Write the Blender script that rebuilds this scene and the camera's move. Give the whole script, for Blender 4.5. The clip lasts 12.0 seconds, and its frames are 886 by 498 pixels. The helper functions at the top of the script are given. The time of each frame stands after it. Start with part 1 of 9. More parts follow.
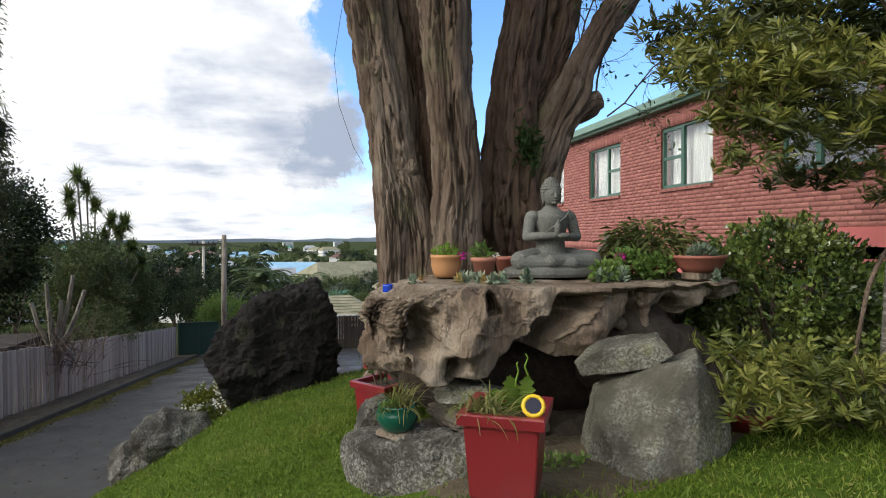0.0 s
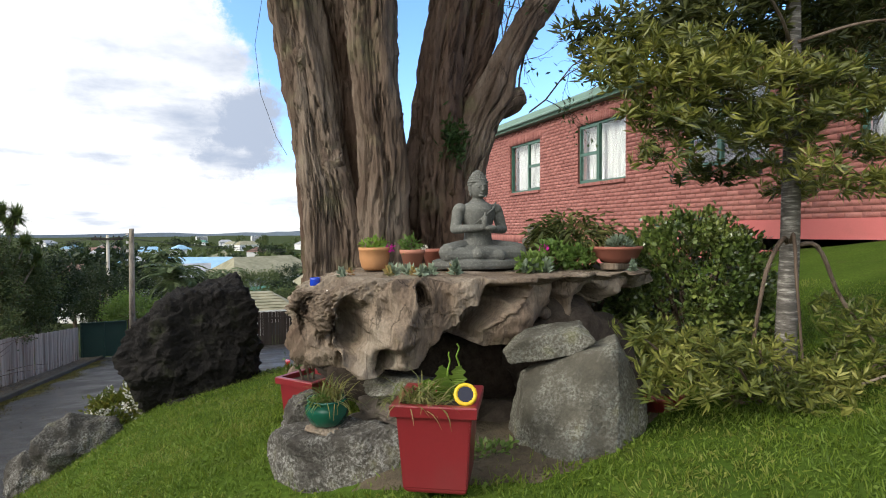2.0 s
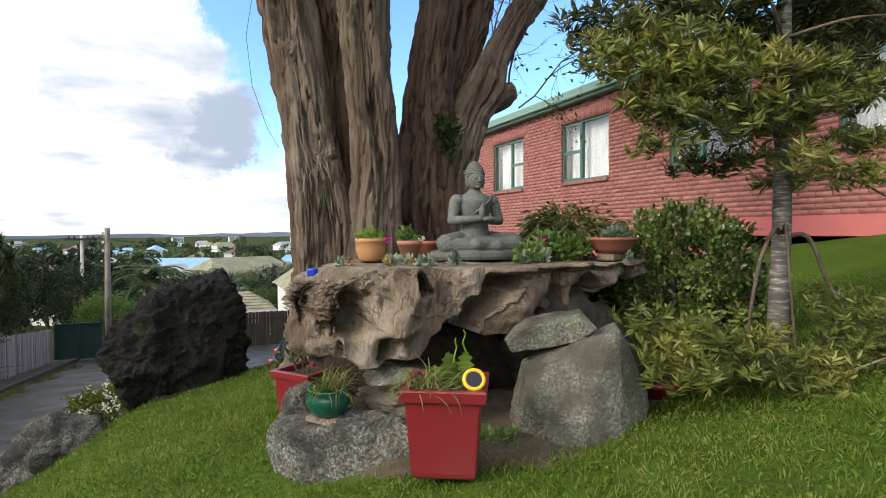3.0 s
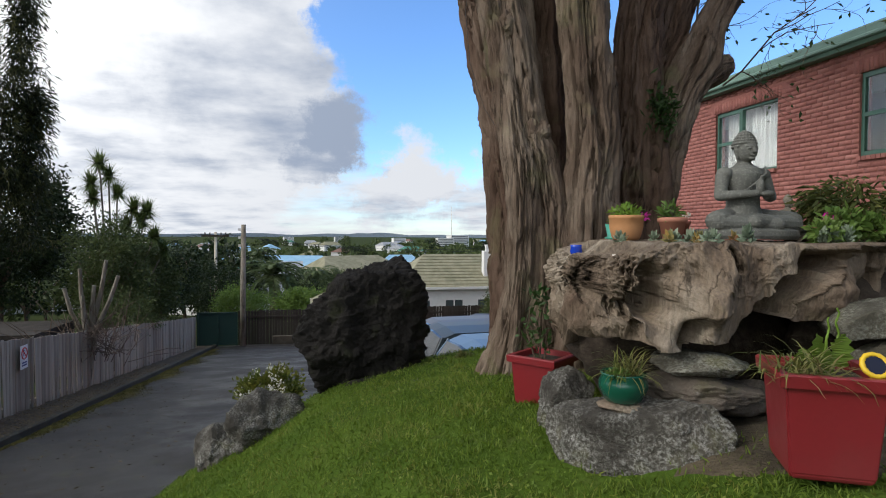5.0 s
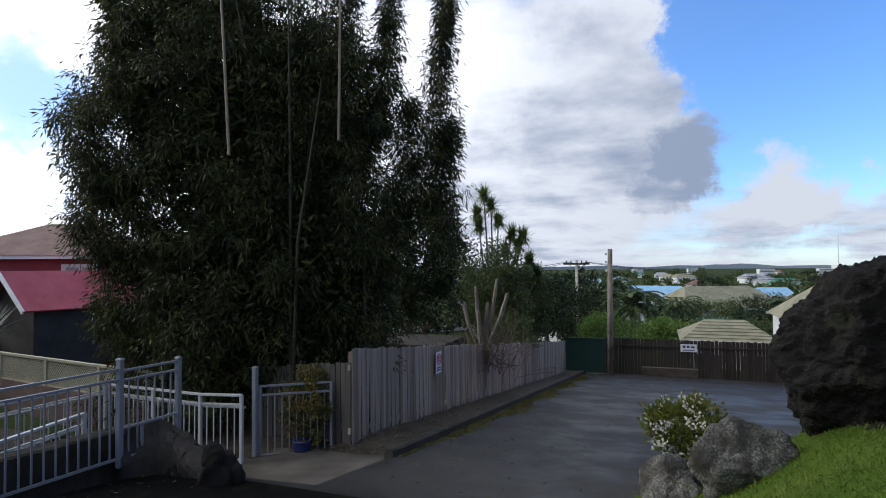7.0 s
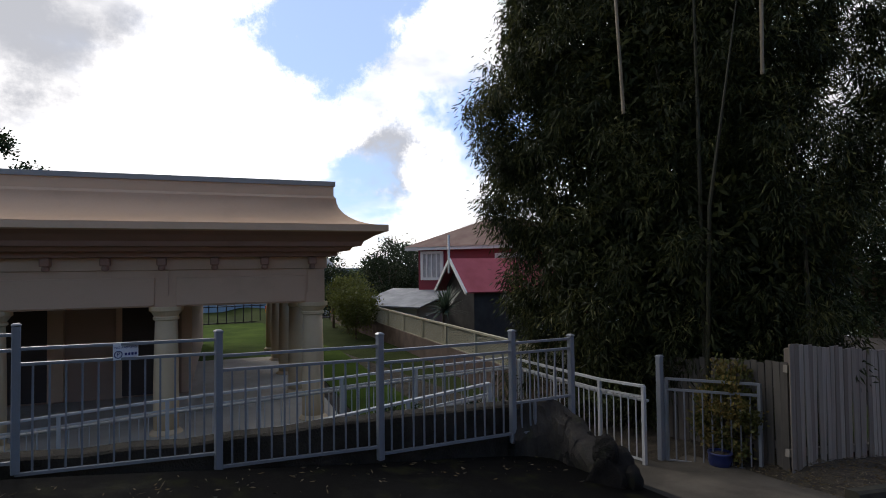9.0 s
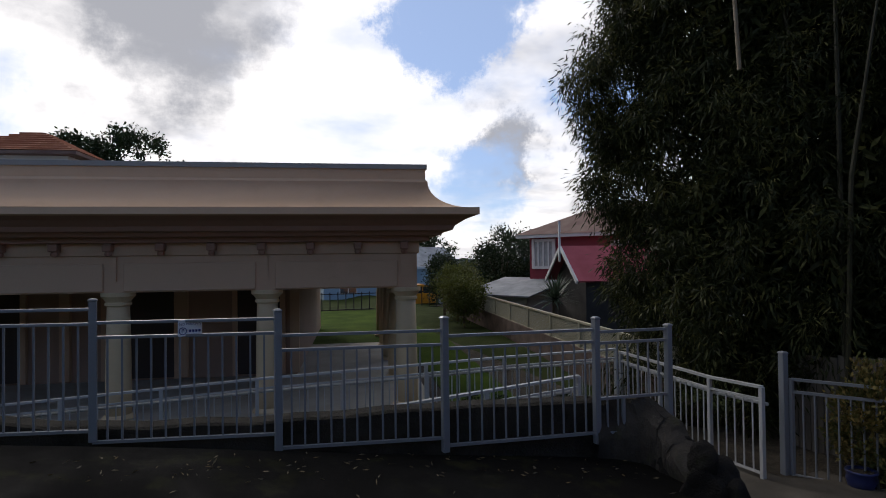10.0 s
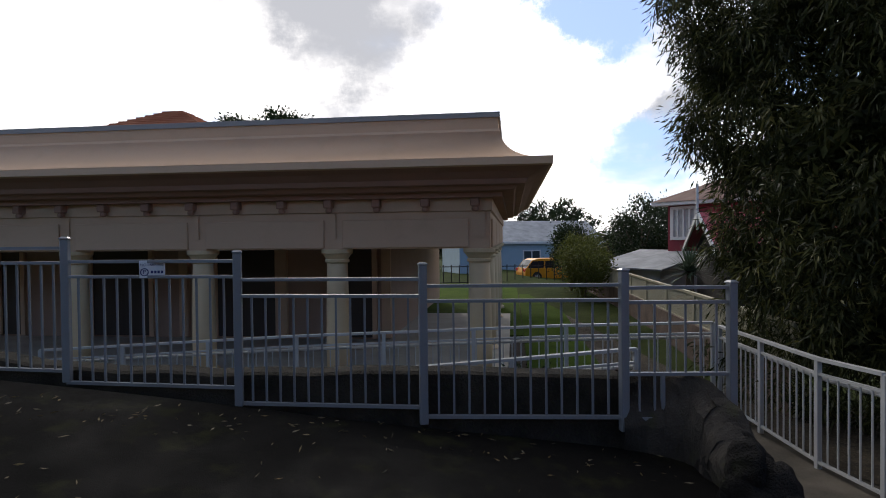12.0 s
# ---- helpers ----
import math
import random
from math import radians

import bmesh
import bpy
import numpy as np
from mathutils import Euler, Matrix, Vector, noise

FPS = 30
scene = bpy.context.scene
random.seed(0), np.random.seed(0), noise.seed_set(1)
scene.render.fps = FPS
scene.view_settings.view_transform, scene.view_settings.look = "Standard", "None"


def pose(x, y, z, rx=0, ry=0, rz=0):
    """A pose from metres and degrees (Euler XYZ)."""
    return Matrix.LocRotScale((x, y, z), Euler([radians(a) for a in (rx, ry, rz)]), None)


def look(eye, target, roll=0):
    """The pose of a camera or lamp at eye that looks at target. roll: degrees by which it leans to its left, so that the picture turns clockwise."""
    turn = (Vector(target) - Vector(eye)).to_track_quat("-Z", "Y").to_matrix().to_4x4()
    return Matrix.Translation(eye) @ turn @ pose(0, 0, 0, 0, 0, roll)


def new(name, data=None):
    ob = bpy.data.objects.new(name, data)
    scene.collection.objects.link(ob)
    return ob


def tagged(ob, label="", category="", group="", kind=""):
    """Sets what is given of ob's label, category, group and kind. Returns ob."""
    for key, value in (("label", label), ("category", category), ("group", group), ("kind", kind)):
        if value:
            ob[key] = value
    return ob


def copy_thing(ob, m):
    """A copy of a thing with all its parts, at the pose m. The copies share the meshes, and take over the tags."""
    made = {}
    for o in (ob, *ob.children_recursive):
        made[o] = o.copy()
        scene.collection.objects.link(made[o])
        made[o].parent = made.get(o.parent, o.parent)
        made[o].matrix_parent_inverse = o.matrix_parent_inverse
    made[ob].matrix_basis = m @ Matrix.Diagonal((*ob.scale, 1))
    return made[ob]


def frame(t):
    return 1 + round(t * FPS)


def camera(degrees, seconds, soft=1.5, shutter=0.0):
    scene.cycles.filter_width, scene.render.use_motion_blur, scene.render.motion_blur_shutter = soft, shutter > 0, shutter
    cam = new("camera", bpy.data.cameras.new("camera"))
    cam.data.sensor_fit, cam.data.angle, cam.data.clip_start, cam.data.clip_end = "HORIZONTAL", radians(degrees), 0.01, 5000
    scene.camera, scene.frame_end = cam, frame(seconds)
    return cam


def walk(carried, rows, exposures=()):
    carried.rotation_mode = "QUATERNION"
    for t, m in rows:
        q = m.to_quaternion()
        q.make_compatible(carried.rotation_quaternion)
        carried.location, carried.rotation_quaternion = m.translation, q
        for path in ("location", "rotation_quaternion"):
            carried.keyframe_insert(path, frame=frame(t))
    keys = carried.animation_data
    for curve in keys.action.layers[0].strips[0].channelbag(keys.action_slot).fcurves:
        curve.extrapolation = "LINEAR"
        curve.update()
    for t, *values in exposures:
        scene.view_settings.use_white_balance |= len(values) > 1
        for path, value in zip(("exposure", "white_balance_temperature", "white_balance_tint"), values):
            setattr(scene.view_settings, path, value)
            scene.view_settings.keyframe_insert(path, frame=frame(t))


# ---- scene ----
cam = camera(74.7, 12.0, 1.0)
PATH = [
    (0, (-0.119, -0.167, 1.568), (0.33, 1.781, 1.529), -0.2),
    (0.5, (-0.163, -0.175, 1.567), (0.31, 1.767, 1.499), -0.4),
    (1, (-0.154, -0.167, 1.564), (0.358, 1.765, 1.485), -0.4),
    (1.5, (-0.154, -0.166, 1.566), (0.458, 1.737, 1.491), -0.3),
    (2, (-0.157, -0.162, 1.56), (0.546, 1.709, 1.498), -0.3),
    (2.5, (-0.185, -0.148, 1.544), (0.574, 1.701, 1.485), -0.2),
    (2.7, (-0.211, -0.14, 1.52), (0.557, 1.705, 1.462), -0.3),
    (4.3, (-0.702, 0.213, 1.417), (0.018, 2.078, 1.342), 0.4),
    (4.5, (-0.81, 0.29, 1.378), (-0.139, 2.173, 1.303), 0.4),
    (5, (-1.105, 0.412, 1.337), (-0.656, 2.361, 1.285), 0.3),
    (5.5, (-1.397, 0.573, 1.276), (-1.303, 2.571, 1.288), 0.1),
    (6, (-1.631, 0.794, 1.196), (-1.951, 2.767, 1.265), -0.1),
    (6.5, (-1.832, 1.113, 1.096), (-2.366, 3.038, 1.179), -0.2),
    (6.7, (-1.934, 1.293, 1.025), (-2.517, 3.205, 1.099), -0.3),
    (8.3, (-2.489, 2.298, 0.735), (-3.944, 3.669, 0.783), -0.8),
    (8.5, (-2.538, 2.406, 0.707), (-4.089, 3.668, 0.756), -0.7),
    (9, (-2.694, 2.701, 0.621), (-4.427, 3.697, 0.68), -0.7),
    (9.5, (-2.809, 3.034, 0.554), (-4.65, 3.815, 0.587), -0.7),
    (10, (-2.912, 3.403, 0.497), (-4.815, 4.015, 0.53), -0.7),
    (10.5, (-3.031, 3.807, 0.391), (-4.992, 4.201, 0.419), -0.6),
    (11, (-3.196, 4.232, 0.311), (-5.181, 4.474, 0.298), -0.6),
    (11.5, (-3.375, 4.651, 0.213), (-5.369, 4.806, 0.183), -0.6),
    (12, (-3.593, 5.087, 0.13), (-5.591, 5.17, 0.095), -0.6),
]
CLOUD_OFF, SKY_GAIN = (1.7, 4.1, 0.0), 0.24
EXPOSURES = [(0.0, 0.26, 6450, 10), (2.5, 0.52, 6500, 10), (4.5, 0.42, 6450, 10), (5.0, -0.06, 6250, 10), (5.5, -0.38, 5800, 10), (6.0, -0.56, 5600, 10), (6.4, -0.48, 5600, 10), (6.7, -0.35, 5700, 11), (8.3, 0.15, 6450, 13), (8.6, 0.05, 6450, 13), (9.0, -0.6, 6350, 13), (9.5, -1.0, 6300, 14), (10.5, -0.95, 6300, 14), (11.0, -0.85, 6350, 13), (12.0, -0.55, 6400, 13)]
walk(cam, [(t, look(eye, target, roll)) for t, eye, target, roll in PATH], EXPOSURES)

# ---- world and sun ----
SUN_AZ, SUN_EL = 262.0, 27.0   # degrees clockwise from +y, and above the horizon
az, el = radians(SUN_AZ), radians(SUN_EL)
SUN_DIR = Vector((math.sin(az) * math.cos(el), math.cos(az) * math.cos(el), math.sin(el)))
world = bpy.data.worlds.new("sky")
scene.world = world
world.use_nodes = True
wt = world.node_tree
wt.nodes.clear()


def wmath(op, a, b=None):
    n = wt.nodes.new("ShaderNodeMath")
    n.operation = op
    for i, v in enumerate((a, b)):
        if v is None:
            continue
        if isinstance(v, (int, float)):
            n.inputs[i].default_value = v
        else:
            wt.links.new(v, n.inputs[i])
    return n.outputs[0]


sky = wt.nodes.new("ShaderNodeTexSky")
sky.sky_type = "NISHITA"
sky.sun_disc = False
sky.sun_elevation = el
sky.sun_rotation = az
sky.air_density, sky.dust_density, sky.ozone_density = 1.0, 0.2, 5.0
coord = wt.nodes.new("ShaderNodeTexCoord")
sep = wt.nodes.new("ShaderNodeSeparateXYZ")
wt.links.new(coord.outputs["Generated"], sep.inputs[0])
up = wmath("MAXIMUM", sep.outputs["Z"], 0.0)
den = wmath("ADD", up, 0.16)
comb = wt.nodes.new("ShaderNodeCombineXYZ")
wt.links.new(wmath("DIVIDE", sep.outputs["X"], den), comb.inputs[0])
wt.links.new(wmath("DIVIDE", sep.outputs["Y"], den), comb.inputs[1])


def wnoise(scale, detail, off):
    m = wt.nodes.new("ShaderNodeMapping")
    m.inputs["Location"].default_value = off
    wt.links.new(comb.outputs[0], m.inputs["Vector"])
    n = wt.nodes.new("ShaderNodeTexNoise")
    n.inputs["Scale"].default_value = scale
    n.inputs["Detail"].default_value = detail
    n.inputs["Roughness"].default_value = 0.55
    wt.links.new(m.outputs[0], n.inputs["Vector"])
    return n.outputs["Fac"]


def wramp(fac, lo, hi):
    n = wt.nodes.new("ShaderNodeMapRange")
    n.interpolation_type = "SMOOTHSTEP"
    n.inputs["From Min"].default_value = lo
    n.inputs["From Max"].default_value = hi
    wt.links.new(fac, n.inputs["Value"])
    return n.outputs[0]


def wmix(fac, a, b):
    n = wt.nodes.new("ShaderNodeMix")
    n.data_type = "RGBA"
    wt.links.new(fac, n.inputs["Factor"])
    for s, v in (("A", a), ("B", b)):
        sock = [i for i in n.inputs if i.name == s and i.type == "RGBA"][0]
        if isinstance(v, tuple):
            sock.default_value = v
        else:
            wt.links.new(v, sock)
    return [o for o in n.outputs if o.type == "RGBA"][0]


# nearness to the veiled sun thickens and brightens the cloud
dot = wt.nodes.new("ShaderNodeVectorMath")
dot.operation = "DOT_PRODUCT"
dot.inputs[1].default_value = SUN_DIR
wt.links.new(coord.outputs["Generated"], dot.inputs[0])
near_sun = wramp(dot.outputs["Value"], -0.40, 0.90)
bright = wmath("MULTIPLY", near_sun, near_sun)
big, puff = wnoise(0.50, 5.0, CLOUD_OFF), wnoise(2.1, 12.0, (3.1, 0.4, 0.0))
heap = wmath("ADD", wmath("MULTIPLY", big, 0.55), wmath("MULTIPLY", puff, 0.45))
# clear air lies to the north and north-east only; elsewhere the sky is clouded over
flat = wmath("ADD", wmath("ABSOLUTE", sep.outputs["Y"]), 0.15)
west = wramp(wmath("DIVIDE", sep.outputs["X"], flat), 0.20, -0.22)
south = wramp(sep.outputs["Y"], 0.35, -0.10)
high = wramp(sep.outputs["Z"], 0.62, 0.85)
low = wramp(sep.outputs["Z"], 0.20, 0.03)
bias = wmath("ADD", wmath("MULTIPLY", west, 0.215), wmath("MULTIPLY", south, 0.10))
bias = wmath("ADD", bias, wmath("ADD", wmath("MULTIPLY", high, 0.10), wmath("MULTIPLY", low, 0.09)))
# the sky's own heaps and gaps: (degrees from +y to the right, degrees up, radius, weight), with ragged rims
ragn = wt.nodes.new("ShaderNodeTexNoise")
ragn.inputs["Scale"].default_value, ragn.inputs["Detail"].default_value, ragn.inputs["Roughness"].default_value = 6.0, 12.0, 0.68
wt.links.new(coord.outputs["Generated"], ragn.inputs["Vector"])
ragged = wt.nodes.new("ShaderNodeVectorMath")
ragged.operation = "MULTIPLY_ADD"
ragged.inputs[1].default_value = (0.30, 0.30, 0.22)
wt.links.new(ragn.outputs["Color"], ragged.inputs[0])
shifted = wt.nodes.new("ShaderNodeVectorMath")
shifted.operation = "SUBTRACT"
shifted.inputs[1].default_value = (0.15, 0.15, 0.11)
wt.links.new(coord.outputs["Generated"], shifted.inputs[0])
wt.links.new(shifted.outputs[0], ragged.inputs[2])
unit = wt.nodes.new("ShaderNodeVectorMath")
unit.operation = "NORMALIZE"
wt.links.new(ragged.outputs[0], unit.inputs[0])


def heaps(spots):
    """Sum of soft round spots on the sky."""
    total = None
    for a, e, rad, w in spots:
        a, e = radians(a), radians(e)
        n = wt.nodes.new("ShaderNodeVectorMath")
        n.operation = "DOT_PRODUCT"
        n.inputs[1].default_value = (math.sin(a) * math.cos(e), math.cos(a) * math.cos(e), math.sin(e))
        wt.links.new(unit.outputs[0], n.inputs[0])
        v = wmath("MULTIPLY", wramp(n.outputs["Value"], math.cos(radians(rad * 1.6)), math.cos(radians(rad * 0.15))), w)
        total = v if total is None else wmath("ADD", total, v)
    return total


GAPS = ((10, 17, 8, -0.30), (17, 25, 13, -0.34), (33, 16, 13, -0.30), (6.5, 7.8, 2.0, -0.16), (-8, 20, 3.0, -0.22), (27, 38, 16, -0.2), (-66, 23, 3.0, -0.30), (-72, 22, 4.0, -0.40), (-69, 6.5, 4.0, -0.26), (-112, 12, 4.5, -0.18), (-56, 14, 4, -0.22))
BANKS = ((-5, 14, 8, 0.34), (3.2, 10.4, 3.6, 0.26), (10, 6.3, 3.0, 0.34), (20, 8.2, 2.2, 0.28), (19.5, 11.3, 2.2, 0.16), (-15, 10, 11, 0.30), (-3, 24, 4.5, 0.22), (0.2, 6.4, 2.2, 0.2), (8, 2.6, 3.0, 0.16), (16, 2.8, 3.0, 0.16), (24, 3.0, 4.0, 0.14))
GREYS = ((-5, 14.5, 7, 0.11), (3.2, 10.6, 3.4, 0.20), (0.2, 6.4, 2.2, 0.14), (-105, 20.5, 7, 0.18), (-94, 22, 7, 0.17), (-66.4, 9.7, 2.6, 0.24), (-71, 10.5, 2.2, 0.15), (10, 6.6, 2.6, -0.2), (-80, 14, 9, -0.2), (-118, 12, 12, -0.15))
mask = wramp(wmath("ADD", wmath("ADD", wmath("SUBTRACT", heap, 0.075), bias), wmath("ADD", heaps(GAPS), heaps(BANKS))), 0.38, 0.74)
grey = wmath("ADD", wmath("MULTIPLY", wnoise(0.9, 7.0, (7.3, 2.2, 0.0)), 0.6), wmath("MULTIPLY", wnoise(3.0, 11.0, (1.3, 5.2, 0.0)), 0.4))
thick = wramp(wmath("ADD", grey, heaps(GREYS)), 0.44, 0.74)
lit = wmix(bright, (0.82, 0.83, 0.85, 1), (2.4, 2.34, 2.22, 1))
shade = wmix(bright, (0.36, 0.42, 0.53, 1), (0.86, 0.88, 0.92, 1))
cloud = wmix(thick, lit, shade)
skyb = wt.nodes.new("ShaderNodeVectorMath")
skyb.operation = "MULTIPLY"
skyb.inputs[1].default_value = (0.90 * SKY_GAIN, 0.99 * SKY_GAIN, 1.10 * SKY_GAIN)
wt.links.new(sky.outputs[0], skyb.inputs[0])
mixed = wmix(mask, wmix(wmath("MULTIPLY", bright, 0.7), skyb.outputs[0], (0.86, 1.08, 1.46, 1)), cloud)
bg = wt.nodes.new("ShaderNodeBackground")
bg.inputs["Strength"].default_value = 1.0
wt.links.new(mixed, bg.inputs[0])
wout = wt.nodes.new("ShaderNodeOutputWorld")
wt.links.new(bg.outputs[0], wout.inputs[0])

sun = new("sun", bpy.data.lights.new("sun", "SUN"))
sun.data.energy, sun.data.angle, sun.data.color = 1.9, radians(10), (1.0, 0.94, 0.86)
sun.matrix_world = look((0, 0, 0), -SUN_DIR)

# ---- building tools ----
def sm(a, b, x):
    t = np.clip((np.asarray(x, float) - a) / (b - a), 0, 1)
    return t * t * (3 - 2 * t)


def mesh_from(name, verts, faces, smooth=False):
    me = bpy.data.meshes.new(name)
    verts = np.asarray(verts, np.float32)
    faces = np.asarray(faces, np.int32)
    k = faces.shape[1]
    me.vertices.add(len(verts))
    me.vertices.foreach_set("co", verts.ravel())
    me.loops.add(faces.size)
    me.loops.foreach_set("vertex_index", faces.ravel())
    me.polygons.add(len(faces))
    me.polygons.foreach_set("loop_start", np.arange(0, faces.size, k, dtype=np.int32))
    if smooth:
        me.polygons.foreach_set("use_smooth", np.ones(len(faces), bool))
    me.update(calc_edges=True)
    me.validate()
    return me


def bm_mesh(name, bm, smooth=False):
    me = bpy.data.meshes.new(name)
    bmesh.ops.recalc_face_normals(bm, faces=bm.faces)
    bm.to_mesh(me)
    bm.free()
    if smooth:
        for p in me.polygons:
            p.use_smooth = True
    return me


def thing(name, label, category, group="", kind="", loc=(0, 0, 0), rz=0.0):
    """An Empty at a thing's base."""
    ob = new(name)
    ob.matrix_world = pose(*loc, 0, 0, rz)
    return tagged(ob, label, category, group, kind)


def part(name, bm, material, parent=None, label="", smooth=False, at=None):
    """One mesh object, under parent if there is one; at: its place in the parent's frame."""
    me = bm if isinstance(bm, bpy.types.Mesh) else bm_mesh(name, bm, smooth)
    if material and not me.materials:
        me.materials.append(material)
    ob = new(name, me)
    if parent:
        ob.parent = parent
    if at is not None:
        ob.matrix_basis = at if isinstance(at, Matrix) else Matrix.Translation(at)
    if label:
        ob["label"] = label
    return ob


def solo(name, bm, material, label, category, group="", kind="", smooth=False, at=None):
    return tagged(part(name, bm, material, None, "", smooth, at), label, category, group, kind)


def box(bm, c, s, rz=0.0, bevel=0.0, m=None):
    """A box centred at c with full sizes s."""
    r = bmesh.ops.create_cube(bm, size=1.0)
    vs = r["verts"]
    bmesh.ops.scale(bm, vec=s, verts=vs)
    if bevel:
        es = {e for v in vs for e in v.link_edges}
        out = bmesh.ops.bevel(bm, geom=list(es), offset=bevel, segments=1, affect="EDGES")
        vs = list({v for f in out["faces"] for v in f.verts} | {v for v in vs if v.is_valid})
    mat = pose(*c, 0, 0, rz) if m is None else m
    bmesh.ops.transform(bm, matrix=mat, verts=vs)
    return vs


def bx(c, s, rz=0.0, bevel=0.0):
    bm = bmesh.new()
    box(bm, c, s, rz, bevel)
    return bm


def tube(bm, pts, radii, seg=10, cap=True, wob=None):
    """A tube along points; wob(i, angle) scales the radius."""
    pts = [Vector(p) for p in pts]
    n = len(pts)
    if isinstance(radii, (int, float)):
        radii = [radii] * n
    rings, ref = [], None
    for i, p in enumerate(pts):
        d = (pts[min(i + 1, n - 1)] - pts[max(i - 1, 0)]).normalized()
        if ref is None:
            ref = Vector((0, 0, 1)) if abs(d.z) < 0.9 else Vector((1, 0, 0))
        a = (ref - d * ref.dot(d)).normalized()
        b = d.cross(a)
        ref = a
        ring = []
        for j in range(seg):
            w = 2 * math.pi * j / seg
            r = radii[i] * (wob(i, w) if wob else 1.0)
            ring.append(bm.verts.new(p + a * (math.cos(w) * r) + b * (math.sin(w) * r)))
        rings.append(ring)
    for r0, r1 in zip(rings, rings[1:]):
        for j in range(seg):
            bm.faces.new((r0[j], r0[(j + 1) % seg], r1[(j + 1) % seg], r1[j]))
    if cap:
        bm.faces.new(list(reversed(rings[0])))
        bm.faces.new(rings[-1])
    return rings


def lathe(bm, profile, seg=24, c=(0, 0, 0), square=False, rot=0.0):
    """Turns (radius, z) pairs round the z axis; square: four flat sides with radius as half width."""
    rings = []
    if square:
        for r, z in profile:
            rings.append([bm.verts.new((c[0] + r * x, c[1] + r * y, c[2] + z)) for x, y in ((-1, -1), (1, -1), (1, 1), (-1, 1))])
        seg = 4
    else:
        for r, z in profile:
            rings.append([bm.verts.new((c[0] + r * math.cos(2 * math.pi * j / seg + rot), c[1] + r * math.sin(2 * math.pi * j / seg + rot), c[2] + z)) for j in range(seg)])
    for a, b in zip(rings, rings[1:]):
        for j in range(seg):
            bm.faces.new((a[j], a[(j + 1) % seg], b[(j + 1) % seg], b[j]))
    bm.faces.new(list(reversed(rings[0])))
    bm.faces.new(rings[-1])


def fbm(p, scale, octaves=4, seed=0.0):
    v, a, q = 0.0, 1.0, Vector(p) * scale + Vector((seed, seed * 1.7, -seed))
    for _ in range(octaves):
        v += a * noise.noise(q)
        q = q * 2.03
        a *= 0.5
    return v


NOISE_RNG = np.random.default_rng(2024)
NOISE_PERM = np.tile(NOISE_RNG.permutation(256), 3)
NOISE_GRAD = NOISE_RNG.normal(size=(256, 3))
NOISE_GRAD /= np.linalg.norm(NOISE_GRAD, axis=1, keepdims=True)


def gn(p):
    """Gradient noise of many points at once, about -1 to 1."""
    p = np.asarray(p, float)
    i = np.floor(p).astype(np.int64)
    f = p - i
    u = f * f * f * (f * (f * 6 - 15) + 10)
    i &= 255
    out = 0.0
    for dx in (0, 1):
        for dy in (0, 1):
            for dz in (0, 1):
                h = NOISE_PERM[NOISE_PERM[NOISE_PERM[i[..., 0] + dx] + i[..., 1] + dy] + i[..., 2] + dz]
                g = NOISE_GRAD[h]
                d = (f[..., 0] - dx) * g[..., 0] + (f[..., 1] - dy) * g[..., 1] + (f[..., 2] - dz) * g[..., 2]
                w = (u[..., 0] if dx else 1 - u[..., 0]) * (u[..., 1] if dy else 1 - u[..., 1]) * (u[..., 2] if dz else 1 - u[..., 2])
                out = out + w * d
    return 1.5 * out


def fb(p, scale, octaves=4, seed=0.0, ridged=False):
    """Summed octaves of noise; ridged: sharp crests instead of swells."""
    q = np.asarray(p, float) * scale + np.array((seed * 1.3, seed * 1.7 + 11, 40 - seed))
    v, a = 0.0, 1.0
    for _ in range(octaves):
        n = gn(q)
        v = v + a * (1 - 2 * np.abs(n) if ridged else n)
        q = q * 2.03 + 5.1
        a *= 0.5
    return v


def vert_array(bm):
    return np.array([v.co[:] for v in bm.verts])


def set_verts(bm, co):
    for v, c in zip(bm.verts, co):
        v.co = c
    return bm


def rock(size, seed, sub=4, rough=0.22, flat=0.0, fine=0.03, cuts=5, shape=None):
    """A boulder: a ball cut by random planes and roughened."""
    rnd = random.Random(seed)
    bm = bmesh.new()
    bmesh.ops.create_icosphere(bm, subdivisions=sub, radius=1.0)
    planes = []
    for _ in range(cuts):
        n = Vector((rnd.uniform(-1, 1), rnd.uniform(-1, 1), rnd.uniform(-0.5, 1))).normalized()
        planes.append((n, rnd.uniform(0.62, 0.88)))
    p = vert_array(bm)
    for n, d in planes:
        k = np.maximum(0, p @ np.array(n) - d)
        p = p - k[:, None] * np.array(n) * 0.85
    f = 1 + rough * fb(p, 1.1, 3, seed) + 0.5 * rough * fb(p, 3.1, 3, seed + 5) + 0.6 * fine * fb(p, 8.0, 4, seed + 9) + 0.35 * fine * fb(p, 9.0, 3, seed + 2, True)
    p = p * f[:, None] * np.array(size)
    if shape:
        p = shape(p)
    return set_verts(bm, p)


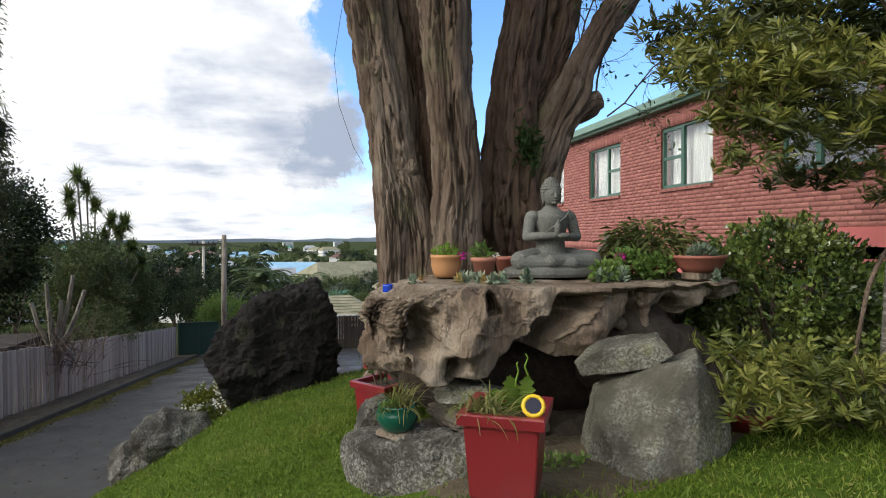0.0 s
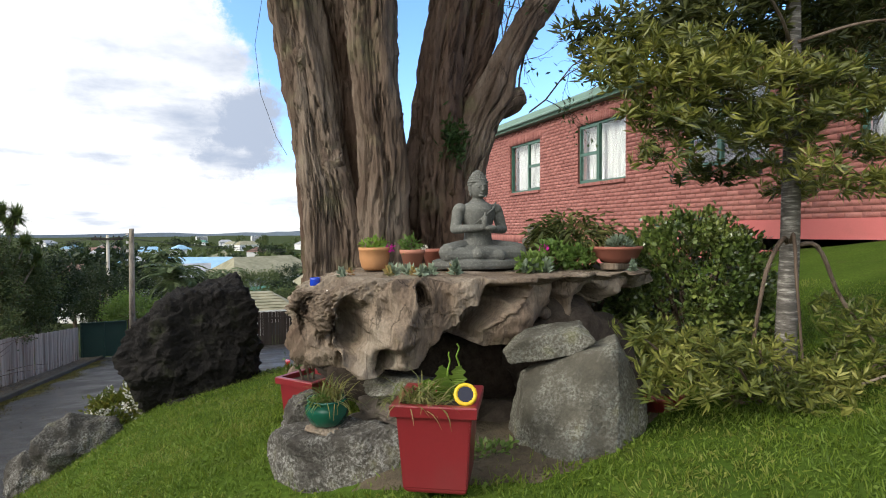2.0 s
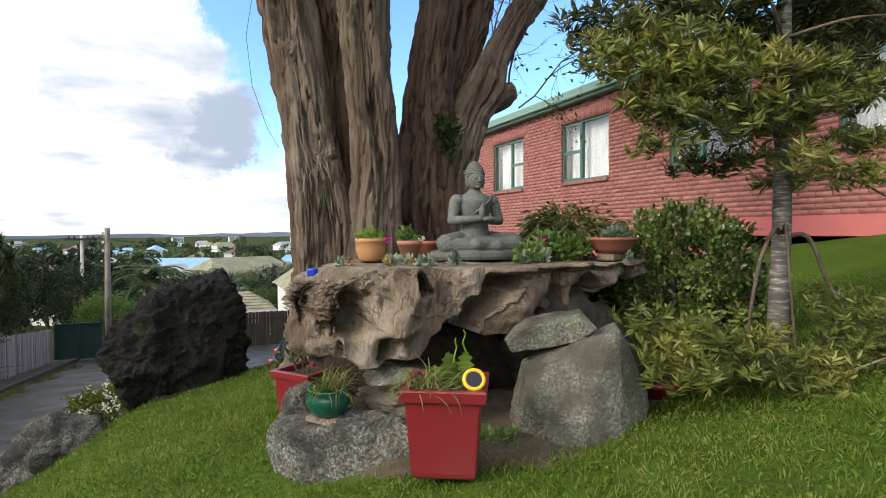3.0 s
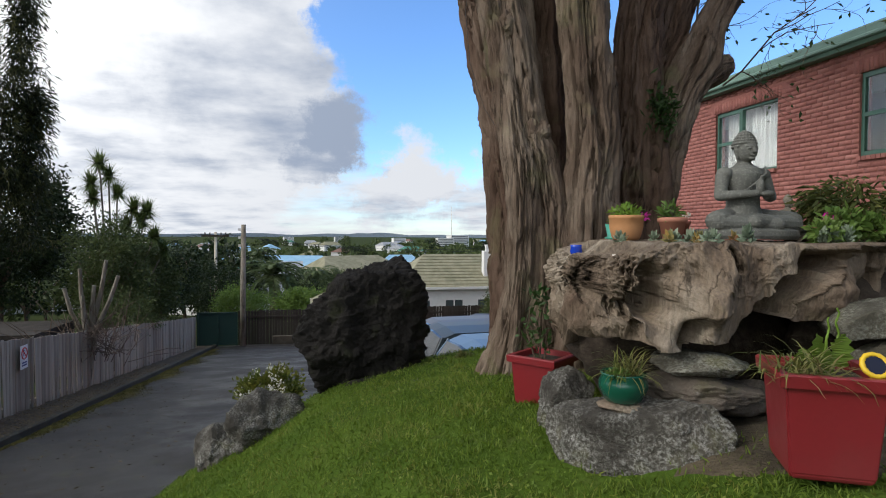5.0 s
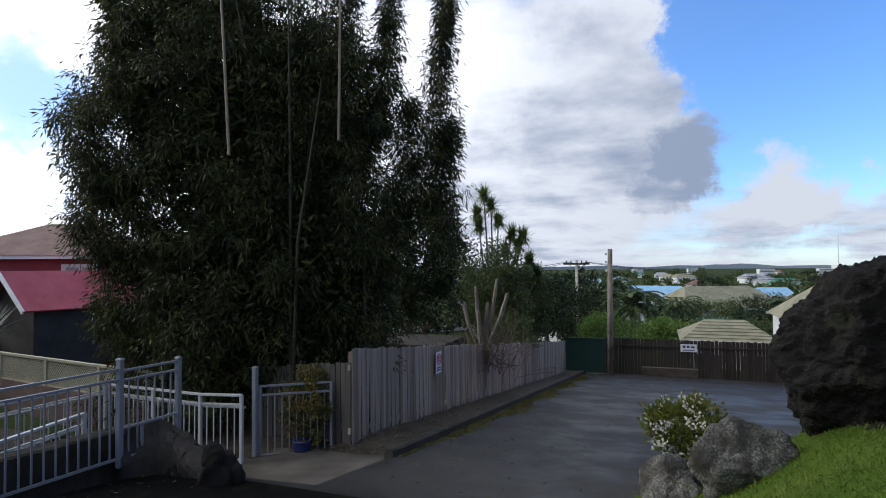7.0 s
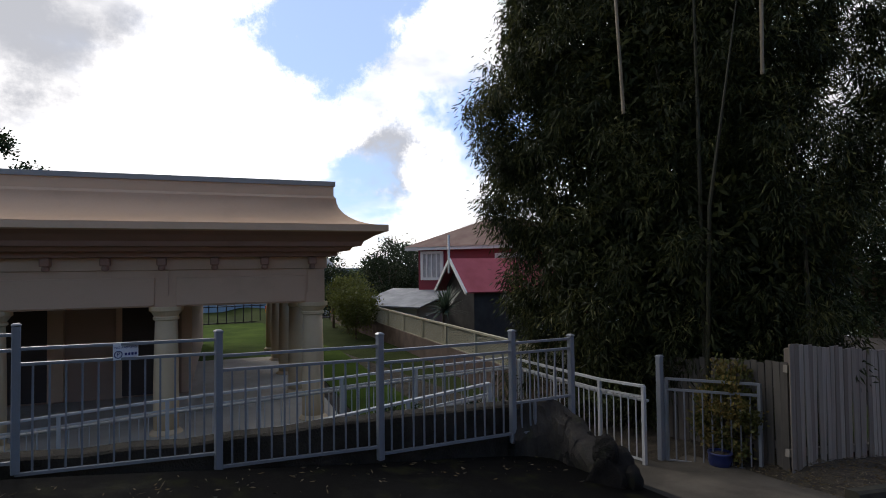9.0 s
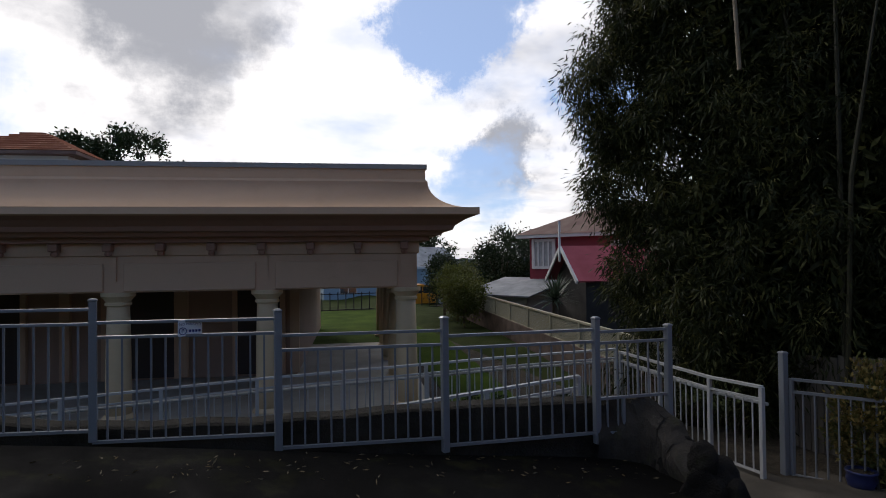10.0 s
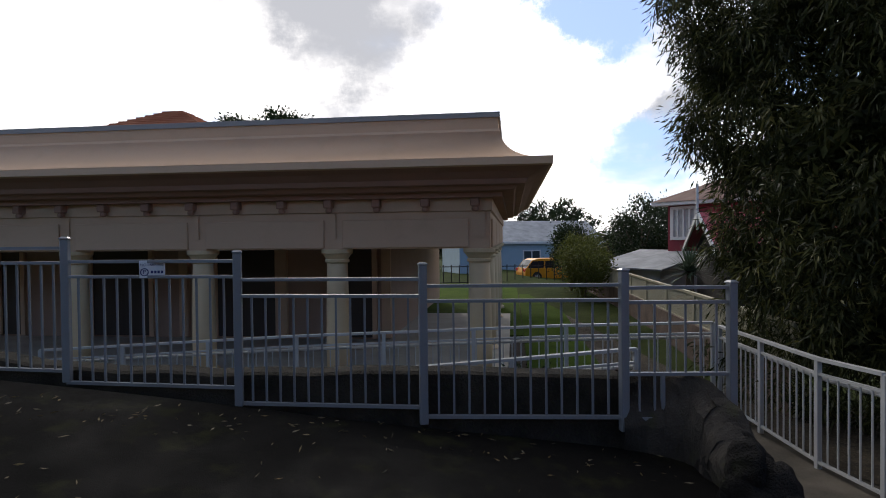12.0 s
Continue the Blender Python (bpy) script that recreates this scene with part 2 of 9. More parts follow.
def facet_rock(radius, planes, seed, sub=6, rough=0.025, fine=0.012, edge=0.05, uneven=0.10, crag=0.0):
    """A split rock: a ball cut flat by given (normal, distance) planes, with worn edges and pitted faces."""
    bm = bmesh.new()
    bmesh.ops.create_icosphere(bm, subdivisions=sub, radius=1.0)
    u = vert_array(bm)
    u /= np.linalg.norm(u, axis=1, keepdims=True)
    r = np.full(len(u), float(radius))
    for n, d in planes:
        k = u @ np.array(Vector(n).normalized())
        q = np.where(k > 0.02, d * (1 + uneven * fb(u, 2.6, 3, seed + d)) / np.maximum(k, 0.02), 1e3)
        h = np.maximum(0, 1 - np.abs(r - q) / edge)
        r = np.minimum(r, q) - 0.25 * edge * h * h
    p = u * r[:, None]
    f = 1 + rough * fb(p / radius, 5.0, 3, seed) + fine * fb(p / radius, 20.0, 4, seed + 4)
    if crag:
        f += crag * (0.5 * fb(p / radius * (1, 1, 1.8), 3.5, 4, seed + 8, True) + 0.5 * fb(p / radius, 9.0, 4, seed + 6, True) - 0.5)
    return set_verts(bm, p * f[:, None])


def leaves(name, pos, dirs, length, width, rng, fold=0.25, droop=0.0):
    """Many leaves as one mesh: a folded diamond each, from pos along dirs."""
    n = len(pos)
    dirs = dirs / (np.linalg.norm(dirs, axis=1, keepdims=True) + 1e-9)
    ref = rng.normal(size=(n, 3))
    side = np.cross(dirs, ref)
    side /= np.linalg.norm(side, axis=1, keepdims=True) + 1e-9
    nor = np.cross(side, dirs)
    L = length * rng.uniform(0.7, 1.25, (n, 1))
    W = width * rng.uniform(0.75, 1.2, (n, 1))
    tip = pos + dirs * L
    tip[:, 2:3] -= droop * L
    mid = pos + dirs * L * 0.45
    mid[:, 2:3] -= droop * L * 0.25
    a = mid + side * W * 0.5 + nor * W * fold
    b = mid - side * W * 0.5 + nor * W * fold
    verts = np.stack([pos, a, tip, b], 1).reshape(-1, 3)
    faces = np.arange(4 * n).reshape(n, 4)
    tri = np.concatenate([faces[:, [0, 1, 2]], faces[:, [0, 2, 3]]], 0)
    return mesh_from(name, verts, tri)


def in_ball(rng, n, shell=0.55):
    v = rng.normal(size=(n, 3))
    v /= np.linalg.norm(v, axis=1, keepdims=True)
    return v * (shell + (1 - shell) * rng.uniform(0, 1, (n, 1)) ** 0.6)


def clumped(rng, n, clumps, radii, spread, shell=0.5):
    """Leaf places in many small clumps spread through an ellipsoid with uneven outline."""
    c = in_ball(rng, clumps, shell) * np.asarray(radii)
    c *= rng.uniform(0.82, 1.12, (clumps, 1))
    k = rng.integers(0, clumps, n)
    return c[k] + rng.normal(size=(n, 3)) * spread, c[k]


# ---- materials ----


class Nodes:
    def __init__(self, name):
        self.m = bpy.data.materials.new(name)
        self.m.use_nodes = True
        self.t = self.m.node_tree
        self.b = [n for n in self.t.nodes if n.type == "BSDF_PRINCIPLED"][0]
        self.o = [n for n in self.t.nodes if n.type == "OUTPUT_MATERIAL"][0]

    def add(self, kind):
        return self.t.nodes.new(kind)

    def link(self, a, b):
        self.t.links.new(a, b)

    def coords(self, scale=(1, 1, 1), obj=True):
        c, m = self.add("ShaderNodeTexCoord"), self.add("ShaderNodeMapping")
        m.inputs["Scale"].default_value = scale
        self.link(c.outputs["Object"], m.inputs["Vector"])
        return m.outputs[0]

    def world(self, scale=(1, 1, 1)):
        c, m = self.add("ShaderNodeNewGeometry"), self.add("ShaderNodeMapping")
        m.inputs["Scale"].default_value = scale
        self.link(c.outputs["Position"], m.inputs["Vector"])
        return m.outputs[0]

    def noise(self, vec, scale, detail=4.0, rough=0.6):
        n = self.add("ShaderNodeTexNoise")
        n.inputs["Scale"].default_value, n.inputs["Detail"].default_value, n.inputs["Roughness"].default_value = scale, detail, rough
        self.link(vec, n.inputs["Vector"])
        return n.outputs["Fac"]

    def ramp(self, fac, stops):
        r = self.add("ShaderNodeValToRGB")
        e = r.color_ramp.elements
        while len(e) < len(stops):
            e.new(0.5)
        for s, (p, c) in zip(e, stops):
            s.position, s.color = p, (*c, 1) if len(c) == 3 else c
        self.link(fac, r.inputs[0])
        return r.outputs[0]

    def span(self, fac, a, b, c=0.0, d=1.0):
        r = self.add("ShaderNodeMapRange")
        for k, v in zip(("From Min", "From Max", "To Min", "To Max"), (a, b, c, d)):
            r.inputs[k].default_value = v
        self.link(fac, r.inputs["Value"])
        return r.outputs[0]

    def mix(self, fac, a, b, blend="MIX"):
        n = self.add("ShaderNodeMix")
        n.data_type, n.blend_type = "RGBA", blend
        if isinstance(fac, (int, float)):
            n.inputs["Factor"].default_value = fac
        else:
            self.link(fac, n.inputs["Factor"])
        for s, v in (("A", a), ("B", b)):
            sock = [i for i in n.inputs if i.name == s and i.type == "RGBA"][0]
            if isinstance(v, tuple):
                sock.default_value = (*v, 1) if len(v) == 3 else v
            else:
                self.link(v, sock)
        return [o for o in n.outputs if o.type == "RGBA"][0]

    def bump(self, fac, strength, dist=0.01):
        n = self.add("ShaderNodeBump")
        n.inputs["Strength"].default_value, n.inputs["Distance"].default_value = strength, dist
        self.link(fac, n.inputs["Height"])
        self.link(n.outputs[0], self.b.inputs["Normal"])

    def done(self, color=None, rough=0.7, metal=0.0, spec=0.4):
        if color is not None:
            if isinstance(color, tuple):
                self.b.inputs["Base Color"].default_value = (*color, 1)
            else:
                self.link(color, self.b.inputs["Base Color"])
        if isinstance(rough, (int, float)):
            self.b.inputs["Roughness"].default_value = rough
        else:
            self.link(rough, self.b.inputs["Roughness"])
        self.b.inputs["Metallic"].default_value = metal
        self.b.inputs["Specular IOR Level"].default_value = spec
        return self.m


def mottled(name, a, b, c=None, scale=3.0, rough=0.75, bump=0.3, fine=40.0, dist=0.01, spec=0.3, lo=0.35, hi=0.65, stretch=(1, 1, 1), metal=0.0):
    """A surface of two or three tones at two scales with fine relief."""
    k = Nodes(name)
    v = k.coords(stretch)
    n1, n2 = k.noise(v, scale, 5), k.noise(v, fine, 4)
    col = k.ramp(n1, [(lo, a), (hi, b)])
    if c:
        col = k.mix(k.span(n2, 0.55, 0.75), col, c)
    col = k.mix(0.35, col, k.ramp(n2, [(0.3, (0.35,) * 3), (0.7, (1.0,) * 3)]), "MULTIPLY")
    k.bump(n2, bump, dist)
    return k.done(col, rough, metal, spec)


def foliage(name, tones, rough=0.5, translucent=0.3, spec=0.22):
    k = Nodes(name)
    g = k.add("ShaderNodeNewGeometry")
    n = len(tones)
    drift = k.span(k.noise(k.world(), 2.4, 3), 0.36, 0.64)
    fac = k.mix(0.5, g.outputs["Random Per Island"], drift)
    col = k.ramp(fac, [(0.12 + 0.76 * i / max(1, n - 1), t) for i, t in enumerate(sorted(tones, key=sum))])
    k.done(col, rough, 0.0, spec)
    tr, mx = k.add("ShaderNodeBsdfTranslucent"), k.add("ShaderNodeMixShader")
    k.link(col, tr.inputs["Color"])
    mx.inputs[0].default_value = translucent
    k.link(k.b.outputs[0], mx.inputs[1])
    k.link(tr.outputs[0], mx.inputs[2])
    k.link(mx.outputs[0], k.o.inputs["Surface"])
    return k.m


def painted(name, color, rough=0.45, wear=0.15, spec=0.4, metal=0.0, dirt=(0.12, 0.11, 0.09)):
    k = Nodes(name)
    v = k.coords()
    n1, n2 = k.noise(v, 2.3, 6), k.noise(v, 55.0, 3)
    col = k.mix(k.span(n1, 0.52, 0.8, 0.0, wear), color, dirt)
    col = k.mix(0.12, col, k.ramp(n2, [(0.3, (0.5,) * 3), (0.7, (1.0,) * 3)]), "MULTIPLY")
    k.bump(n2, 0.08, 0.004)
    return k.done(col, k.span(n1, 0.3, 0.7, rough - 0.08, rough + 0.12), metal, spec)


def pieces(name, tones, rough=0.85, fine=60.0, bump=0.3, island=False, stretch=(1, 1, 1), spec=0.25, dirt=None):
    """Bricks, palings: each piece takes its own tone."""
    k = Nodes(name)
    if island:
        fac = k.add("ShaderNodeNewGeometry").outputs["Random Per Island"]
    else:
        fac = k.add("ShaderNodeObjectInfo").outputs["Random"]
    col = k.ramp(fac, [(i / (len(tones) - 1), t) for i, t in enumerate(tones)])
    v = k.world(stretch)
    n2, n1 = k.noise(v, fine, 4), k.noise(v, 1.2, 5)
    col = k.mix(0.4, col, k.ramp(n2, [(0.3, (0.4,) * 3), (0.7, (1.0,) * 3)]), "MULTIPLY")
    if dirt:
        col = k.mix(k.span(n1, 0.5, 0.72, 0, 0.6), col, dirt)
    k.bump(n2, bump, 0.006)
    return k.done(col, rough, 0.0, spec)


def glassy(name, tint=(0.02, 0.03, 0.035), rough=0.03):
    k = Nodes(name)
    k.b.inputs["Coat Weight"].default_value = 0.0
    return k.done(tint, rough, 0.0, 1.0)


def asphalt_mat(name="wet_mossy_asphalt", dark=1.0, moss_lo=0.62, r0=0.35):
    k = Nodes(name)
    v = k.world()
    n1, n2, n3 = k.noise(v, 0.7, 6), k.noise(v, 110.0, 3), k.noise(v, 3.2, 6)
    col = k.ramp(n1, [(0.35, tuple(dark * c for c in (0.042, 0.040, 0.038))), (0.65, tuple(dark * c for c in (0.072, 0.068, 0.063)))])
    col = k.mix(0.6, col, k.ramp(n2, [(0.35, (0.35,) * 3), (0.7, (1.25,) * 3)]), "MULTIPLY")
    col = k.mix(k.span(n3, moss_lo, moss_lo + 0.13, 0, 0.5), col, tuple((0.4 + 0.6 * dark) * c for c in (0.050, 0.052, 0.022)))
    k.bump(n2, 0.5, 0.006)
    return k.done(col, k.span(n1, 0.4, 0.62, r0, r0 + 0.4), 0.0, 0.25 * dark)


def lawn_mat(name, a, b, c):
    k = Nodes(name)
    v = k.world()
    n1, n2, n3 = k.noise(v, 0.9, 6), k.noise(v, 45.0, 3), k.noise(v, 6.0, 5)
    col = k.ramp(n1, [(0.36, a), (0.64, b)])
    col = k.mix(k.span(n3, 0.55, 0.75, 0, 0.6), col, c)
    col = k.mix(0.6, col, k.ramp(n2, [(0.3, (0.3,) * 3), (0.7, (1.1,) * 3)]), "MULTIPLY")
    k.bump(n2, 0.5, 0.012)
    return k.done(col, 0.95, 0.0, 0.02)


def lichen_rock(name, a, b, lichen, lo, hi, scale=9.0, moss=None, relief=0.02):
    k = Nodes(name)
    v = k.coords()
    n1, n2, n3 = k.noise(v, 2.0, 6), k.noise(v, 60.0, 4), k.noise(v, scale, 9, 0.7)
    col = k.ramp(n1, [(0.35, a), (0.65, b)])
    col = k.mix(0.5, col, k.ramp(n2, [(0.3, (0.62,) * 3), (0.7, (1.08,) * 3)]), "MULTIPLY")
    col = k.mix(k.span(n3, lo, hi), col, k.mix(k.span(k.noise(v, 3.6, 7, 0.65), 0.40, 0.60, 1.0, 0.2), lichen, col))
    if moss:
        col = k.mix(k.span(k.noise(v, 4.1, 6), 0.56, 0.70, 0, 0.7), col, moss)
    k.bump(k.mix(0.5, k.ramp(n2, [(0.2, (0,) * 3), (0.8, (1,) * 3)]), k.ramp(n3, [(0.2, (0,) * 3), (0.8, (1,) * 3)])), 0.8, relief)
    return k.done(col, 0.88, 0.0, 0.2)


def bark_mat(name, a, b, c, ridge=7.0, moss=None, crack=0.035, fibre=30.0, dist=0.03, quiet=0.45):
    """Fibrous bark or weathered wood: long grain, thin dark fissures, broad blotches and a little moss."""
    k = Nodes(name)
    o = k.coords()
    n1, n2 = k.noise(k.coords((1, 1, 0.16)), ridge, 6, 0.55), k.noise(k.coords((1, 1, 0.10)), fibre, 5, 0.6)
    n3, w = k.noise(o, 110.0, 3), k.noise(k.coords((1, 1, 0.45)), 2.6, 6, 0.6)
    col = k.ramp(w, [(0.30, a), (0.50, b), (0.70, c)])
    col = k.mix(quiet, col, k.ramp(n2, [(0.30, (0.42,) * 3), (0.65, (1.15,) * 3)]), "MULTIPLY")
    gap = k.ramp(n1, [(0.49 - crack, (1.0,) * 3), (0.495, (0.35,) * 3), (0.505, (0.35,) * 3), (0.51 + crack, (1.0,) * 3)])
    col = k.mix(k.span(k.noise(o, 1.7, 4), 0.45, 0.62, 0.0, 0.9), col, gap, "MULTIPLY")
    col = k.mix(0.30, col, k.ramp(n3, [(0.3, (0.5,) * 3), (0.7, (1.1,) * 3)]), "MULTIPLY")
    if moss:
        col = k.mix(k.span(k.noise(o, 3.1, 7), 0.56, 0.72, 0, 0.5), col, moss)
    h = k.mix(0.5, gap, k.ramp(n2, [(0.25, (0,) * 3), (0.75, (1,) * 3)]))
    h = k.mix(0.25, h, k.ramp(n3, [(0.2, (0,) * 3), (0.8, (1,) * 3)]))
    k.bump(h, 0.8, dist)
    return k.done(col, 0.9, 0.0, 0.12)


M_ASPHALT = asphalt_mat(dark=0.62, moss_lo=0.58)
# the drive's asphalt again, with the forecourt's shade put into its colour
M_APRON = asphalt_mat("shaded_mossy_asphalt", 0.13, 0.55, 0.60)
M_LAWN = lawn_mat("lawn_turf", (0.042, 0.074, 0.011), (0.074, 0.116, 0.017), (0.068, 0.072, 0.024))
M_GROUND = lawn_mat("rough_grass_ground", (0.032, 0.046, 0.014), (0.052, 0.066, 0.022), (0.05, 0.042, 0.028))
M_GRASS = foliage("grass_blades", [(0.066, 0.108, 0.011), (0.114, 0.162, 0.018), (0.088, 0.138, 0.014), (0.165, 0.180, 0.038)], 0.55, 0.3)
M_CONC = mottled("weathered_concrete", (0.050, 0.042, 0.032), (0.115, 0.098, 0.076), (0.085, 0.078, 0.050), 1.6, 0.85, 0.35, 60.0)
M_KERB = mottled("mossy_kerb", (0.028, 0.026, 0.019), (0.062, 0.055, 0.038), (0.045, 0.048, 0.018), 2.5, 0.9, 0.5, 50.0)
M_PALECONC = mottled("pale_paving", (0.40, 0.36, 0.29), (0.50, 0.46, 0.38), (0.34, 0.31, 0.25), 1.2, 0.8, 0.2, 50.0)
M_LITTER = mottled("leaf_litter", (0.035, 0.028, 0.019), (0.085, 0.068, 0.045), (0.15, 0.125, 0.09), 6.0, 0.95, 0.9, 45.0, 0.03)
M_BRICK = pieces("red_brick", [(0.30, 0.118, 0.098), (0.35, 0.142, 0.118), (0.27, 0.104, 0.088), (0.375, 0.160, 0.133)], 0.85, 70.0, 0.35)
M_BRICKS = pieces("red_brick_field", [(0.30, 0.118, 0.098), (0.35, 0.142, 0.118), (0.27, 0.104, 0.088), (0.375, 0.160, 0.133)], 0.85, 70.0, 0.35, island=True)
M_MORTAR = mottled("dark_mortar", (0.26, 0.106, 0.089), (0.31, 0.128, 0.108), None, 4.0, 0.95, 0.4)
M_PINK = painted("salmon_pink_render", (0.45, 0.128, 0.120), 0.75, 0.2, 0.2)
M_GREENP = painted("dark_green_paint", (0.045, 0.115, 0.085), 0.4, 0.1)
M_FASCIA = painted("grey_green_fascia", (0.13, 0.22, 0.175), 0.5, 0.15)
M_GLASS = glassy("window_glass", (0.05, 0.065, 0.075), 0.02)
M_CURTAIN = mottled("white_curtain", (0.33, 0.33, 0.32), (0.46, 0.46, 0.44), None, 3.0, 0.9, 0.2)
M_PALING = pieces("grey_timber_paling", [(0.29, 0.245, 0.195), (0.43, 0.38, 0.305), (0.22, 0.182, 0.142), (0.37, 0.32, 0.26)], 0.9, 34.0, 0.6, stretch=(1, 1, 0.06), dirt=(0.09, 0.078, 0.055))
# grey paling tones lowered: the bamboo's shade on the low fence as colour
M_PALINGD = pieces("shaded_timber_paling", [(0.10, 0.088, 0.072), (0.14, 0.124, 0.104), (0.08, 0.068, 0.054), (0.12, 0.108, 0.092)], 0.9, 30.0, 0.5, stretch=(1, 1, 0.08), dirt=(0.06, 0.055, 0.04))
M_DARKWOOD = mottled("dark_stained_fence", (0.022, 0.018, 0.015), (0.05, 0.042, 0.035), None, 3.0, 0.85, 0.4, 40.0, stretch=(1, 1, 0.1))
M_STEEL = painted("pale_grey_steel_paint", (0.205, 0.215, 0.23), 0.35, 0.12, 0.5)
M_WSTEEL = painted("white_steel_paint", (0.46, 0.46, 0.45), 0.35, 0.12, 0.5)
M_TAN = painted("tan_render", (0.62, 0.42, 0.275), 0.8, 0.12, 0.2)
M_TANCOL = painted("cream_column_paint", (0.66, 0.51, 0.31), 0.7, 0.12, 0.25)
# darker, redder tan than the beam: soffit, inner ceiling and corbels
M_TANDARK = painted("dark_red_tan", (0.36, 0.205, 0.145), 0.8, 0.2, 0.2)
M_FLASH = painted("grey_flashing", (0.28, 0.27, 0.26), 0.5, 0.1)
M_ROCKD = lichen_rock("black_basalt", (0.010, 0.009, 0.008), (0.026, 0.023, 0.020), (0.075, 0.07, 0.062), 0.60, 0.76, 22.0, (0.03, 0.035, 0.014), 0.06)
M_ROCKL = lichen_rock("lichen_rock", (0.042, 0.038, 0.032), (0.100, 0.092, 0.076), (0.34, 0.34, 0.31), 0.46, 0.60, 60.0, (0.10, 0.10, 0.04))
M_ROCKG = lichen_rock("grey_green_rock", (0.062, 0.058, 0.043), (0.120, 0.110, 0.083), (0.32, 0.325, 0.275), 0.44, 0.60, 70.0, (0.14, 0.135, 0.05))
M_ROCKB = lichen_rock("brown_rock", (0.07, 0.058, 0.046), (0.15, 0.125, 0.10), (0.24, 0.23, 0.20), 0.58, 0.7, 24.0, (0.075, 0.075, 0.03))
M_BARK = bark_mat("grey_brown_bark", (0.066, 0.043, 0.030), (0.138, 0.101, 0.074), (0.245, 0.196, 0.150), 9.0, (0.16, 0.155, 0.080), 0.016, 34.0, 0.02)
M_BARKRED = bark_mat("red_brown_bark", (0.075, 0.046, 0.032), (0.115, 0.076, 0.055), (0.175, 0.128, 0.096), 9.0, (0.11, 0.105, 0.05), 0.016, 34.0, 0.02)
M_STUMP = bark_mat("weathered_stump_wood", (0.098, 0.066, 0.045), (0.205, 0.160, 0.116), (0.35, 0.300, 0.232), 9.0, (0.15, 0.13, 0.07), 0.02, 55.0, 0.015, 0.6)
M_RED = painted("glossy_red_planter", (0.175, 0.014, 0.018), 0.35, 0.12, 0.5)
M_GREENGLAZE = painted("dark_green_glaze", (0.008, 0.075, 0.045), 0.18, 0.05, 0.6)
M_TERRA = painted("orange_terracotta", (0.40, 0.20, 0.085), 0.7, 0.2, 0.25, dirt=(0.30, 0.22, 0.15))
M_TERRA2 = painted("pale_terracotta", (0.34, 0.15, 0.10), 0.75, 0.3, 0.2, dirt=(0.32, 0.25, 0.2))
M_TERRA3 = painted("red_terracotta", (0.25, 0.088, 0.060), 0.6, 0.2, 0.3)
M_STATUE = mottled("grey_green_cast_stone", (0.088, 0.090, 0.079), (0.140, 0.142, 0.125), (0.175, 0.175, 0.155), 5.0, 0.85, 0.35, 80.0, 0.004)
M_STATUE2 = mottled("buff_cast_stone", (0.13, 0.12, 0.09), (0.21, 0.19, 0.15), None, 6.0, 0.9, 0.4, 80.0, 0.004)
M_SOIL = mottled("potting_soil", (0.03, 0.022, 0.016), (0.07, 0.055, 0.04), None, 15.0, 0.95, 0.8, 60.0)
M_BLUE = painted("cobalt_blue_glaze", (0.01, 0.045, 0.40), 0.2, 0.05, 0.6)
M_WHITE = painted("white_glaze", (0.66, 0.62, 0.56), 0.4, 0.1)
M_MINT = painted("mint_glaze", (0.30, 0.43, 0.37), 0.4, 0.1)
M_TEAL = painted("teal_glaze", (0.05, 0.26, 0.19), 0.35, 0.1)
M_YELLOW = painted("bright_yellow_plastic", (0.58, 0.39, 0.012), 0.4, 0.12)
M_NAVY = painted("dark_solar_cell", (0.010, 0.012, 0.026), 0.35, 0.0, 0.25)
M_SIGN = painted("white_sign_face", (0.72, 0.73, 0.74), 0.4, 0.1)
M_INK = painted("dark_blue_sign_ink", (0.03, 0.04, 0.16), 0.5, 0.0)
M_REDINK = painted("sign_red", (0.5, 0.03, 0.03), 0.5, 0.0)

# ---- ground, drive, lawn ----
def z_drive(y):
    y = np.asarray(y, float)
    return -1.35 - 0.115 * (np.minimum(y, 32.0) - 5.0)


def lawn_edge(y):
    return np.interp(y, [-14, -3, 0, 2, 5, 7.5, 9, 12, 13.5, 15], [0.5, -1.0, -1.7, -2.4, -2.9, -2.75, -2.3, -1.2, 2.0, 8.2])


def lawn_rise(x, y):
    d = np.asarray(x, float) - lawn_edge(y)
    h = np.interp(d, [0, 0.1, 0.5, 1.1, 2.0, 2.5, 3.0, 5.5, 10.4, 14.0], [0, 0.10, 0.38, 0.72, 1.25, 1.38, 1.46, 1.68, 2.70, 2.9])
    cut = 6.9 + 0.30 * np.maximum(x, 0.0)
    dent = 0.14 * np.exp(-((x - 0.10) / 0.38) ** 2 - ((y - 2.62) / 0.40) ** 2)
    return h * (1 - sm(cut, cut + 2.6, y)) - dent


YARD = -2.34


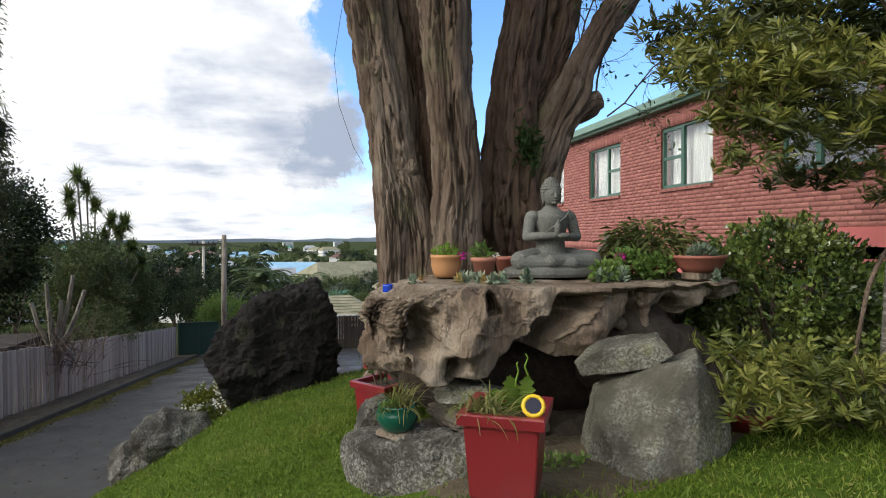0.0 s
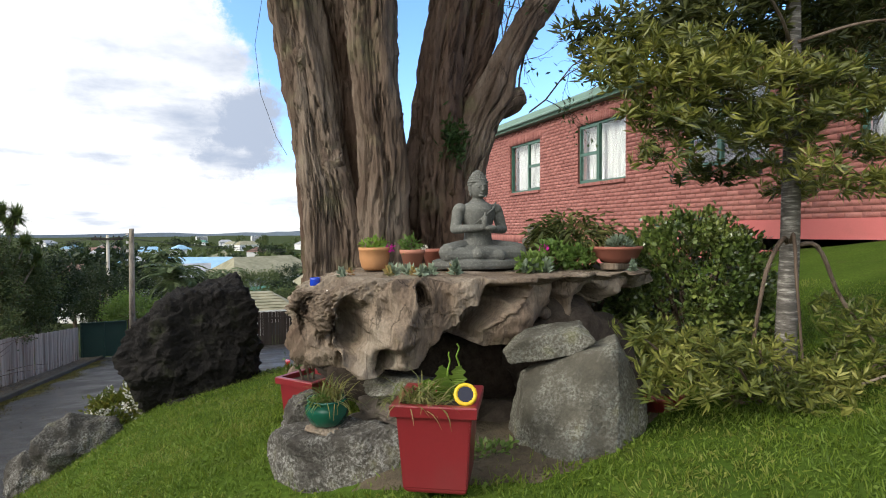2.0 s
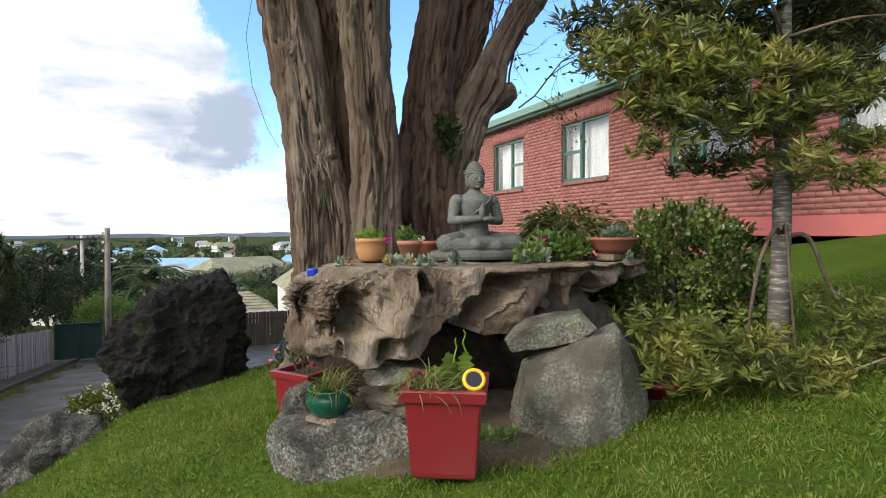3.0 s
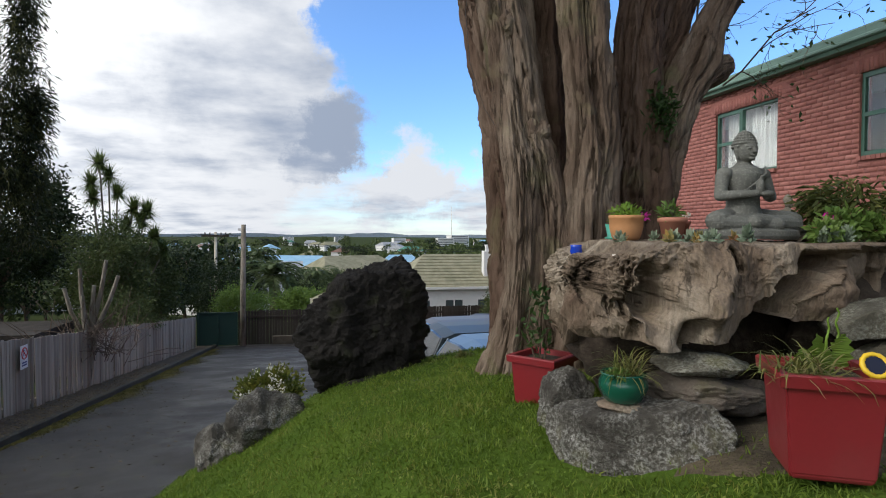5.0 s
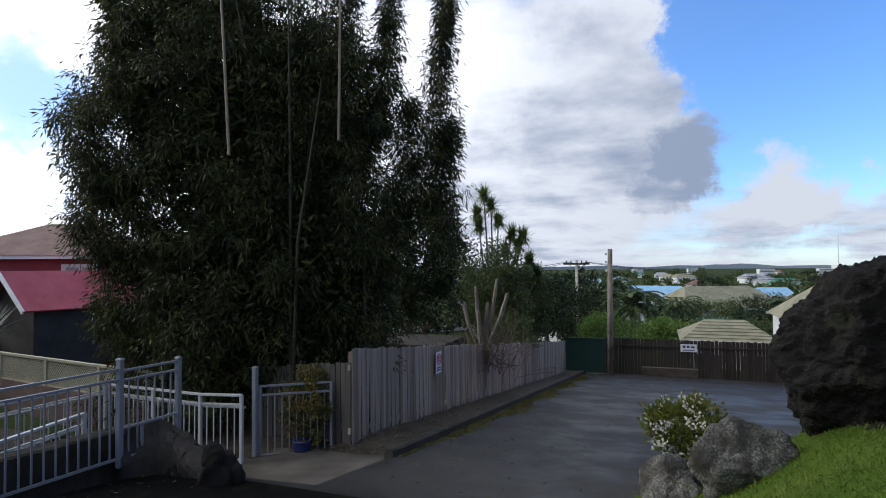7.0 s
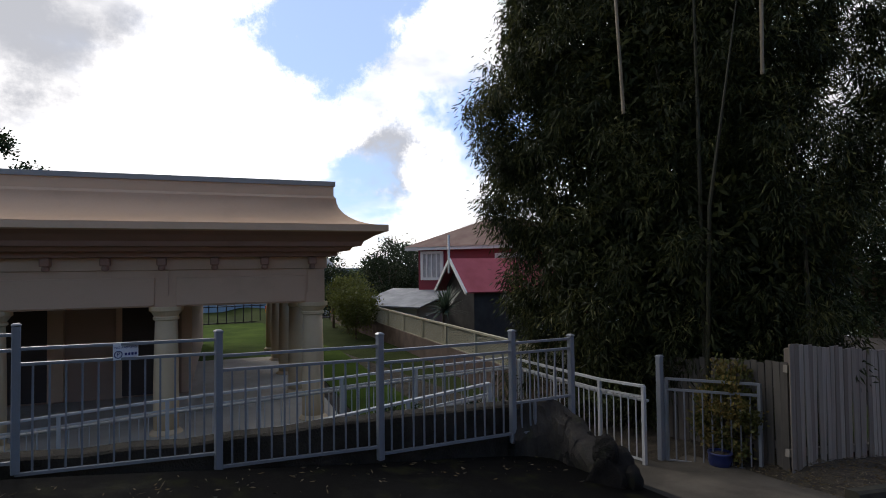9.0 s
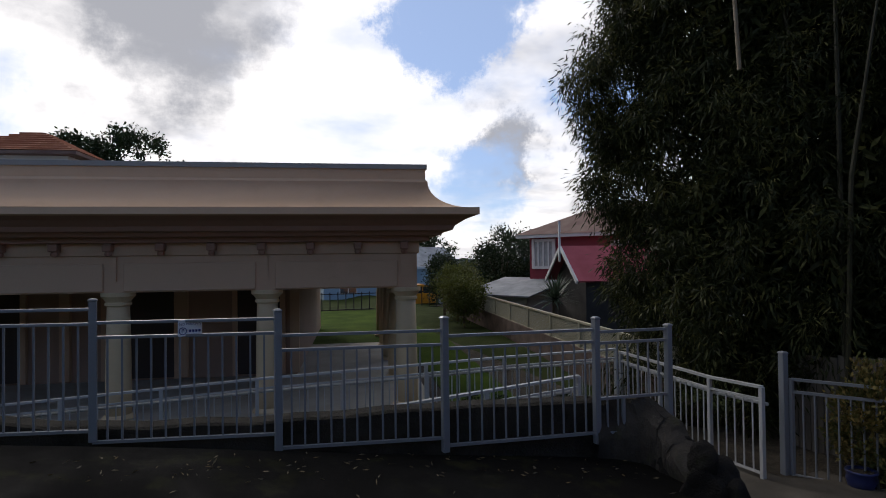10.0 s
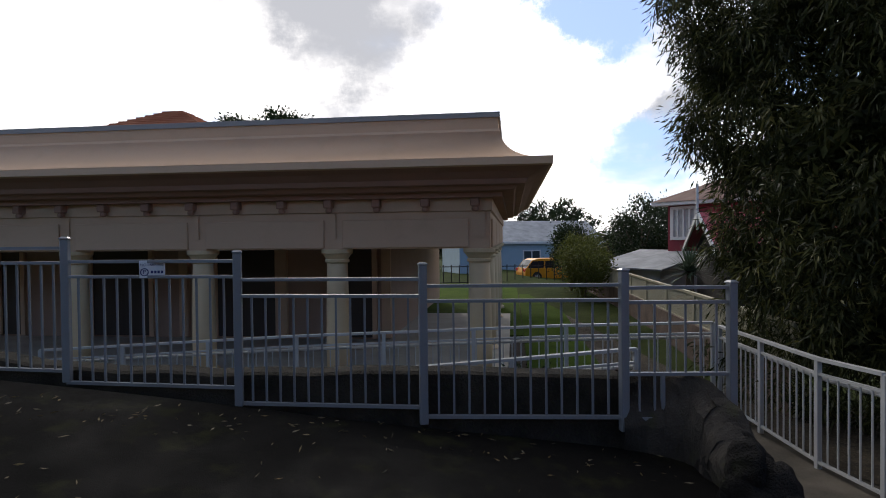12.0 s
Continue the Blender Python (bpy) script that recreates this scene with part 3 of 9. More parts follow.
def ground_z(x, y):
    """The lie of the land: sloping drive, lawn bank, sunken temple yard, and the town falling away to the plain."""
    x, y = np.asarray(x, float), np.asarray(y, float)
    z = z_drive(y) + lawn_rise(x, y)
    yard = YARD + (z_drive(y) - YARD) * sm(9.4, 11.5, y)
    z = np.where(x < -8.3, yard + (z - yard) * sm(-8.75, -8.35, x), z)
    dip = sm(-5.6, -6.1, x) * sm(7.0, 7.5, y) * sm(9.9, 9.4, y)
    z = z - dip * np.maximum(0, z - (np.interp(x, [-11.6, -8.2, -5.9], [-2.22, -2.06, -1.80]) - 0.12))
    far = np.maximum(0, y - 33.0)
    z = z - 0.075 * np.minimum(far, 120) - 0.004 * np.minimum(np.maximum(0, far - 120), 900)
    west = np.maximum(0, -x - 45.0)
    return z - 0.03 * np.minimum(west, 100) - 2.0 * sm(60, 200, x)


def sheet(name, xs, ys, zf, skirt=None):
    X, Y = np.meshgrid(xs, ys)
    Z = zf(X, Y)
    verts = np.stack([X, Y, Z], -1).reshape(-1, 3)
    nx, ny = len(xs), len(ys)
    i = np.arange((ny - 1) * (nx - 1))
    r, c = i // (nx - 1), i % (nx - 1)
    a = r * nx + c
    faces = np.stack([a, a + 1, a + nx + 1, a + nx], 1)
    return mesh_from(name, verts, faces, True)


xs = np.concatenate([-np.geomspace(3000, 46, 22), np.arange(-45, 12.01, 0.6), np.geomspace(13, 3000, 26)])
ys = np.concatenate([-np.geomspace(1500, 16, 18), np.arange(-15, 34.01, 0.6), np.geomspace(35, 4000, 36)])


def base_z(x, y):
    return ground_z(x, y) - 0.06


solo("ground", sheet("ground", xs, ys, base_z), M_GROUND, "rough grassy ground falling away to the plain", "ground", kind="structure")


def strip(name, ys, left, right, n, zf):
    """A sheet between two lines x = left(y) and x = right(y)."""
    ys = np.asarray(ys, float)
    t = np.linspace(0, 1, n)
    L, R = left(ys), right(ys)
    X = L[:, None] + (R - L)[:, None] * t
    Y = np.repeat(ys[:, None], n, 1)
    verts = np.stack([X, Y, zf(X, Y)], -1).reshape(-1, 3)
    ny = len(ys)
    i = np.arange((ny - 1) * (n - 1))
    a = (i // (n - 1)) * n + i % (n - 1)
    return mesh_from(name, verts, np.stack([a, a + 1, a + n + 1, a + n], 1), True)


def drive_west(y):
    return np.interp(y, [-14, 7.35, 7.55, 8.9, 9.4, 31.6], [-9.4, -8.05, -5.95, -5.85, -5.72, -5.55])


def drive_east(y):
    return np.minimum(lawn_edge(y) + 0.15, 7.75)


def bumpy(x, y):
    return 0.012 * np.sin(1.3 * x + 0.7 * y) * np.sin(0.9 * y - 0.4 * x)


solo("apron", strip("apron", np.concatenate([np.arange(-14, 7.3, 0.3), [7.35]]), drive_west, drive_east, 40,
                    lambda x, y: z_drive(y) + bumpy(x, y)), M_APRON, "mossy asphalt forecourt with shade in its colour, strewn with leaf bits", "driveway", kind="structure")
solo("road", strip("road", np.concatenate([[7.35, 7.55], np.arange(7.8, 31.7, 0.3)]), drive_west, drive_east, 40,
                   lambda x, y: z_drive(y) + bumpy(x, y)), M_ASPHALT, "dark damp asphalt driveway with moss patches", "driveway", kind="structure")

lawn_y = np.concatenate([np.arange(-10, 0, 0.3), np.arange(0, 13, 0.15)])
solo("lawn", strip("lawn", lawn_y, lambda y: lawn_edge(y), lambda y: np.full_like(y, 7.85), 70,
                   lambda x, y: z_drive(y) + lawn_rise(x, y) + bumpy(2 * x, 2 * y) + 0.015), M_LAWN, "bright green sloping lawn", "lawn", kind="structure")

# concrete path from the drive down through the gate and along the rails
def path_z(x, y):
    return np.interp(x, [-11.6, -8.2, -5.9], [-2.22, -2.06, -1.80]) + 0 * y


solo("path_concrete", strip("path_concrete", np.linspace(7.55, 9.60, 9), lambda y: np.full_like(y, -11.6), lambda y: drive_west(y) + 0.02, 24,
                            lambda x, y: path_z(x, y) + 0.03 - 0.115 * (y - 8.4) * sm(-8, -6, x)), M_CONC, "stained concrete entrance path", "path", kind="structure")

# kerb and littered verge beside the paling fence
bm = bmesh.new()
prev = None
for i in range(45):
    y = 9.32 + i * 0.5
    x = float(drive_west(y)) - 0.02
    z = float(z_drive(y))
    ring = [bm.verts.new((x + dx, y, z + dz)) for dx, dz in ((0.0, -0.1), (-0.02, 0.09), (-0.05, 0.115), (-0.15, 0.11), (-0.16, -0.1))]
    if prev:
        for a in range(4):
            bm.faces.new((prev[a], prev[a + 1], ring[a + 1], ring[a]))
    else:
        bm.faces.new(ring)
    prev = ring
bm.faces.new(prev)
solo("kerb", bm, M_KERB, "low mossy concrete kerb along the driveway", "kerb", kind="structure")
solo("verge", strip("verge", np.arange(9.15, 31.4, 0.2), lambda y: np.full_like(y, -7.4), lambda y: drive_west(y) - 0.16, 10,
                    lambda x, y: z_drive(y) + 0.085 + 0.02 * np.sin(5 * y + 7 * x) * np.sin(3.1 * x - 2 * y) - (0.18 + 0.11 * (-5.9 - x)) * (1 - sm(9.2, 10.4, y))), M_LITTER, "verge strewn with dry bamboo leaves", "verge", kind="structure")

# grass blades, thick on the near bank
rng = np.random.default_rng(3)
n = 330000
gx = rng.uniform(-3.2, 5.5, n)
gy = rng.uniform(-0.6, 9.3, n)
near = np.exp(-np.maximum(0, np.hypot(gx - 0.3, gy - 1.6) - 2.2) / 3.5)
keep = (gx > lawn_edge(gy) + 0.02 + 0.1 * rng.normal(size=n)) & (rng.uniform(0, 1, n) < near)
# bare earth under the stump and round the rocks
bare = (((gx - 1.4) / 0.95) ** 2 + ((gy - 3.25) / 0.7) ** 2 < 1)
bare |= (((gx - 1.25) / 0.95) ** 2 + ((gy - 2.75) / 0.75) ** 2 < 1) & (rng.uniform(0, 1, n) < 0.85)
keep &= ~bare
gx, gy = gx[keep], gy[keep]
gz = z_drive(gy) + lawn_rise(gx, gy) + bumpy(2 * gx, 2 * gy) + 0.01
P = np.stack([gx, gy, gz], 1)
flat_p = np.stack([gx, gy, 0 * gx], 1)
tuft_h = np.clip(1 + 0.55 * fb(flat_p, 5.0, 3, 3.0) + 0.35 * fb(flat_p, 1.1, 2, 8.0), 0.45, 1.9)
D = rng.normal(size=P.shape) * 0.55 + (0, 0, 0.9) + 0.5 * np.stack([fb(flat_p, 4.0, 2, 5.0), fb(flat_p, 4.0, 2, 6.0), 0 * gx], 1)
broad = rng.uniform(0, 1, len(P)) < 0.10
me = leaves("grass", P[~broad], D[~broad], 0.050 * tuft_h[~broad, None], 0.0062, rng, 0.1, 0.15)
clover = leaves("clover", P[broad] + (0, 0, 0.018), rng.normal(size=(broad.sum(), 3)) * (1, 1, 0.35) + (0, 0, 0.3), 0.020, 0.014, rng, 0.1, 0.05)
solo("grass", me, M_GRASS, "short tufted green grass on the bank", "grass", kind="stuff")
solo("clover", clover, M_GRASS, "small round weed leaves among the grass", "grass", kind="stuff")

# fallen leaves and bits along the fence and on the forecourt
lx = np.concatenate([rng.uniform(-7.2, -5.75, 4200), rng.uniform(-8.3, -5.0, 90), rng.uniform(-8.2, -7.5, 110), rng.uniform(-5.7, -3.0, 420)])
ly = np.concatenate([9.2 + 13 * rng.uniform(0, 1, 4200) ** 1.5, rng.uniform(1.5, 7.2, 90), rng.uniform(2.0, 7.0, 110), rng.uniform(7.8, 17.0, 420)])
keep = lx > np.interp(ly, [0.4, 2, 3.6, 5.1, 6.7, 7.5, 7.6, 20], [-9, -8.7, -8.4, -8.15, -8.0, -8.0, -9, -9])
lx, ly = lx[keep], ly[keep]
lp = np.stack([lx, ly, z_drive(ly) + bumpy(lx, ly) + np.where(lx < -5.75, np.where(ly > 8.9, 0.11 - (0.18 + 0.11 * (-5.9 - lx)) * (1 - sm(9.2, 10.4, ly)), 0.008), 0.008)], 1)
ld_ = rng.normal(size=lp.shape) * (1, 1, 0.12)
M_DEADLEAF = foliage("dry_leaves", [(0.16, 0.13, 0.08), (0.09, 0.07, 0.04), (0.20, 0.17, 0.12), (0.12, 0.085, 0.035)], 0.8, 0.1)
solo("leaf_litter", leaves("leaf_litter", lp, ld_, 0.06, 0.013, rng, 0.15), M_DEADLEAF, "dry bamboo leaves on the asphalt", "leaf litter", kind="stuff")

# moss growing along the kerb foot, in small flat flakes
n = 22000
my = 9.4 + 20 * rng.uniform(0, 1, n)
mx = drive_west(my) + 0.03 + np.abs(rng.normal(size=n)) * (0.20 + 0.10 * np.sin(1.7 * my)) * sm(8.5, 16.0, my)
mp = np.stack([mx, my, z_drive(my) + bumpy(mx, my) + 0.006], 1)
solo("moss", leaves("moss", mp, rng.normal(size=mp.shape) * (1, 1, 0.08), 0.034, 0.030, rng, 0.05), foliage("olive_moss", [(0.075, 0.072, 0.024), (0.12, 0.112, 0.034), (0.055, 0.050, 0.026), (0.15, 0.13, 0.048)], 0.95, 0.05, 0.1), "olive moss along the kerb foot", "moss", kind="stuff")

# trodden earth round the stump and rocks
bm = bmesh.new()
rings = []
for i in range(14):
    ring = []
    for j in range(64):
        a = 2 * math.pi * j / 64
        r = (i + 0.5) / 13.5 * (1 + 0.16 * fbm((math.cos(a), math.sin(a), 0), 2.6, 3, 4.0))
        x, y = 1.25 + 1.05 * r * math.cos(a), 2.75 + 0.85 * r * math.sin(a)
        ring.append(bm.verts.new((x, y, float(z_drive(y) + lawn_rise(x, y)) + 0.034 - 0.030 * max(0.0, r - 0.75) / 0.25 + 0.012 * fbm((x, y, 0), 9.0, 3))))
    rings.append(ring)
for a, b in zip(rings, rings[1:]):
    for j in range(64):
        bm.faces.new((a[j], a[(j + 1) % 64], b[(j + 1) % 64], b[j]))
bm.faces.new(rings[0])
solo("bare_earth", bm, mottled("mossy_brown_earth", (0.050, 0.038, 0.024), (0.105, 0.082, 0.052), (0.07, 0.075, 0.025), 5.0, 0.95, 0.9, 45.0, 0.03), "bare brown earth with moss under the stump", "soil", kind="structure", smooth=True)
solo("soil_bed", strip("soil_bed", np.linspace(9.0, 10.8, 12), lambda y: np.full_like(y, -12.5), lambda y: np.full_like(y, -6.3), 40, lambda x, y: np.maximum(path_z(x, y) + 0.045 - 0.17 * sm(-8.2, -7.0, x), base_z(x, y) + 0.03) + 0.015 * np.sin(7 * x) * np.sin(9 * y)), M_LITTER, "dark leaf-strewn bed behind the rails", "soil", kind="structure")

# ---- brick house ----
HX, HY0, HY1 = 7.97, -4.0, 28.75
WIN_Z0, WIN_Z1 = 2.68, 4.09
WINS = [(3.48, 5.28), (6.69, 8.46), (10.23, 12.03), (13.87, 15.63), (17.4, 19.2), (20.9, 22.7), (25.35, 27.55)]
BZ0, BZ1 = 1.45, 4.50
house = thing("brick_house", "long red brick house with green fascia and pink rendered base", "house", kind="structure")


def panes_glass():
    k = Nodes("clear_window_glass")
    k.b.inputs["Transmission Weight"].default_value = 1.0
    k.b.inputs["IOR"].default_value = 1.45
    return k.done((0.9, 0.95, 0.95), 0.0, 0.0, 0.5)


M_PANE = panes_glass()
M_ROOM = painted("dim_room_wall", (0.10, 0.095, 0.09), 0.9, 0.1)


def wall_with_holes(x0, x1, y0, y1, z0, z1, holes):
    """Boxes round a row of openings that share their sill and head."""
    bm = bmesh.new()
    xc, xw = (x0 + x1) / 2, x1 - x0
    hz0, hz1 = holes[0][2], holes[0][3]
    box(bm, (xc, (y0 + y1) / 2, (z0 + hz0) / 2), (xw, y1 - y0, hz0 - z0))
    box(bm, (xc, (y0 + y1) / 2, (hz1 + z1) / 2), (xw, y1 - y0, z1 - hz1))
    y = y0
    for a, b, *_ in sorted(holes):
        box(bm, (xc, (y + a) / 2, (hz0 + hz1) / 2), (xw, a - y, hz1 - hz0))
        y = b
    box(bm, (xc, (y + y1) / 2, (hz0 + hz1) / 2), (xw, y1 - y, hz1 - hz0))
    return bm


part("wall", wall_with_holes(HX + 0.0015, HX + 0.25, HY0, HY1, BZ0, BZ1, [(a, b, WIN_Z0, WIN_Z1) for a, b in WINS]), M_MORTAR, house, "recessed mortar of the brick wall")
part("base_wall", wall_with_holes(HX - 0.004, HX + 0.25, HY0, HY1, -5.0, BZ0 - 0.23, [(20.3, 21.9, -1.16, 0.18), (22.6, 24.3, -1.16, 0.18), (25.05, 27.35, -1.16, 0.18)]), M_PINK, house, "salmon pink rendered lower storey")
part("plinth_band", bx((HX + 0.10, 2.0, 1.56), (0.26, 11.0, 0.30)), M_PINK, house, "pink rendered band")
part("north_wall", bx((HX + 5.0, HY1 - 0.12, -0.3), (9.6, 0.24, 9.4)), M_PINK, house)
part("inner_wall", bx((HX + 3.2, 12.4, 0.0), (0.2, 32.0, 9.0)), M_ROOM, house, "dim inner wall")
part("floor_slab", bx((HX + 1.7, 12.4, 1.6), (2.8, 32.0, 0.2)), M_ROOM, house)
part("door_recess", bx((HX + 0.9, 23.45, -2.0), (0.1, 1.9, 4.6)), M_PINK, house, "recessed pink porch wall")
bm = bmesh.new()
prof = [(-0.20, 4.50), (-0.24, 4.56), (-0.24, 4.76), (-0.20, 4.80), (-0.04, 4.83), (3.5, 5.02), (7.5, 5.02), (7.5, 4.50)]
ends = [[bm.verts.new((HX + x, y, z)) for x, z in prof] for y in (HY0 - 0.2, HY1 + 0.25)]
for j in range(len(prof)):
    bm.faces.new((ends[0][j], ends[0][(j + 1) % len(prof)], ends[1][(j + 1) % len(prof)], ends[1][j]))
bm.faces.new(ends[0]); bm.faces.new(ends[1][::-1])
part("roof", bm, M_FASCIA, house, "low roof with grey-green fascia")
part("gutter", bx((HX - 0.27, (HY0 + HY1) / 2, 4.60), (0.06, HY1 - HY0 + 0.4, 0.075), 0, 0.02), M_FASCIA, house)


def house_window(y0, y1, z0, z1, split, stack_high, curtain=True):
    """A timber window: one stack of two sashes beside a fixed pane. split: share of the stack; stack_high: the stack is at the larger y."""
    w = thing("window", "", "", loc=(HX, 0, 0))
    w.parent = house
    x = 0.09
    f = 0.05
    bm = bmesh.new()
    for yy in (y0 + f / 2, y1 - f / 2):
        box(bm, (x, yy, (z0 + z1) / 2), (0.09, f, z1 - z0))
    for zz in (z0 + f / 2, z1 - f / 2):
        box(bm, (x, (y0 + y1) / 2, zz), (0.088, y1 - y0, f))
    ym = y1 - split * (y1 - y0) if stack_high else y0 + split * (y1 - y0)
    box(bm, (x, ym, (z0 + z1) / 2), (0.086, f, z1 - z0))
    part("window_frame", bm, M_GREENP, w, "dark green timber frame")
    s0, s1 = (ym, y1) if stack_high else (y0, ym)
    zm = z0 + 0.5 * (z1 - z0)
    for a, b in ((z0 + f, zm), (zm, z1 - f)):
        bm = bmesh.new()
        g = 0.035
        for yy in (s0 + f / 2 + g / 2, s1 - f / 2 - g / 2):
            box(bm, (x - 0.02, yy, (a + b) / 2), (0.06, g, b - a))
        for zz in (a + g / 2, b - g / 2):
            box(bm, (x - 0.02, (s0 + s1) / 2, zz), (0.058, s1 - s0 - f, g))
        part("sash", bm, M_GREENP, w)
        p = part("pane", bx((x - 0.015, (s0 + s1) / 2, (a + b) / 2), (0.005, s1 - s0 - f - g, b - a - g)), M_PANE, w)
        p.visible_shadow = False
    o0, o1 = (y0, ym) if stack_high else (ym, y1)
    p = part("pane", bx((x, (o0 + o1) / 2, (z0 + z1) / 2), (0.006, o1 - o0 - 0.04, z1 - z0 - 0.08)), M_PANE, w)
    p.visible_shadow = False
    if curtain:
        n = 120
        ys = np.linspace(y0 + 0.04, y1 - 0.04, n)
        xs_ = 0.30 + 0.02 * np.sin(ys * 52) + 0.01 * np.sin(ys * 23)
        v = np.concatenate([np.stack([xs_, ys, np.full(n, z0 + 0.02)], 1), np.stack([xs_, ys, np.full(n, z1 - 0.02)], 1)])
        i = np.arange(n - 1)
        part("curtain", mesh_from("curtain", v, np.stack([i, i + 1, i + 1 + n, i + n], 1), True), M_CURTAIN, w, "white net curtain in folds")
    bm = bmesh.new()
    k = int((y1 - y0) / 0.086)
    for i in range(k):
        box(bm, (-0.012, y0 + (i + 0.5) * (y1 - y0) / k, z0 - 0.035), (0.10, (y1 - y0) / k - 0.01, 0.07))
    part("window_sill", bm, M_BRICKS, w, "brick sill on edge")
    return w


for i, (a, b) in enumerate(WINS):
    if i == 6:
        house_window(a, b, WIN_Z0 - 0.1, WIN_Z1, 0.3, False)
    else:
        house_window(a, b, WIN_Z0, WIN_Z1, 0.42, i != 3, curtain=i != 1)
for a, b in ((25.05, 27.35), (20.3, 21.9)):
    house_window(a, b, -1.16, 0.18, 0.28, True, curtain=False)

# ---- paling fence, its palings come last in the file ----
paling_fence = thing("paling_fence", "weathered grey timber paling fence", "fence", kind="structure")
FENCE_A, FENCE_B = Vector((-6.75, 9.85)), Vector((-6.35, 29.7))
low_fence = thing("low_paling_fence", "short weathered paling fence behind the gate", "fence", kind="structure")
LOW_A, LOW_B = Vector((-8.95, 10.25)), Vector((-6.80, 9.92))

# ---- back fence, gate, pole ----
back = thing("back_fence", "dark stained board fence at the end of the drive", "fence", kind="structure")
bm = bmesh.new()
x = -4.6
while x < 9.0:
    w = 0.14 + 0.02 * math.sin(7 * x)
    box(bm, (x, 31.75 + 0.01 * math.sin(40 * x), -3.60), (w, 0.03, 1.86 + 0.03 * math.sin(19 * x)))
    x += w + 0.012
part("board_row", bm, M_DARKWOOD, back)["kind"] = "stuff"
part("rail", bx((2.2, 31.72, -3.0), (13.6, 0.05, 0.09)), M_DARKWOOD, back)
solo("low_wall", bx((-1.7, 31.45, -4.18), (2.5, 0.25, 0.42), 0, 0.02), M_CONC, "low pale concrete block wall at the fence", "wall", kind="structure")
sg = thing("notice_sign", "small white notice board on the dark fence", "sign", loc=(-0.82, 31.62, -3.02))
part("board", bx((0, 0, 0), (0.72, 0.02, 0.36)), M_SIGN, sg)
for k, (dx, dz, w, h) in enumerate(((-0.2, 0.06, 0.12, 0.11), (-0.02, 0.06, 0.12, 0.11), (0.18, 0.05, 0.16, 0.08), (0, -0.1, 0.5, 0.04))):
    part("bar", bx((dx, -0.013, dz), (w, 0.006, h)), M_INK, sg)
gate_far = thing("green_gate", "solid dark green metal gate across the drive end", "gate", loc=(-5.55, 30.9, -4.3))
M_GATEGREEN = painted("dark_green_gate_paint", (0.012, 0.040, 0.032), 0.5, 0.1)
part("panel", bx((0, 0, 0.85), (1.9, 0.04, 1.62)), M_GATEGREEN, gate_far)
for dx in (-0.92, 0.0, 0.92):
    part("stile", bx((dx, -0.04, 0.85), (0.07, 0.06, 1.68)), M_GATEGREEN, gate_far)
part("rail", bx((0, -0.04, 1.66), (1.9, 0.06, 0.06)), M_GATEGREEN, gate_far)
M_POLE = bark_mat("weathered_pole_timber", (0.14, 0.12, 0.09), (0.26, 0.23, 0.18), (0.34, 0.31, 0.26), 5.0)
pole = thing("utility_pole", "bare weathered timber utility pole", "pole", loc=(-4.35, 30.8, -4.4))
bm = bmesh.new()
tube(bm, [(0, 0, 0), (0.02, 0, 3), (0.06, 0, 6.15)], [0.15, 0.13, 0.11], 12)
part("shaft", bm, M_POLE, pole, smooth=True)
for dz in (5.9, 5.5, 5.1):
    part("insulator", bx((-0.13, -0.02, dz), (0.1, 0.08, 0.12)), M_WHITE, pole)
pole2 = thing("utility_pole", "tall pale utility pole with a crossarm and wires", "pole", loc=(-8.1, 47.7, -6.5))
bm = bmesh.new()
tube(bm, [(0, 0, 0), (0, 0, 7.9)], [0.13, 0.10], 12)
part("shaft", bm, M_PALECONC, pole2, smooth=True)
part("crossarm", bx((0, -0.12, 7.6), (2.0, 0.12, 0.15)), M_DARKWOOD, pole2)
for dx in (-0.75, -0.4, 0.4, 0.75):
    part("insulator", bx((dx, -0.12, 7.76), (0.08, 0.08, 0.18)), M_DARKWOOD, pole2)
for s in (-1, 1):
    bm = bmesh.new()
    tube(bm, [(0, 0, 7.0), (0.6 * s, 0, 7.55)], 0.025, 6)
    part("brace", bm, M_POLE, pole2)
M_WIRE = painted("black_cable", (0.015, 0.015, 0.015), 0.5, 0.0)
for k, (a, b, sag) in enumerate((((-8.8, 47.7, 1.25), (-32, 40, 1.0), 1.0), ((-8.5, 47.7, 1.25), (-32, 44, 0.6), 1.2), ((-7.4, 47.7, 1.25), (30, 62, 1.4), 1.5), ((-7.7, 47.7, 1.25), (30, 60, 1.2), 1.6))):
    bm = bmesh.new()
    tube(bm, [Vector(a).lerp(Vector(b), i / 12) - Vector((0, 0, sag * 4 * (i / 12) * (1 - i / 12))) for i in range(13)], 0.018, 5)
    solo("overhead_wire", bm, M_WIRE, "thin black overhead wire", "cable")

# ---- temple pavilion ----
PAV = pose(-13.87, 6.16, 0, 0, 0, math.degrees(math.atan2(-0.98712, -0.15997)))
pav = new("pavilion")
pav.matrix_world = PAV
tagged(pav, "tan rendered colonnade pavilion with a flared cornice roof", "pavilion", kind="structure")
SOUTH, BACK = 17.5, -13.0


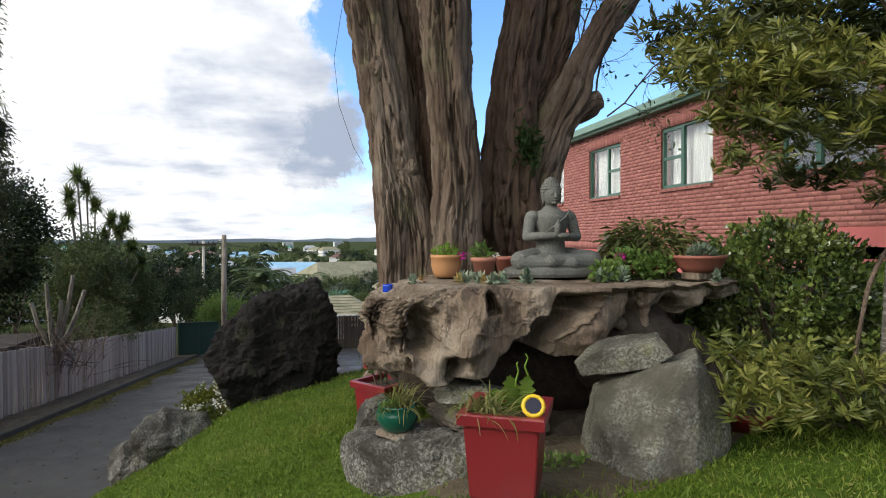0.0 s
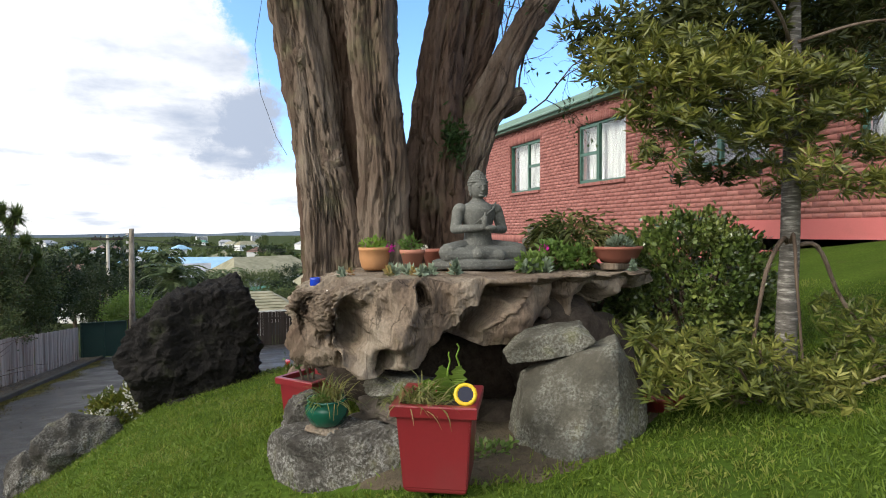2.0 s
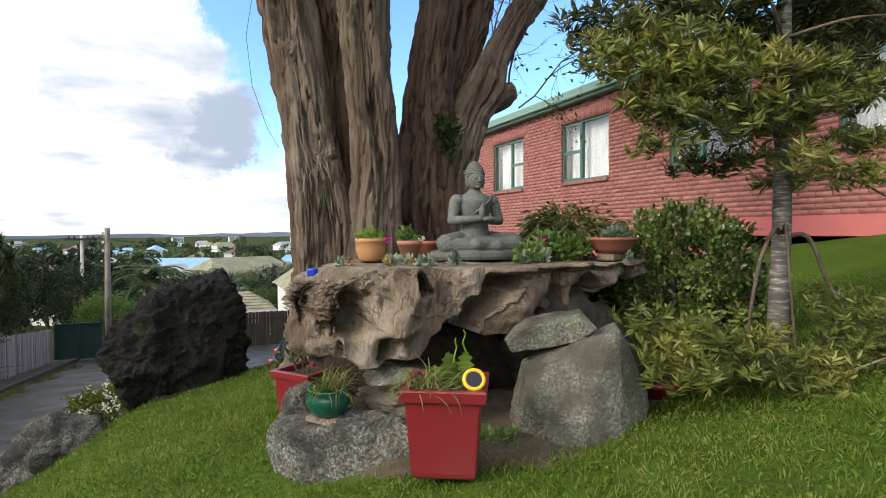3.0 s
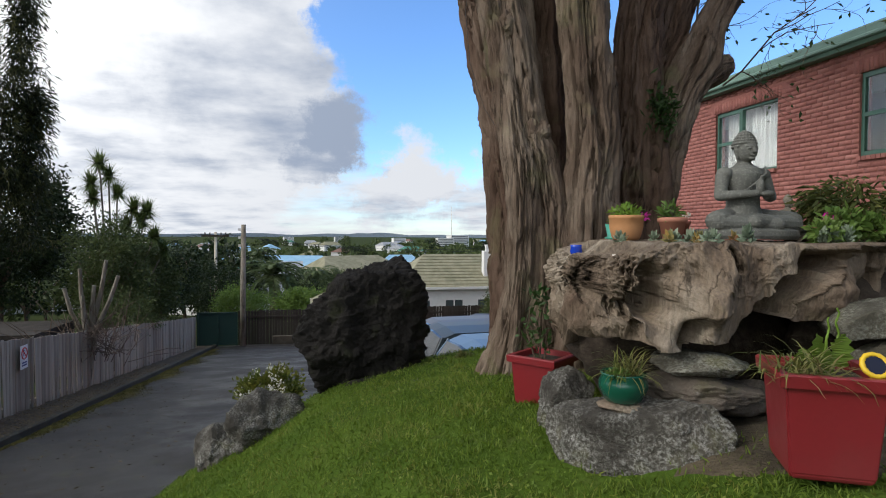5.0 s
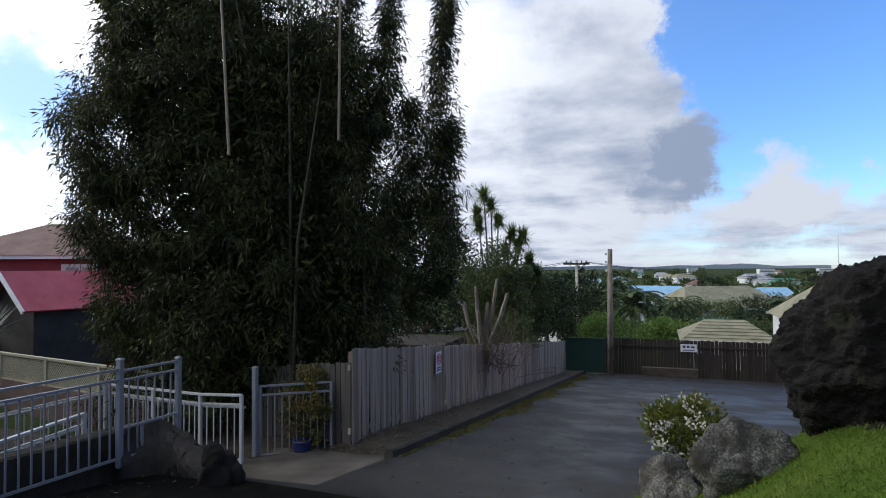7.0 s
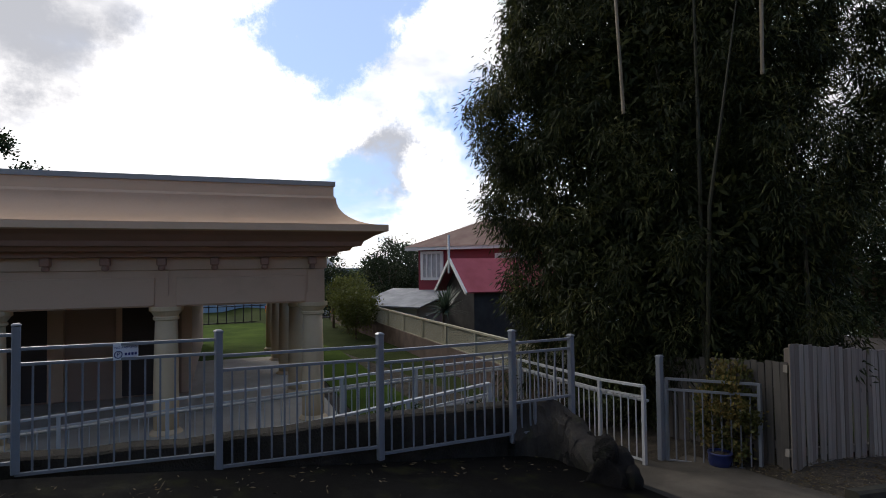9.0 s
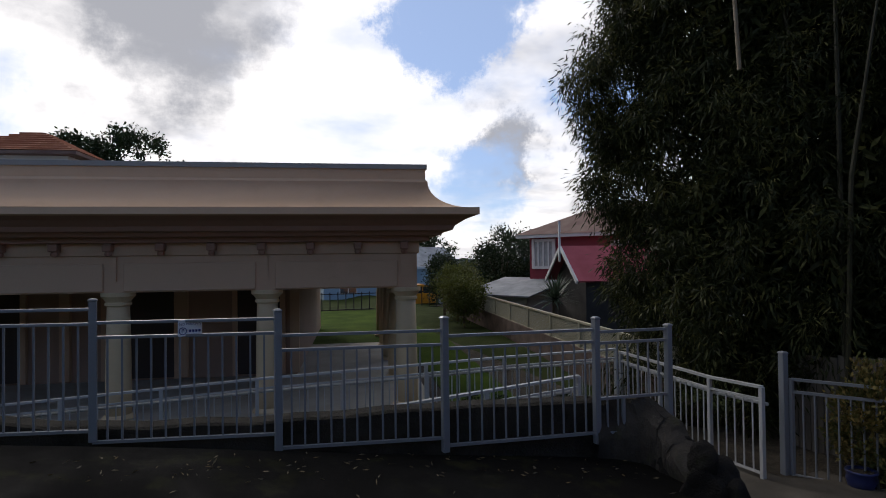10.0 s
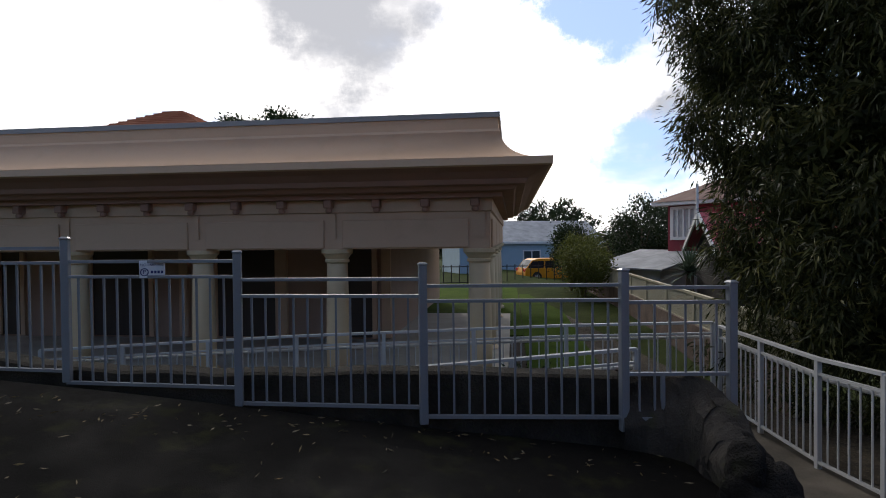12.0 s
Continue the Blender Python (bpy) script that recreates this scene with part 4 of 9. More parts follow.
def swept(profile, material, name, label="", smooth=False):
    """A cornice profile of (outward, z) carried along the front and round the corner along the side."""
    bm = bmesh.new()
    st = []
    for f in (lambda p: (SOUTH, p), lambda p: (-p, p), lambda p: (-p, BACK)):
        st.append([bm.verts.new((*f(p), z)) for p, z in profile])
    for a, b in zip(st, st[1:]):
        for j in range(len(profile) - 1):
            bm.faces.new((a[j], a[j + 1], b[j + 1], b[j]))
    return part(name, bm, material, pav, label, smooth)


curve = [(1.22 - 0.82 * math.sin(t), 1.95 - 0.55 * math.cos(t)) for t in [i * math.pi / 2 / 26 for i in range(27)]]
swept([(1.16, 1.26), (1.22, 1.28), (1.22, 1.39), (1.21, 1.40)], M_TAN, "roof_edge", "tan roof edge")
swept(curve, M_TAN, "roof_flare", "tan flared roof skirt", True)
swept([(0.40, 1.95), (0.375, 1.98), (0.36, 2.0), (0.36, 2.19)], M_TAN, "parapet")
swept([(0.36, 2.19), (0.39, 2.19), (0.39, 2.28), (0.20, 2.29), (-6.0, 2.33)], M_FLASH, "parapet_cap", "grey metal capping")
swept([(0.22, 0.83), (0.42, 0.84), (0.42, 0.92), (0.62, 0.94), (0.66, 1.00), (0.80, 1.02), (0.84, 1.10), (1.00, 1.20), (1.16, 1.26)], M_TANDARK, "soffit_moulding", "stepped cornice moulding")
swept([(-0.24, -0.04), (0.20, -0.04), (0.20, 0.60), (0.24, 0.62), (0.24, 0.83), (0.22, 0.83)], M_TAN, "beam", "rendered beam over the columns")
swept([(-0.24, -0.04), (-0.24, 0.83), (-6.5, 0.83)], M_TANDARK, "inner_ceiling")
SP = 2.60


def beam_panel(cx, side):
    """A raised panel with a shadow line round it."""
    bm = bmesh.new()
    box(bm, (cx, 0.215, 0.23), (SP - 0.34, 0.05, 0.50), 0, 0.012)
    ob = part("beam_panel", bm, M_TAN, pav)
    if side:
        ob.matrix_basis = pose(0, 0, 0, 0, 0, 90)
    return ob


def column(x, y):
    c = thing("column", "", "", loc=(x, y, YARD))
    c.matrix_basis = Matrix.Translation((x, y, YARD))
    c.parent = pav
    h = -0.04 - YARD
    bm = bmesh.new()
    lathe(bm, [(0.21, 0.10), (0.215, 0.6), (0.205, 1.3), (0.185, h - 0.24)], 28)
    part("shaft", bm, M_TANCOL, c, smooth=True)
    bm = bmesh.new()
    lathe(bm, [(0.185, h - 0.25), (0.22, h - 0.23), (0.22, h - 0.19), (0.20, h - 0.17), (0.25, h - 0.10), (0.285, h - 0.07), (0.285, h)], 28)
    part("capital", bm, M_TANCOL, c, smooth=False)
    bm = bmesh.new()
    lathe(bm, [(0.28, 0.0), (0.28, 0.06), (0.24, 0.10), (0.21, 0.12)], 28)
    part("base", bm, M_TANCOL, c)
    return c


for i in range(7):
    column(i * SP, 0)
    beam_panel((i + 0.5) * SP, False)
for i in range(1, 5):
    column(0, -i * SP)
    beam_panel(-(i - 0.5) * SP, True)
for i in range(7):
    part("corner_strip", bx((i * SP, 0.215, 0.38), (0.24 if i == 0 else 0.10, 0.05, 0.44)), M_TAN, pav)
for i in range(21):
    bm = bmesh.new()
    x = 0.05 + i * 0.8667
    box(bm, (x, 0.30, 0.76), (0.15, 0.20, 0.14), 0, 0.015)
    lathe(bm, [(0.02, 0.60), (0.055, 0.615), (0.062, 0.65), (0.05, 0.69), (0.03, 0.70)], 12, (x, 0.31, 0))
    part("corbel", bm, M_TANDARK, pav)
part("floor_slab", bx((8.15, -3.75, YARD - 0.03), (17.3, 9.5, 0.14)), M_PALECONC, pav, "pale concrete floor")
M_DOOR = painted("dark_brown_door", (0.055, 0.038, 0.030), 0.5, 0.1)
M_INWALL = painted("brown_inner_wall", (0.40, 0.27, 0.195), 0.85, 0.15)
part("back_wall", bx((10.2, -3.6, -0.75), (15.6, 0.2, 3.1)), M_INWALL, pav, "tan inner wall")
for cx, w in ((3.3, 1.0), (6.0, 1.5), (9.4, 1.6), (13.0, 1.6)):
    d = part("door", bx((cx, -3.47, -1.15), (w, 0.07, 2.2)), M_DOOR, pav, "dark brown panelled door")
    for s in (-0.5, 0.5):
        part("door_frame", bx((s * (w + 0.12), 0.0, 0.02), (0.12, 0.10, 2.3)), M_TAN, d, at=(cx, -3.46, -1.15))
for k in range(6):
    part("pilaster", bx((2.45 + k * 2.6, -3.44, -0.75), (0.22, 0.12, 3.0)), M_TAN, pav)
part("far_wall", bx((2.5, -8.5, -0.75), (0.2, 9.6, 3.1)), M_INWALL, pav)

# ---- steel fence along the drive ----
steel = thing("steel_fence", "pale grey painted steel fence with square posts", "fence", kind="structure")
POSTS = [(-9.10, 0.46, 0.33, -0.90), (-8.76, 2.02, 0.171, -1.08), (-8.455, 3.585, 0.044, -1.24), (-8.22, 5.113, -0.066, -1.35), (-8.085, 6.69, -0.125, -1.40), (-8.035, 7.53, -0.228, -1.95)]
POSTS = [(-9.62, -2.6, 0.62, -0.55), (-9.40, -1.1, 0.47, -0.75)] + POSTS
# per bay: top rail, second rail, bottom rail
BAYS = [(0.36, 0.23, -0.70), (0.22, 0.09, -0.85), (0.085, -0.045, -0.985), (-0.035, -0.165, -1.085), (-0.19, -0.325, -1.215), (-0.245, -0.365, -1.29), (-0.27, -0.385, -0.95)]


def bar(bm, a, b, w, h):
    a, b = Vector(a), Vector(b)
    d = b - a
    m = Matrix.Translation((a + b) / 2) @ d.to_track_quat("X", "Z").to_matrix().to_4x4()
    box(bm, (0, 0, 0), (d.length, w, h), m=m)


def post_mesh(w, h):
    bm = bmesh.new()
    box(bm, (0, 0, (h - 0.012) / 2), (w, w, h - 0.012), 0, 0.006)
    lathe(bm, [(w / 2 + 0.004, h - 0.012), (w / 2 + 0.004, h - 0.002), (w / 2 - 0.012, h + 0.012)], 4, square=True)
    return bm


for x, y, zt, zb in POSTS:
    part("post", post_mesh(0.066, zt - zb), M_STEEL, steel, at=pose(x, y, zb, 0, 0, 8))
baluster = {}
for (p, q), (zt, zs, zb) in zip(zip(POSTS, POSTS[1:]), BAYS):
    a, b = Vector((p[0], p[1], 0)), Vector((q[0], q[1], 0))
    last = q is POSTS[-1]
    for z, (w, h) in ((zt, (0.038, 0.026)), (zs, (0.038, 0.026)), (zb, (0.038, 0.026))):
        bm = bmesh.new()
        bar(bm, a + Vector((0, 0, z)), b + Vector((0, 0, z)), w, h)
        part("rail", bm, M_STEEL, steel)
    if last:
        bm = bmesh.new()
        bar(bm, a.lerp(b, 0.02) + Vector((0, 0, -1.30)), a.lerp(b, 0.36) + Vector((0, 0, -1.30)), 0.038, 0.026)
        part("rail", bm, M_STEEL, steel)
        bm = bmesh.new()
        bar(bm, a.lerp(b, 0.36) + Vector((0, 0, -1.31)), a.lerp(b, 0.36) + Vector((0, 0, -0.95)), 0.03, 0.03)
        part("rail", bm, M_STEEL, steel)
    n = 13 if not last else 7
    for i in range(1, n):
        f = i / n
        c = a.lerp(b, f)
        lo = zb if not (last and f < 0.36) else -1.30
        key = round(zs - lo, 3)
        if key not in baluster:
            baluster[key] = bm_mesh("baluster", bx((0, 0, key / 2), (0.016, 0.016, key)))
        part("baluster", baluster[key], M_STEEL, steel, at=(c.x, c.y, lo))

sp = thing("parking_sign", "small white parking notice clipped to the steel fence", "sign", loc=(-8.60, 2.83, -0.10), rz=-81 + 180)
part("board", bx((0, 0, 0), (0.20, 0.008, 0.145)), M_SIGN, sp)


def letters(text, size, m, material, parent):
    c = bpy.data.curves.new("text", "FONT")
    c.body, c.size, c.align_x, c.align_y = text, size, "CENTER", "CENTER"
    tmp = bpy.data.objects.new("text", c)
    dg = bpy.context.evaluated_depsgraph_get()
    scene.collection.objects.link(tmp)
    me = bpy.data.meshes.new_from_object(tmp.evaluated_get(bpy.context.evaluated_depsgraph_get()))
    bpy.data.objects.remove(tmp)
    me.materials.clear()
    me.name = "lettering"
    return part("lettering", me, material, parent, at=m)


letters("NO PARKING", 0.030, pose(0, -0.0055, 0.035, 90, 0, 0), M_INK, sp)
letters("P", 0.050, pose(-0.06, -0.0055, -0.025, 90, 0, 0), M_INK, sp)
bm = bmesh.new()
tube(bm, [(-0.06 + 0.03 * math.cos(a), -0.006, -0.025 + 0.03 * math.sin(a)) for a in [i * math.pi / 10 for i in range(21)]], 0.004, 5)
part("ring", bm, M_INK, sp)
for k in range(4):
    part("bar", bx((0.0 + k * 0.026, -0.0055, -0.025), (0.018, 0.002, 0.022)), M_INK, sp)

# sign on the paling fence
s1 = thing("parking_sign", "small white no parking sign on the paling fence", "sign", loc=(-6.585, 13.35, -1.13), rz=90)
part("board", bx((0, 0, 0), (0.30, 0.01, 0.46), 0, 0.003), M_SIGN, s1)
letters("P", 0.19, pose(0, -0.0065, 0.07, 90, 0, 0), M_INK, s1)
bm = bmesh.new()
tube(bm, [(0.11 * math.cos(a), -0.008, 0.07 + 0.11 * math.sin(a)) for a in [i * math.pi / 12 for i in range(25)]], 0.011, 6)
tube(bm, [(-0.078, -0.008, 0.148), (0.078, -0.008, -0.008)], 0.009, 6)
part("ring", bm, M_REDINK, s1)
for k in range(2):
    part("bar", bx((0, -0.0065, -0.11 - k * 0.05), (0.2, 0.003, 0.028)), M_INK, s1)

# low dark wall behind the fence and its sloping end
lwall = thing("retaining_wall", "low dark mossy masonry wall behind the steel fence", "wall", kind="structure")
bm = bmesh.new()
prev = None
for i in range(24):
    f = i / 23
    y = -2.6 + f * 9.75
    xl = float(np.interp(y, [p[1] for p in POSTS], [p[0] for p in POSTS])) - 0.06
    zt = float(np.interp(y, [-2.6, 2.0, 3.5, 5.1, 7.2], [-0.55, -0.98, -0.99, -0.94, -1.0])) + 0.012 * math.sin(3 * i)
    ring = [bm.verts.new((xl + dx, y, z)) for dx, z in ((0.0, -2.6), (0.0, zt - 0.02), (-0.03, zt), (-0.24, zt), (-0.27, zt - 0.03), (-0.27, -2.6))]
    if prev:
        for k in range(5):
            bm.faces.new((prev[k], prev[k + 1], ring[k + 1], ring[k]))
    prev = ring
bm.faces.new(prev)
part("wall", bm, mottled("dark_masonry", (0.022, 0.019, 0.015), (0.055, 0.047, 0.036), (0.035, 0.038, 0.016), 3.0, 0.95, 0.8, 40.0, 0.03), lwall)
bm = bmesh.new()
spine = [Vector(p) for p in ((-8.24, 6.7, -1.00), (-8.20, 7.05, -1.00), (-8.05, 7.26, -1.02), (-7.80, 7.34, -1.16), (-7.55, 7.32, -1.34), (-7.30, 7.24, -1.52), (-7.06, 7.12, -1.66), (-6.94, 7.04, -1.95))]
prev = None
for i in range(57):
    p = spine[min(i // 8, 6)].lerp(spine[min(i // 8, 6) + 1], (i % 8) / 8 if i < 56 else 1.0)
    q = spine[min(i // 8, 6) + 1] - spine[min(i // 8, 6)]
    side = Vector((q.y, -q.x, 0)).normalized()
    ring = []
    for o, dz in ((-0.21, -1.3), (-0.20, -0.9), (-0.19, -0.6), (-0.18, -0.35), (-0.18, -0.2), (-0.17, -0.1), (-0.14, -0.02), (-0.07, 0.02), (0.0, 0.025), (0.08, 0.015), (0.14, -0.03), (0.17, -0.1), (0.185, -0.2), (0.19, -0.35), (0.20, -0.6), (0.21, -0.9), (0.22, -1.3)):
        v = p + side * o + Vector((0, 0, dz))
        ring.append(bm.verts.new(v + side * (0.07 * fbm(v, 3.2, 4, 2.0)) * (1 if o > 0 else -1) + Vector((0, 0, 0.05 * fbm(v, 4.0, 4, 7.0)))))
    if prev:
        for a, b2, c, d in zip(prev, prev[1:], ring[1:], ring):
            bm.faces.new((a, b2, c, d))
    prev = ring
bm.faces.new(prev)
part("wall_end", bm, lichen_rock("dark_plastered_stone", (0.030, 0.026, 0.021), (0.070, 0.060, 0.048), (0.13, 0.12, 0.10), 0.58, 0.72, 20.0, (0.05, 0.05, 0.022)), lwall, "rough plastered wall end sloping to the ground")

# raised landing with a lattice balustrade at the house door
deck = thing("landing", "raised timber landing with a white lattice balustrade by the house door", "landing", kind="structure")
part("deck_wall", bx((7.54, 20.9, -2.9), (0.80, 5.0, 1.1)), M_PINK, deck, "pink rendered base wall")
part("deck_floor", bx((7.52, 20.9, -2.31), (0.86, 5.06, 0.08)), M_CONC, deck)
M_DECKRAIL = painted("weathered_white_rail", (0.42, 0.40, 0.36), 0.7, 0.3)
LA0, LA1 = Vector((7.14, 23.35, -2.27)), Vector((7.14, 18.5, -2.40))
for i in range(4):
    p = LA0.lerp(LA1, i / 3)
    part("post", bx((0, 0, 0.40), (0.09, 0.09, 0.86)), M_DECKRAIL, deck, at=Matrix.Translation(p))
for dz, w in ((0.84, 0.12), (0.08, 0.08)):
    bm = bmesh.new()
    bar(bm, LA0 + Vector((0, 0, dz)), LA1 + Vector((0, 0, dz)), 0.05, w)
    part("rail", bm, M_DECKRAIL, deck)
bm = bmesh.new()
for i in range(60):
    for sgn in (-1, 1):
        f = (i + 0.5) / 60
        p = LA0.lerp(LA1, f)
        bar(bm, p + Vector((0.01 * sgn, 0.28 * sgn, 0.1)), p + Vector((0.01 * sgn, -0.28 * sgn, 0.8)), 0.008, 0.018)
part("lattice", bm, M_DECKRAIL, deck)["kind"] = "stuff"

# ---- handrails of the ramp ----
rails = thing("handrail", "white painted steel handrail of the entrance ramp", "railing", kind="structure")


def rail_run(pts, post_every, h, inner=True):
    """White railing along (x, y, top z) points: posts, top rail, lower rail, handrail and balusters."""
    pts = [Vector(p) for p in pts]
    for a, b in zip(pts, pts[1:]):
        L = (b - a).length
        k = max(1, round(L / post_every))
        for i in range(0 if a is pts[0] else 1, k + 1):
            p = a.lerp(b, i / k)
            bm = bmesh.new()
            box(bm, (0, 0, -h / 2), (0.05, 0.05, h), 0, 0.004)
            part("post", bm, M_WSTEEL, rails, at=Matrix.Translation(p))
        off = Vector((-(b - a).y, (b - a).x, 0)).normalized() * -0.08
        for dz, w, hh, o in ((0.0, 0.06, 0.03, Vector()), (-0.14, 0.03, 0.025, Vector()), (-h + 0.08, 0.03, 0.025, Vector())):
            bm = bmesh.new()
            bar(bm, a + o + Vector((0, 0, dz)), b + o + Vector((0, 0, dz)), w, hh)
            part("rail", bm, M_WSTEEL, rails)
        bm = bmesh.new()
        tube(bm, [a + off + Vector((0, 0, -0.2)), b + off + Vector((0, 0, -0.2))], 0.021, 8)
        part("grip_rail", bm, M_WSTEEL, rails)
        if inner:
            nb = int(L / 0.115)
            key = ("w", round(h, 2))
            if key not in baluster:
                baluster[key] = bm_mesh("baluster", bx((0, 0, -(h - 0.06) / 2 - 0.07), (0.013, 0.013, h - 0.22)))
            for i in range(1, nb):
                part("baluster", baluster[key], M_WSTEEL, rails, at=Matrix.Translation(a.lerp(b, i / nb)))


rail_run([(-8.06, 8.80, -0.99), (-8.86, 8.81, -1.03), (-11.0, 9.0, -1.05)], 1.05, 1.05)
rail_run([(-11.02, 8.92, -1.0), (-11.1, 7.0, -1.02), (-11.6, 3.4, -1.18), (-12.2, -0.4, -1.42)], 1.3, 1.0)
rail_run([(-9.45, 7.3, -1.02), (-9.30, 4.7, -1.16), (-9.75, 1.2, -1.36)], 1.5, 0.9)

# gate leaf standing open against its post
gt = thing("metal_gate", "open grey painted steel gate at the ramp entrance", "gate", loc=(-8.06, 9.12, -2.08))
part("post", post_mesh(0.075, 1.46), M_STEEL, gt)
ga, gb = Vector((0.06, 0.05, 0)), Vector((0.95, 0.70, 0))
for z in (1.16, 1.02, 0.08):
    bm = bmesh.new()
    bar(bm, ga + Vector((0, 0, z)), gb + Vector((0, 0, z)), 0.035, 0.03)
    part("rail", bm, M_STEEL, gt)
for f in (0.0, 1.0):
    part("stile", bx((0, 0, 0.6), (0.04, 0.04, 1.14)), M_STEEL, gt, at=Matrix.Translation(ga.lerp(gb, f)))
gbal = bm_mesh("baluster", bx((0, 0, 0.55), (0.015, 0.015, 0.94)))
for i in range(1, 10):
    part("baluster", gbal, M_STEEL, gt, at=Matrix.Translation(ga.lerp(gb, i / 10)))

# ---- boundary lattice fence and brown wall ----
lat = thing("lattice_fence", "cream lattice fence on a brown boundary wall", "fence", kind="structure")
LA, LB = Vector((-10.6, 9.75, 0)), Vector((-34.0, 13.5, 0))
M_CREAM = painted("cream_lattice_paint", (0.36, 0.33, 0.225), 0.7, 0.25)
M_BROWNW = mottled("brown_boundary_wall", (0.09, 0.06, 0.045), (0.16, 0.11, 0.085), None, 2.0, 0.9, 0.4, 30.0)
ld = (LB - LA)
la = math.degrees(math.atan2(ld.y, ld.x))
part("wall", bx((0, 0, 0), (ld.length, 0.15, 1.1)), M_BROWNW, lat, at=pose(*((LA + LB) / 2).xy, -2.1, 0, 0, la))
bm = bmesh.new()
ang = math.radians(la)
n = int(ld.length / 0.075)
for i in range(n):
    for s in (-1, 1):
        x = (i + 0.5) * ld.length / n
        a = Vector((x - 0.27 * s, 0.006 * s, 0.0))
        b = Vector((x + 0.27 * s, 0.006 * s, 0.54))
        if min(a.x, b.x) < 0 or max(a.x, b.x) > ld.length:
            continue
        bar(bm, a, b, 0.008, 0.022)
part("lattice", bm, M_CREAM, lat, at=pose(LA.x, LA.y, -1.54, 0, 0, la))["kind"] = "stuff"
part("cap_rail", bx((ld.length / 2, 0, 0), (ld.length, 0.07, 0.05)), M_CREAM, lat, at=pose(LA.x, LA.y, -0.98, 0, 0, la))
part("cap_rail", bx((ld.length / 2, 0, 0), (ld.length, 0.06, 0.05)), M_CREAM, lat, at=pose(LA.x, LA.y, -1.56, 0, 0, la))
for i in range(13):
    part("post", bx((0, 0, 0), (0.08, 0.08, 1.65)), M_CREAM, lat, at=pose(*(LA + ld * (i / 12)).xy, -1.78, 0, 0, la))

# ---- boulder and rocks ----
def stone(name, size, seed, at, material, label, rz=0.0, sub=4, rough=0.2, fine=0.03, cuts=5, shape=None, tilt=(0, 0)):
    bm = rock(size, seed, sub, rough, 0, fine, cuts, shape)
    return solo(name, bm, material, label, "rock", smooth=True, at=pose(*at, tilt[0], tilt[1], rz))


def block(p):
    """Pushes a rounded rock towards a box."""
    m = np.maximum(np.abs(p).max(1), 1e-6)
    return p * (1 + 0.30 * (np.linalg.norm(p, axis=1) / m - 1))[:, None]


BOULDER = (((-1, 0, 0.05), 0.72), ((-0.74, -0.1, 0.67), 0.62), ((-0.74, 0.3, 0.6), 0.56), ((-0.27, 0, 0.96), 0.62), ((0.0, -0.2, 0.98), 0.70), ((0.85, 0, 0.53), 0.78), ((0.99, 0.1, 0.12), 0.65), ((0.9, -0.4, -0.1), 0.66), ((0, 0, -1), 0.80), ((-0.9, 0, -0.4), 0.66),
           ((0.05, -1, 0.18), 0.46), ((0.45, -0.9, 0.05), 0.56), ((-0.5, -0.85, 0.25), 0.58), ((-0.2, -0.8, -0.5), 0.56), ((0, 1, 0.1), 0.40), ((0.6, 0.8, 0), 0.55), ((-0.6, 0.8, 0), 0.46), ((-0.9, 0.4, 0), 0.60))
solo("boulder", facet_rock(1.15, BOULDER, 11, 7, 0.05, 0.026, 0.07, 0.07, 0.085), M_ROCKD, "large black basalt boulder standing on the lawn", "rock", smooth=True, at=pose(-0.52, 6.98, 0.25, 0, 0, 4))
stone("rock", (0.36, 0.30, 0.30), 21, (-1.55, 6.36, -0.52), M_ROCKL, "grey rock spotted with pale lichen on the bank", 20, 5, 0.2, 0.06)
stone("rock", (0.24, 0.26, 0.26), 22, (-2.02, 6.70, -0.88), M_ROCKL, "small dark lichen rock at the drive edge", -10, 5, 0.2, 0.06)
stone("rock", (0.42, 0.16, 0.13), 23, (-0.36, 6.42, -0.28), M_ROCKD, "low dark rock at the foot of the boulder", 8, 4, 0.2, 0.06)
stone("rock", (0.20, 0.14, 0.12), 24, (0.40, 6.75, -0.16), M_ROCKD, "small dark stone beside the boulder", 0, 4)
stone("rock", (0.28, 0.2, 0.10), 25, (0.62, 7.05, -0.24), M_ROCKD, "small dark stone beside the boulder", 20, 4)
solo("rock", facet_rock(0.51, (((-0.91, -0.38, 0.13), 0.23), ((-0.72, 0.53, -0.45), 0.38), ((-0.33, 0.87, 0.37), 0.39), ((-0.36, 0.93, 0.00), 0.40), ((-0.85, -0.53, -0.01), 0.19), ((-0.23, -0.02, 0.97), 0.22), ((0.15, 0.58, 0.80), 0.27), ((0.30, 0.29, 0.91), 0.25), ((0.40, 0.62, 0.67), 0.25), ((-0.19, -0.85, 0.49), 0.26), ((0.76, -0.21, 0.61), 0.37), ((0.95, -0.31, -0.02), 0.34), ((-0.30, -0.93, 0.20), 0.22), ((-0.08, -1.00, -0.04), 0.29), ((0.89, -0.42, -0.18), 0.36), ((-0.65, -0.76, 0.09), 0.15), ((0.66, 0.75, 0.00), 0.22), ((0.20, 0.23, -0.95), 0.29)), 31, 7, 0.02, 0.016, 0.018, 0.06, 0.02), M_ROCKL, "lichen-covered front rock in the grass", "rock", smooth=True, at=Matrix.Translation((0.402, 2.816, 0.329)))
stone("rock", (0.15, 0.17, 0.20), 32, (0.31, 3.40, 0.38), M_ROCKL, "upright grey stone beside the red planter", 30, 5, 0.14, 0.05, 9, block)
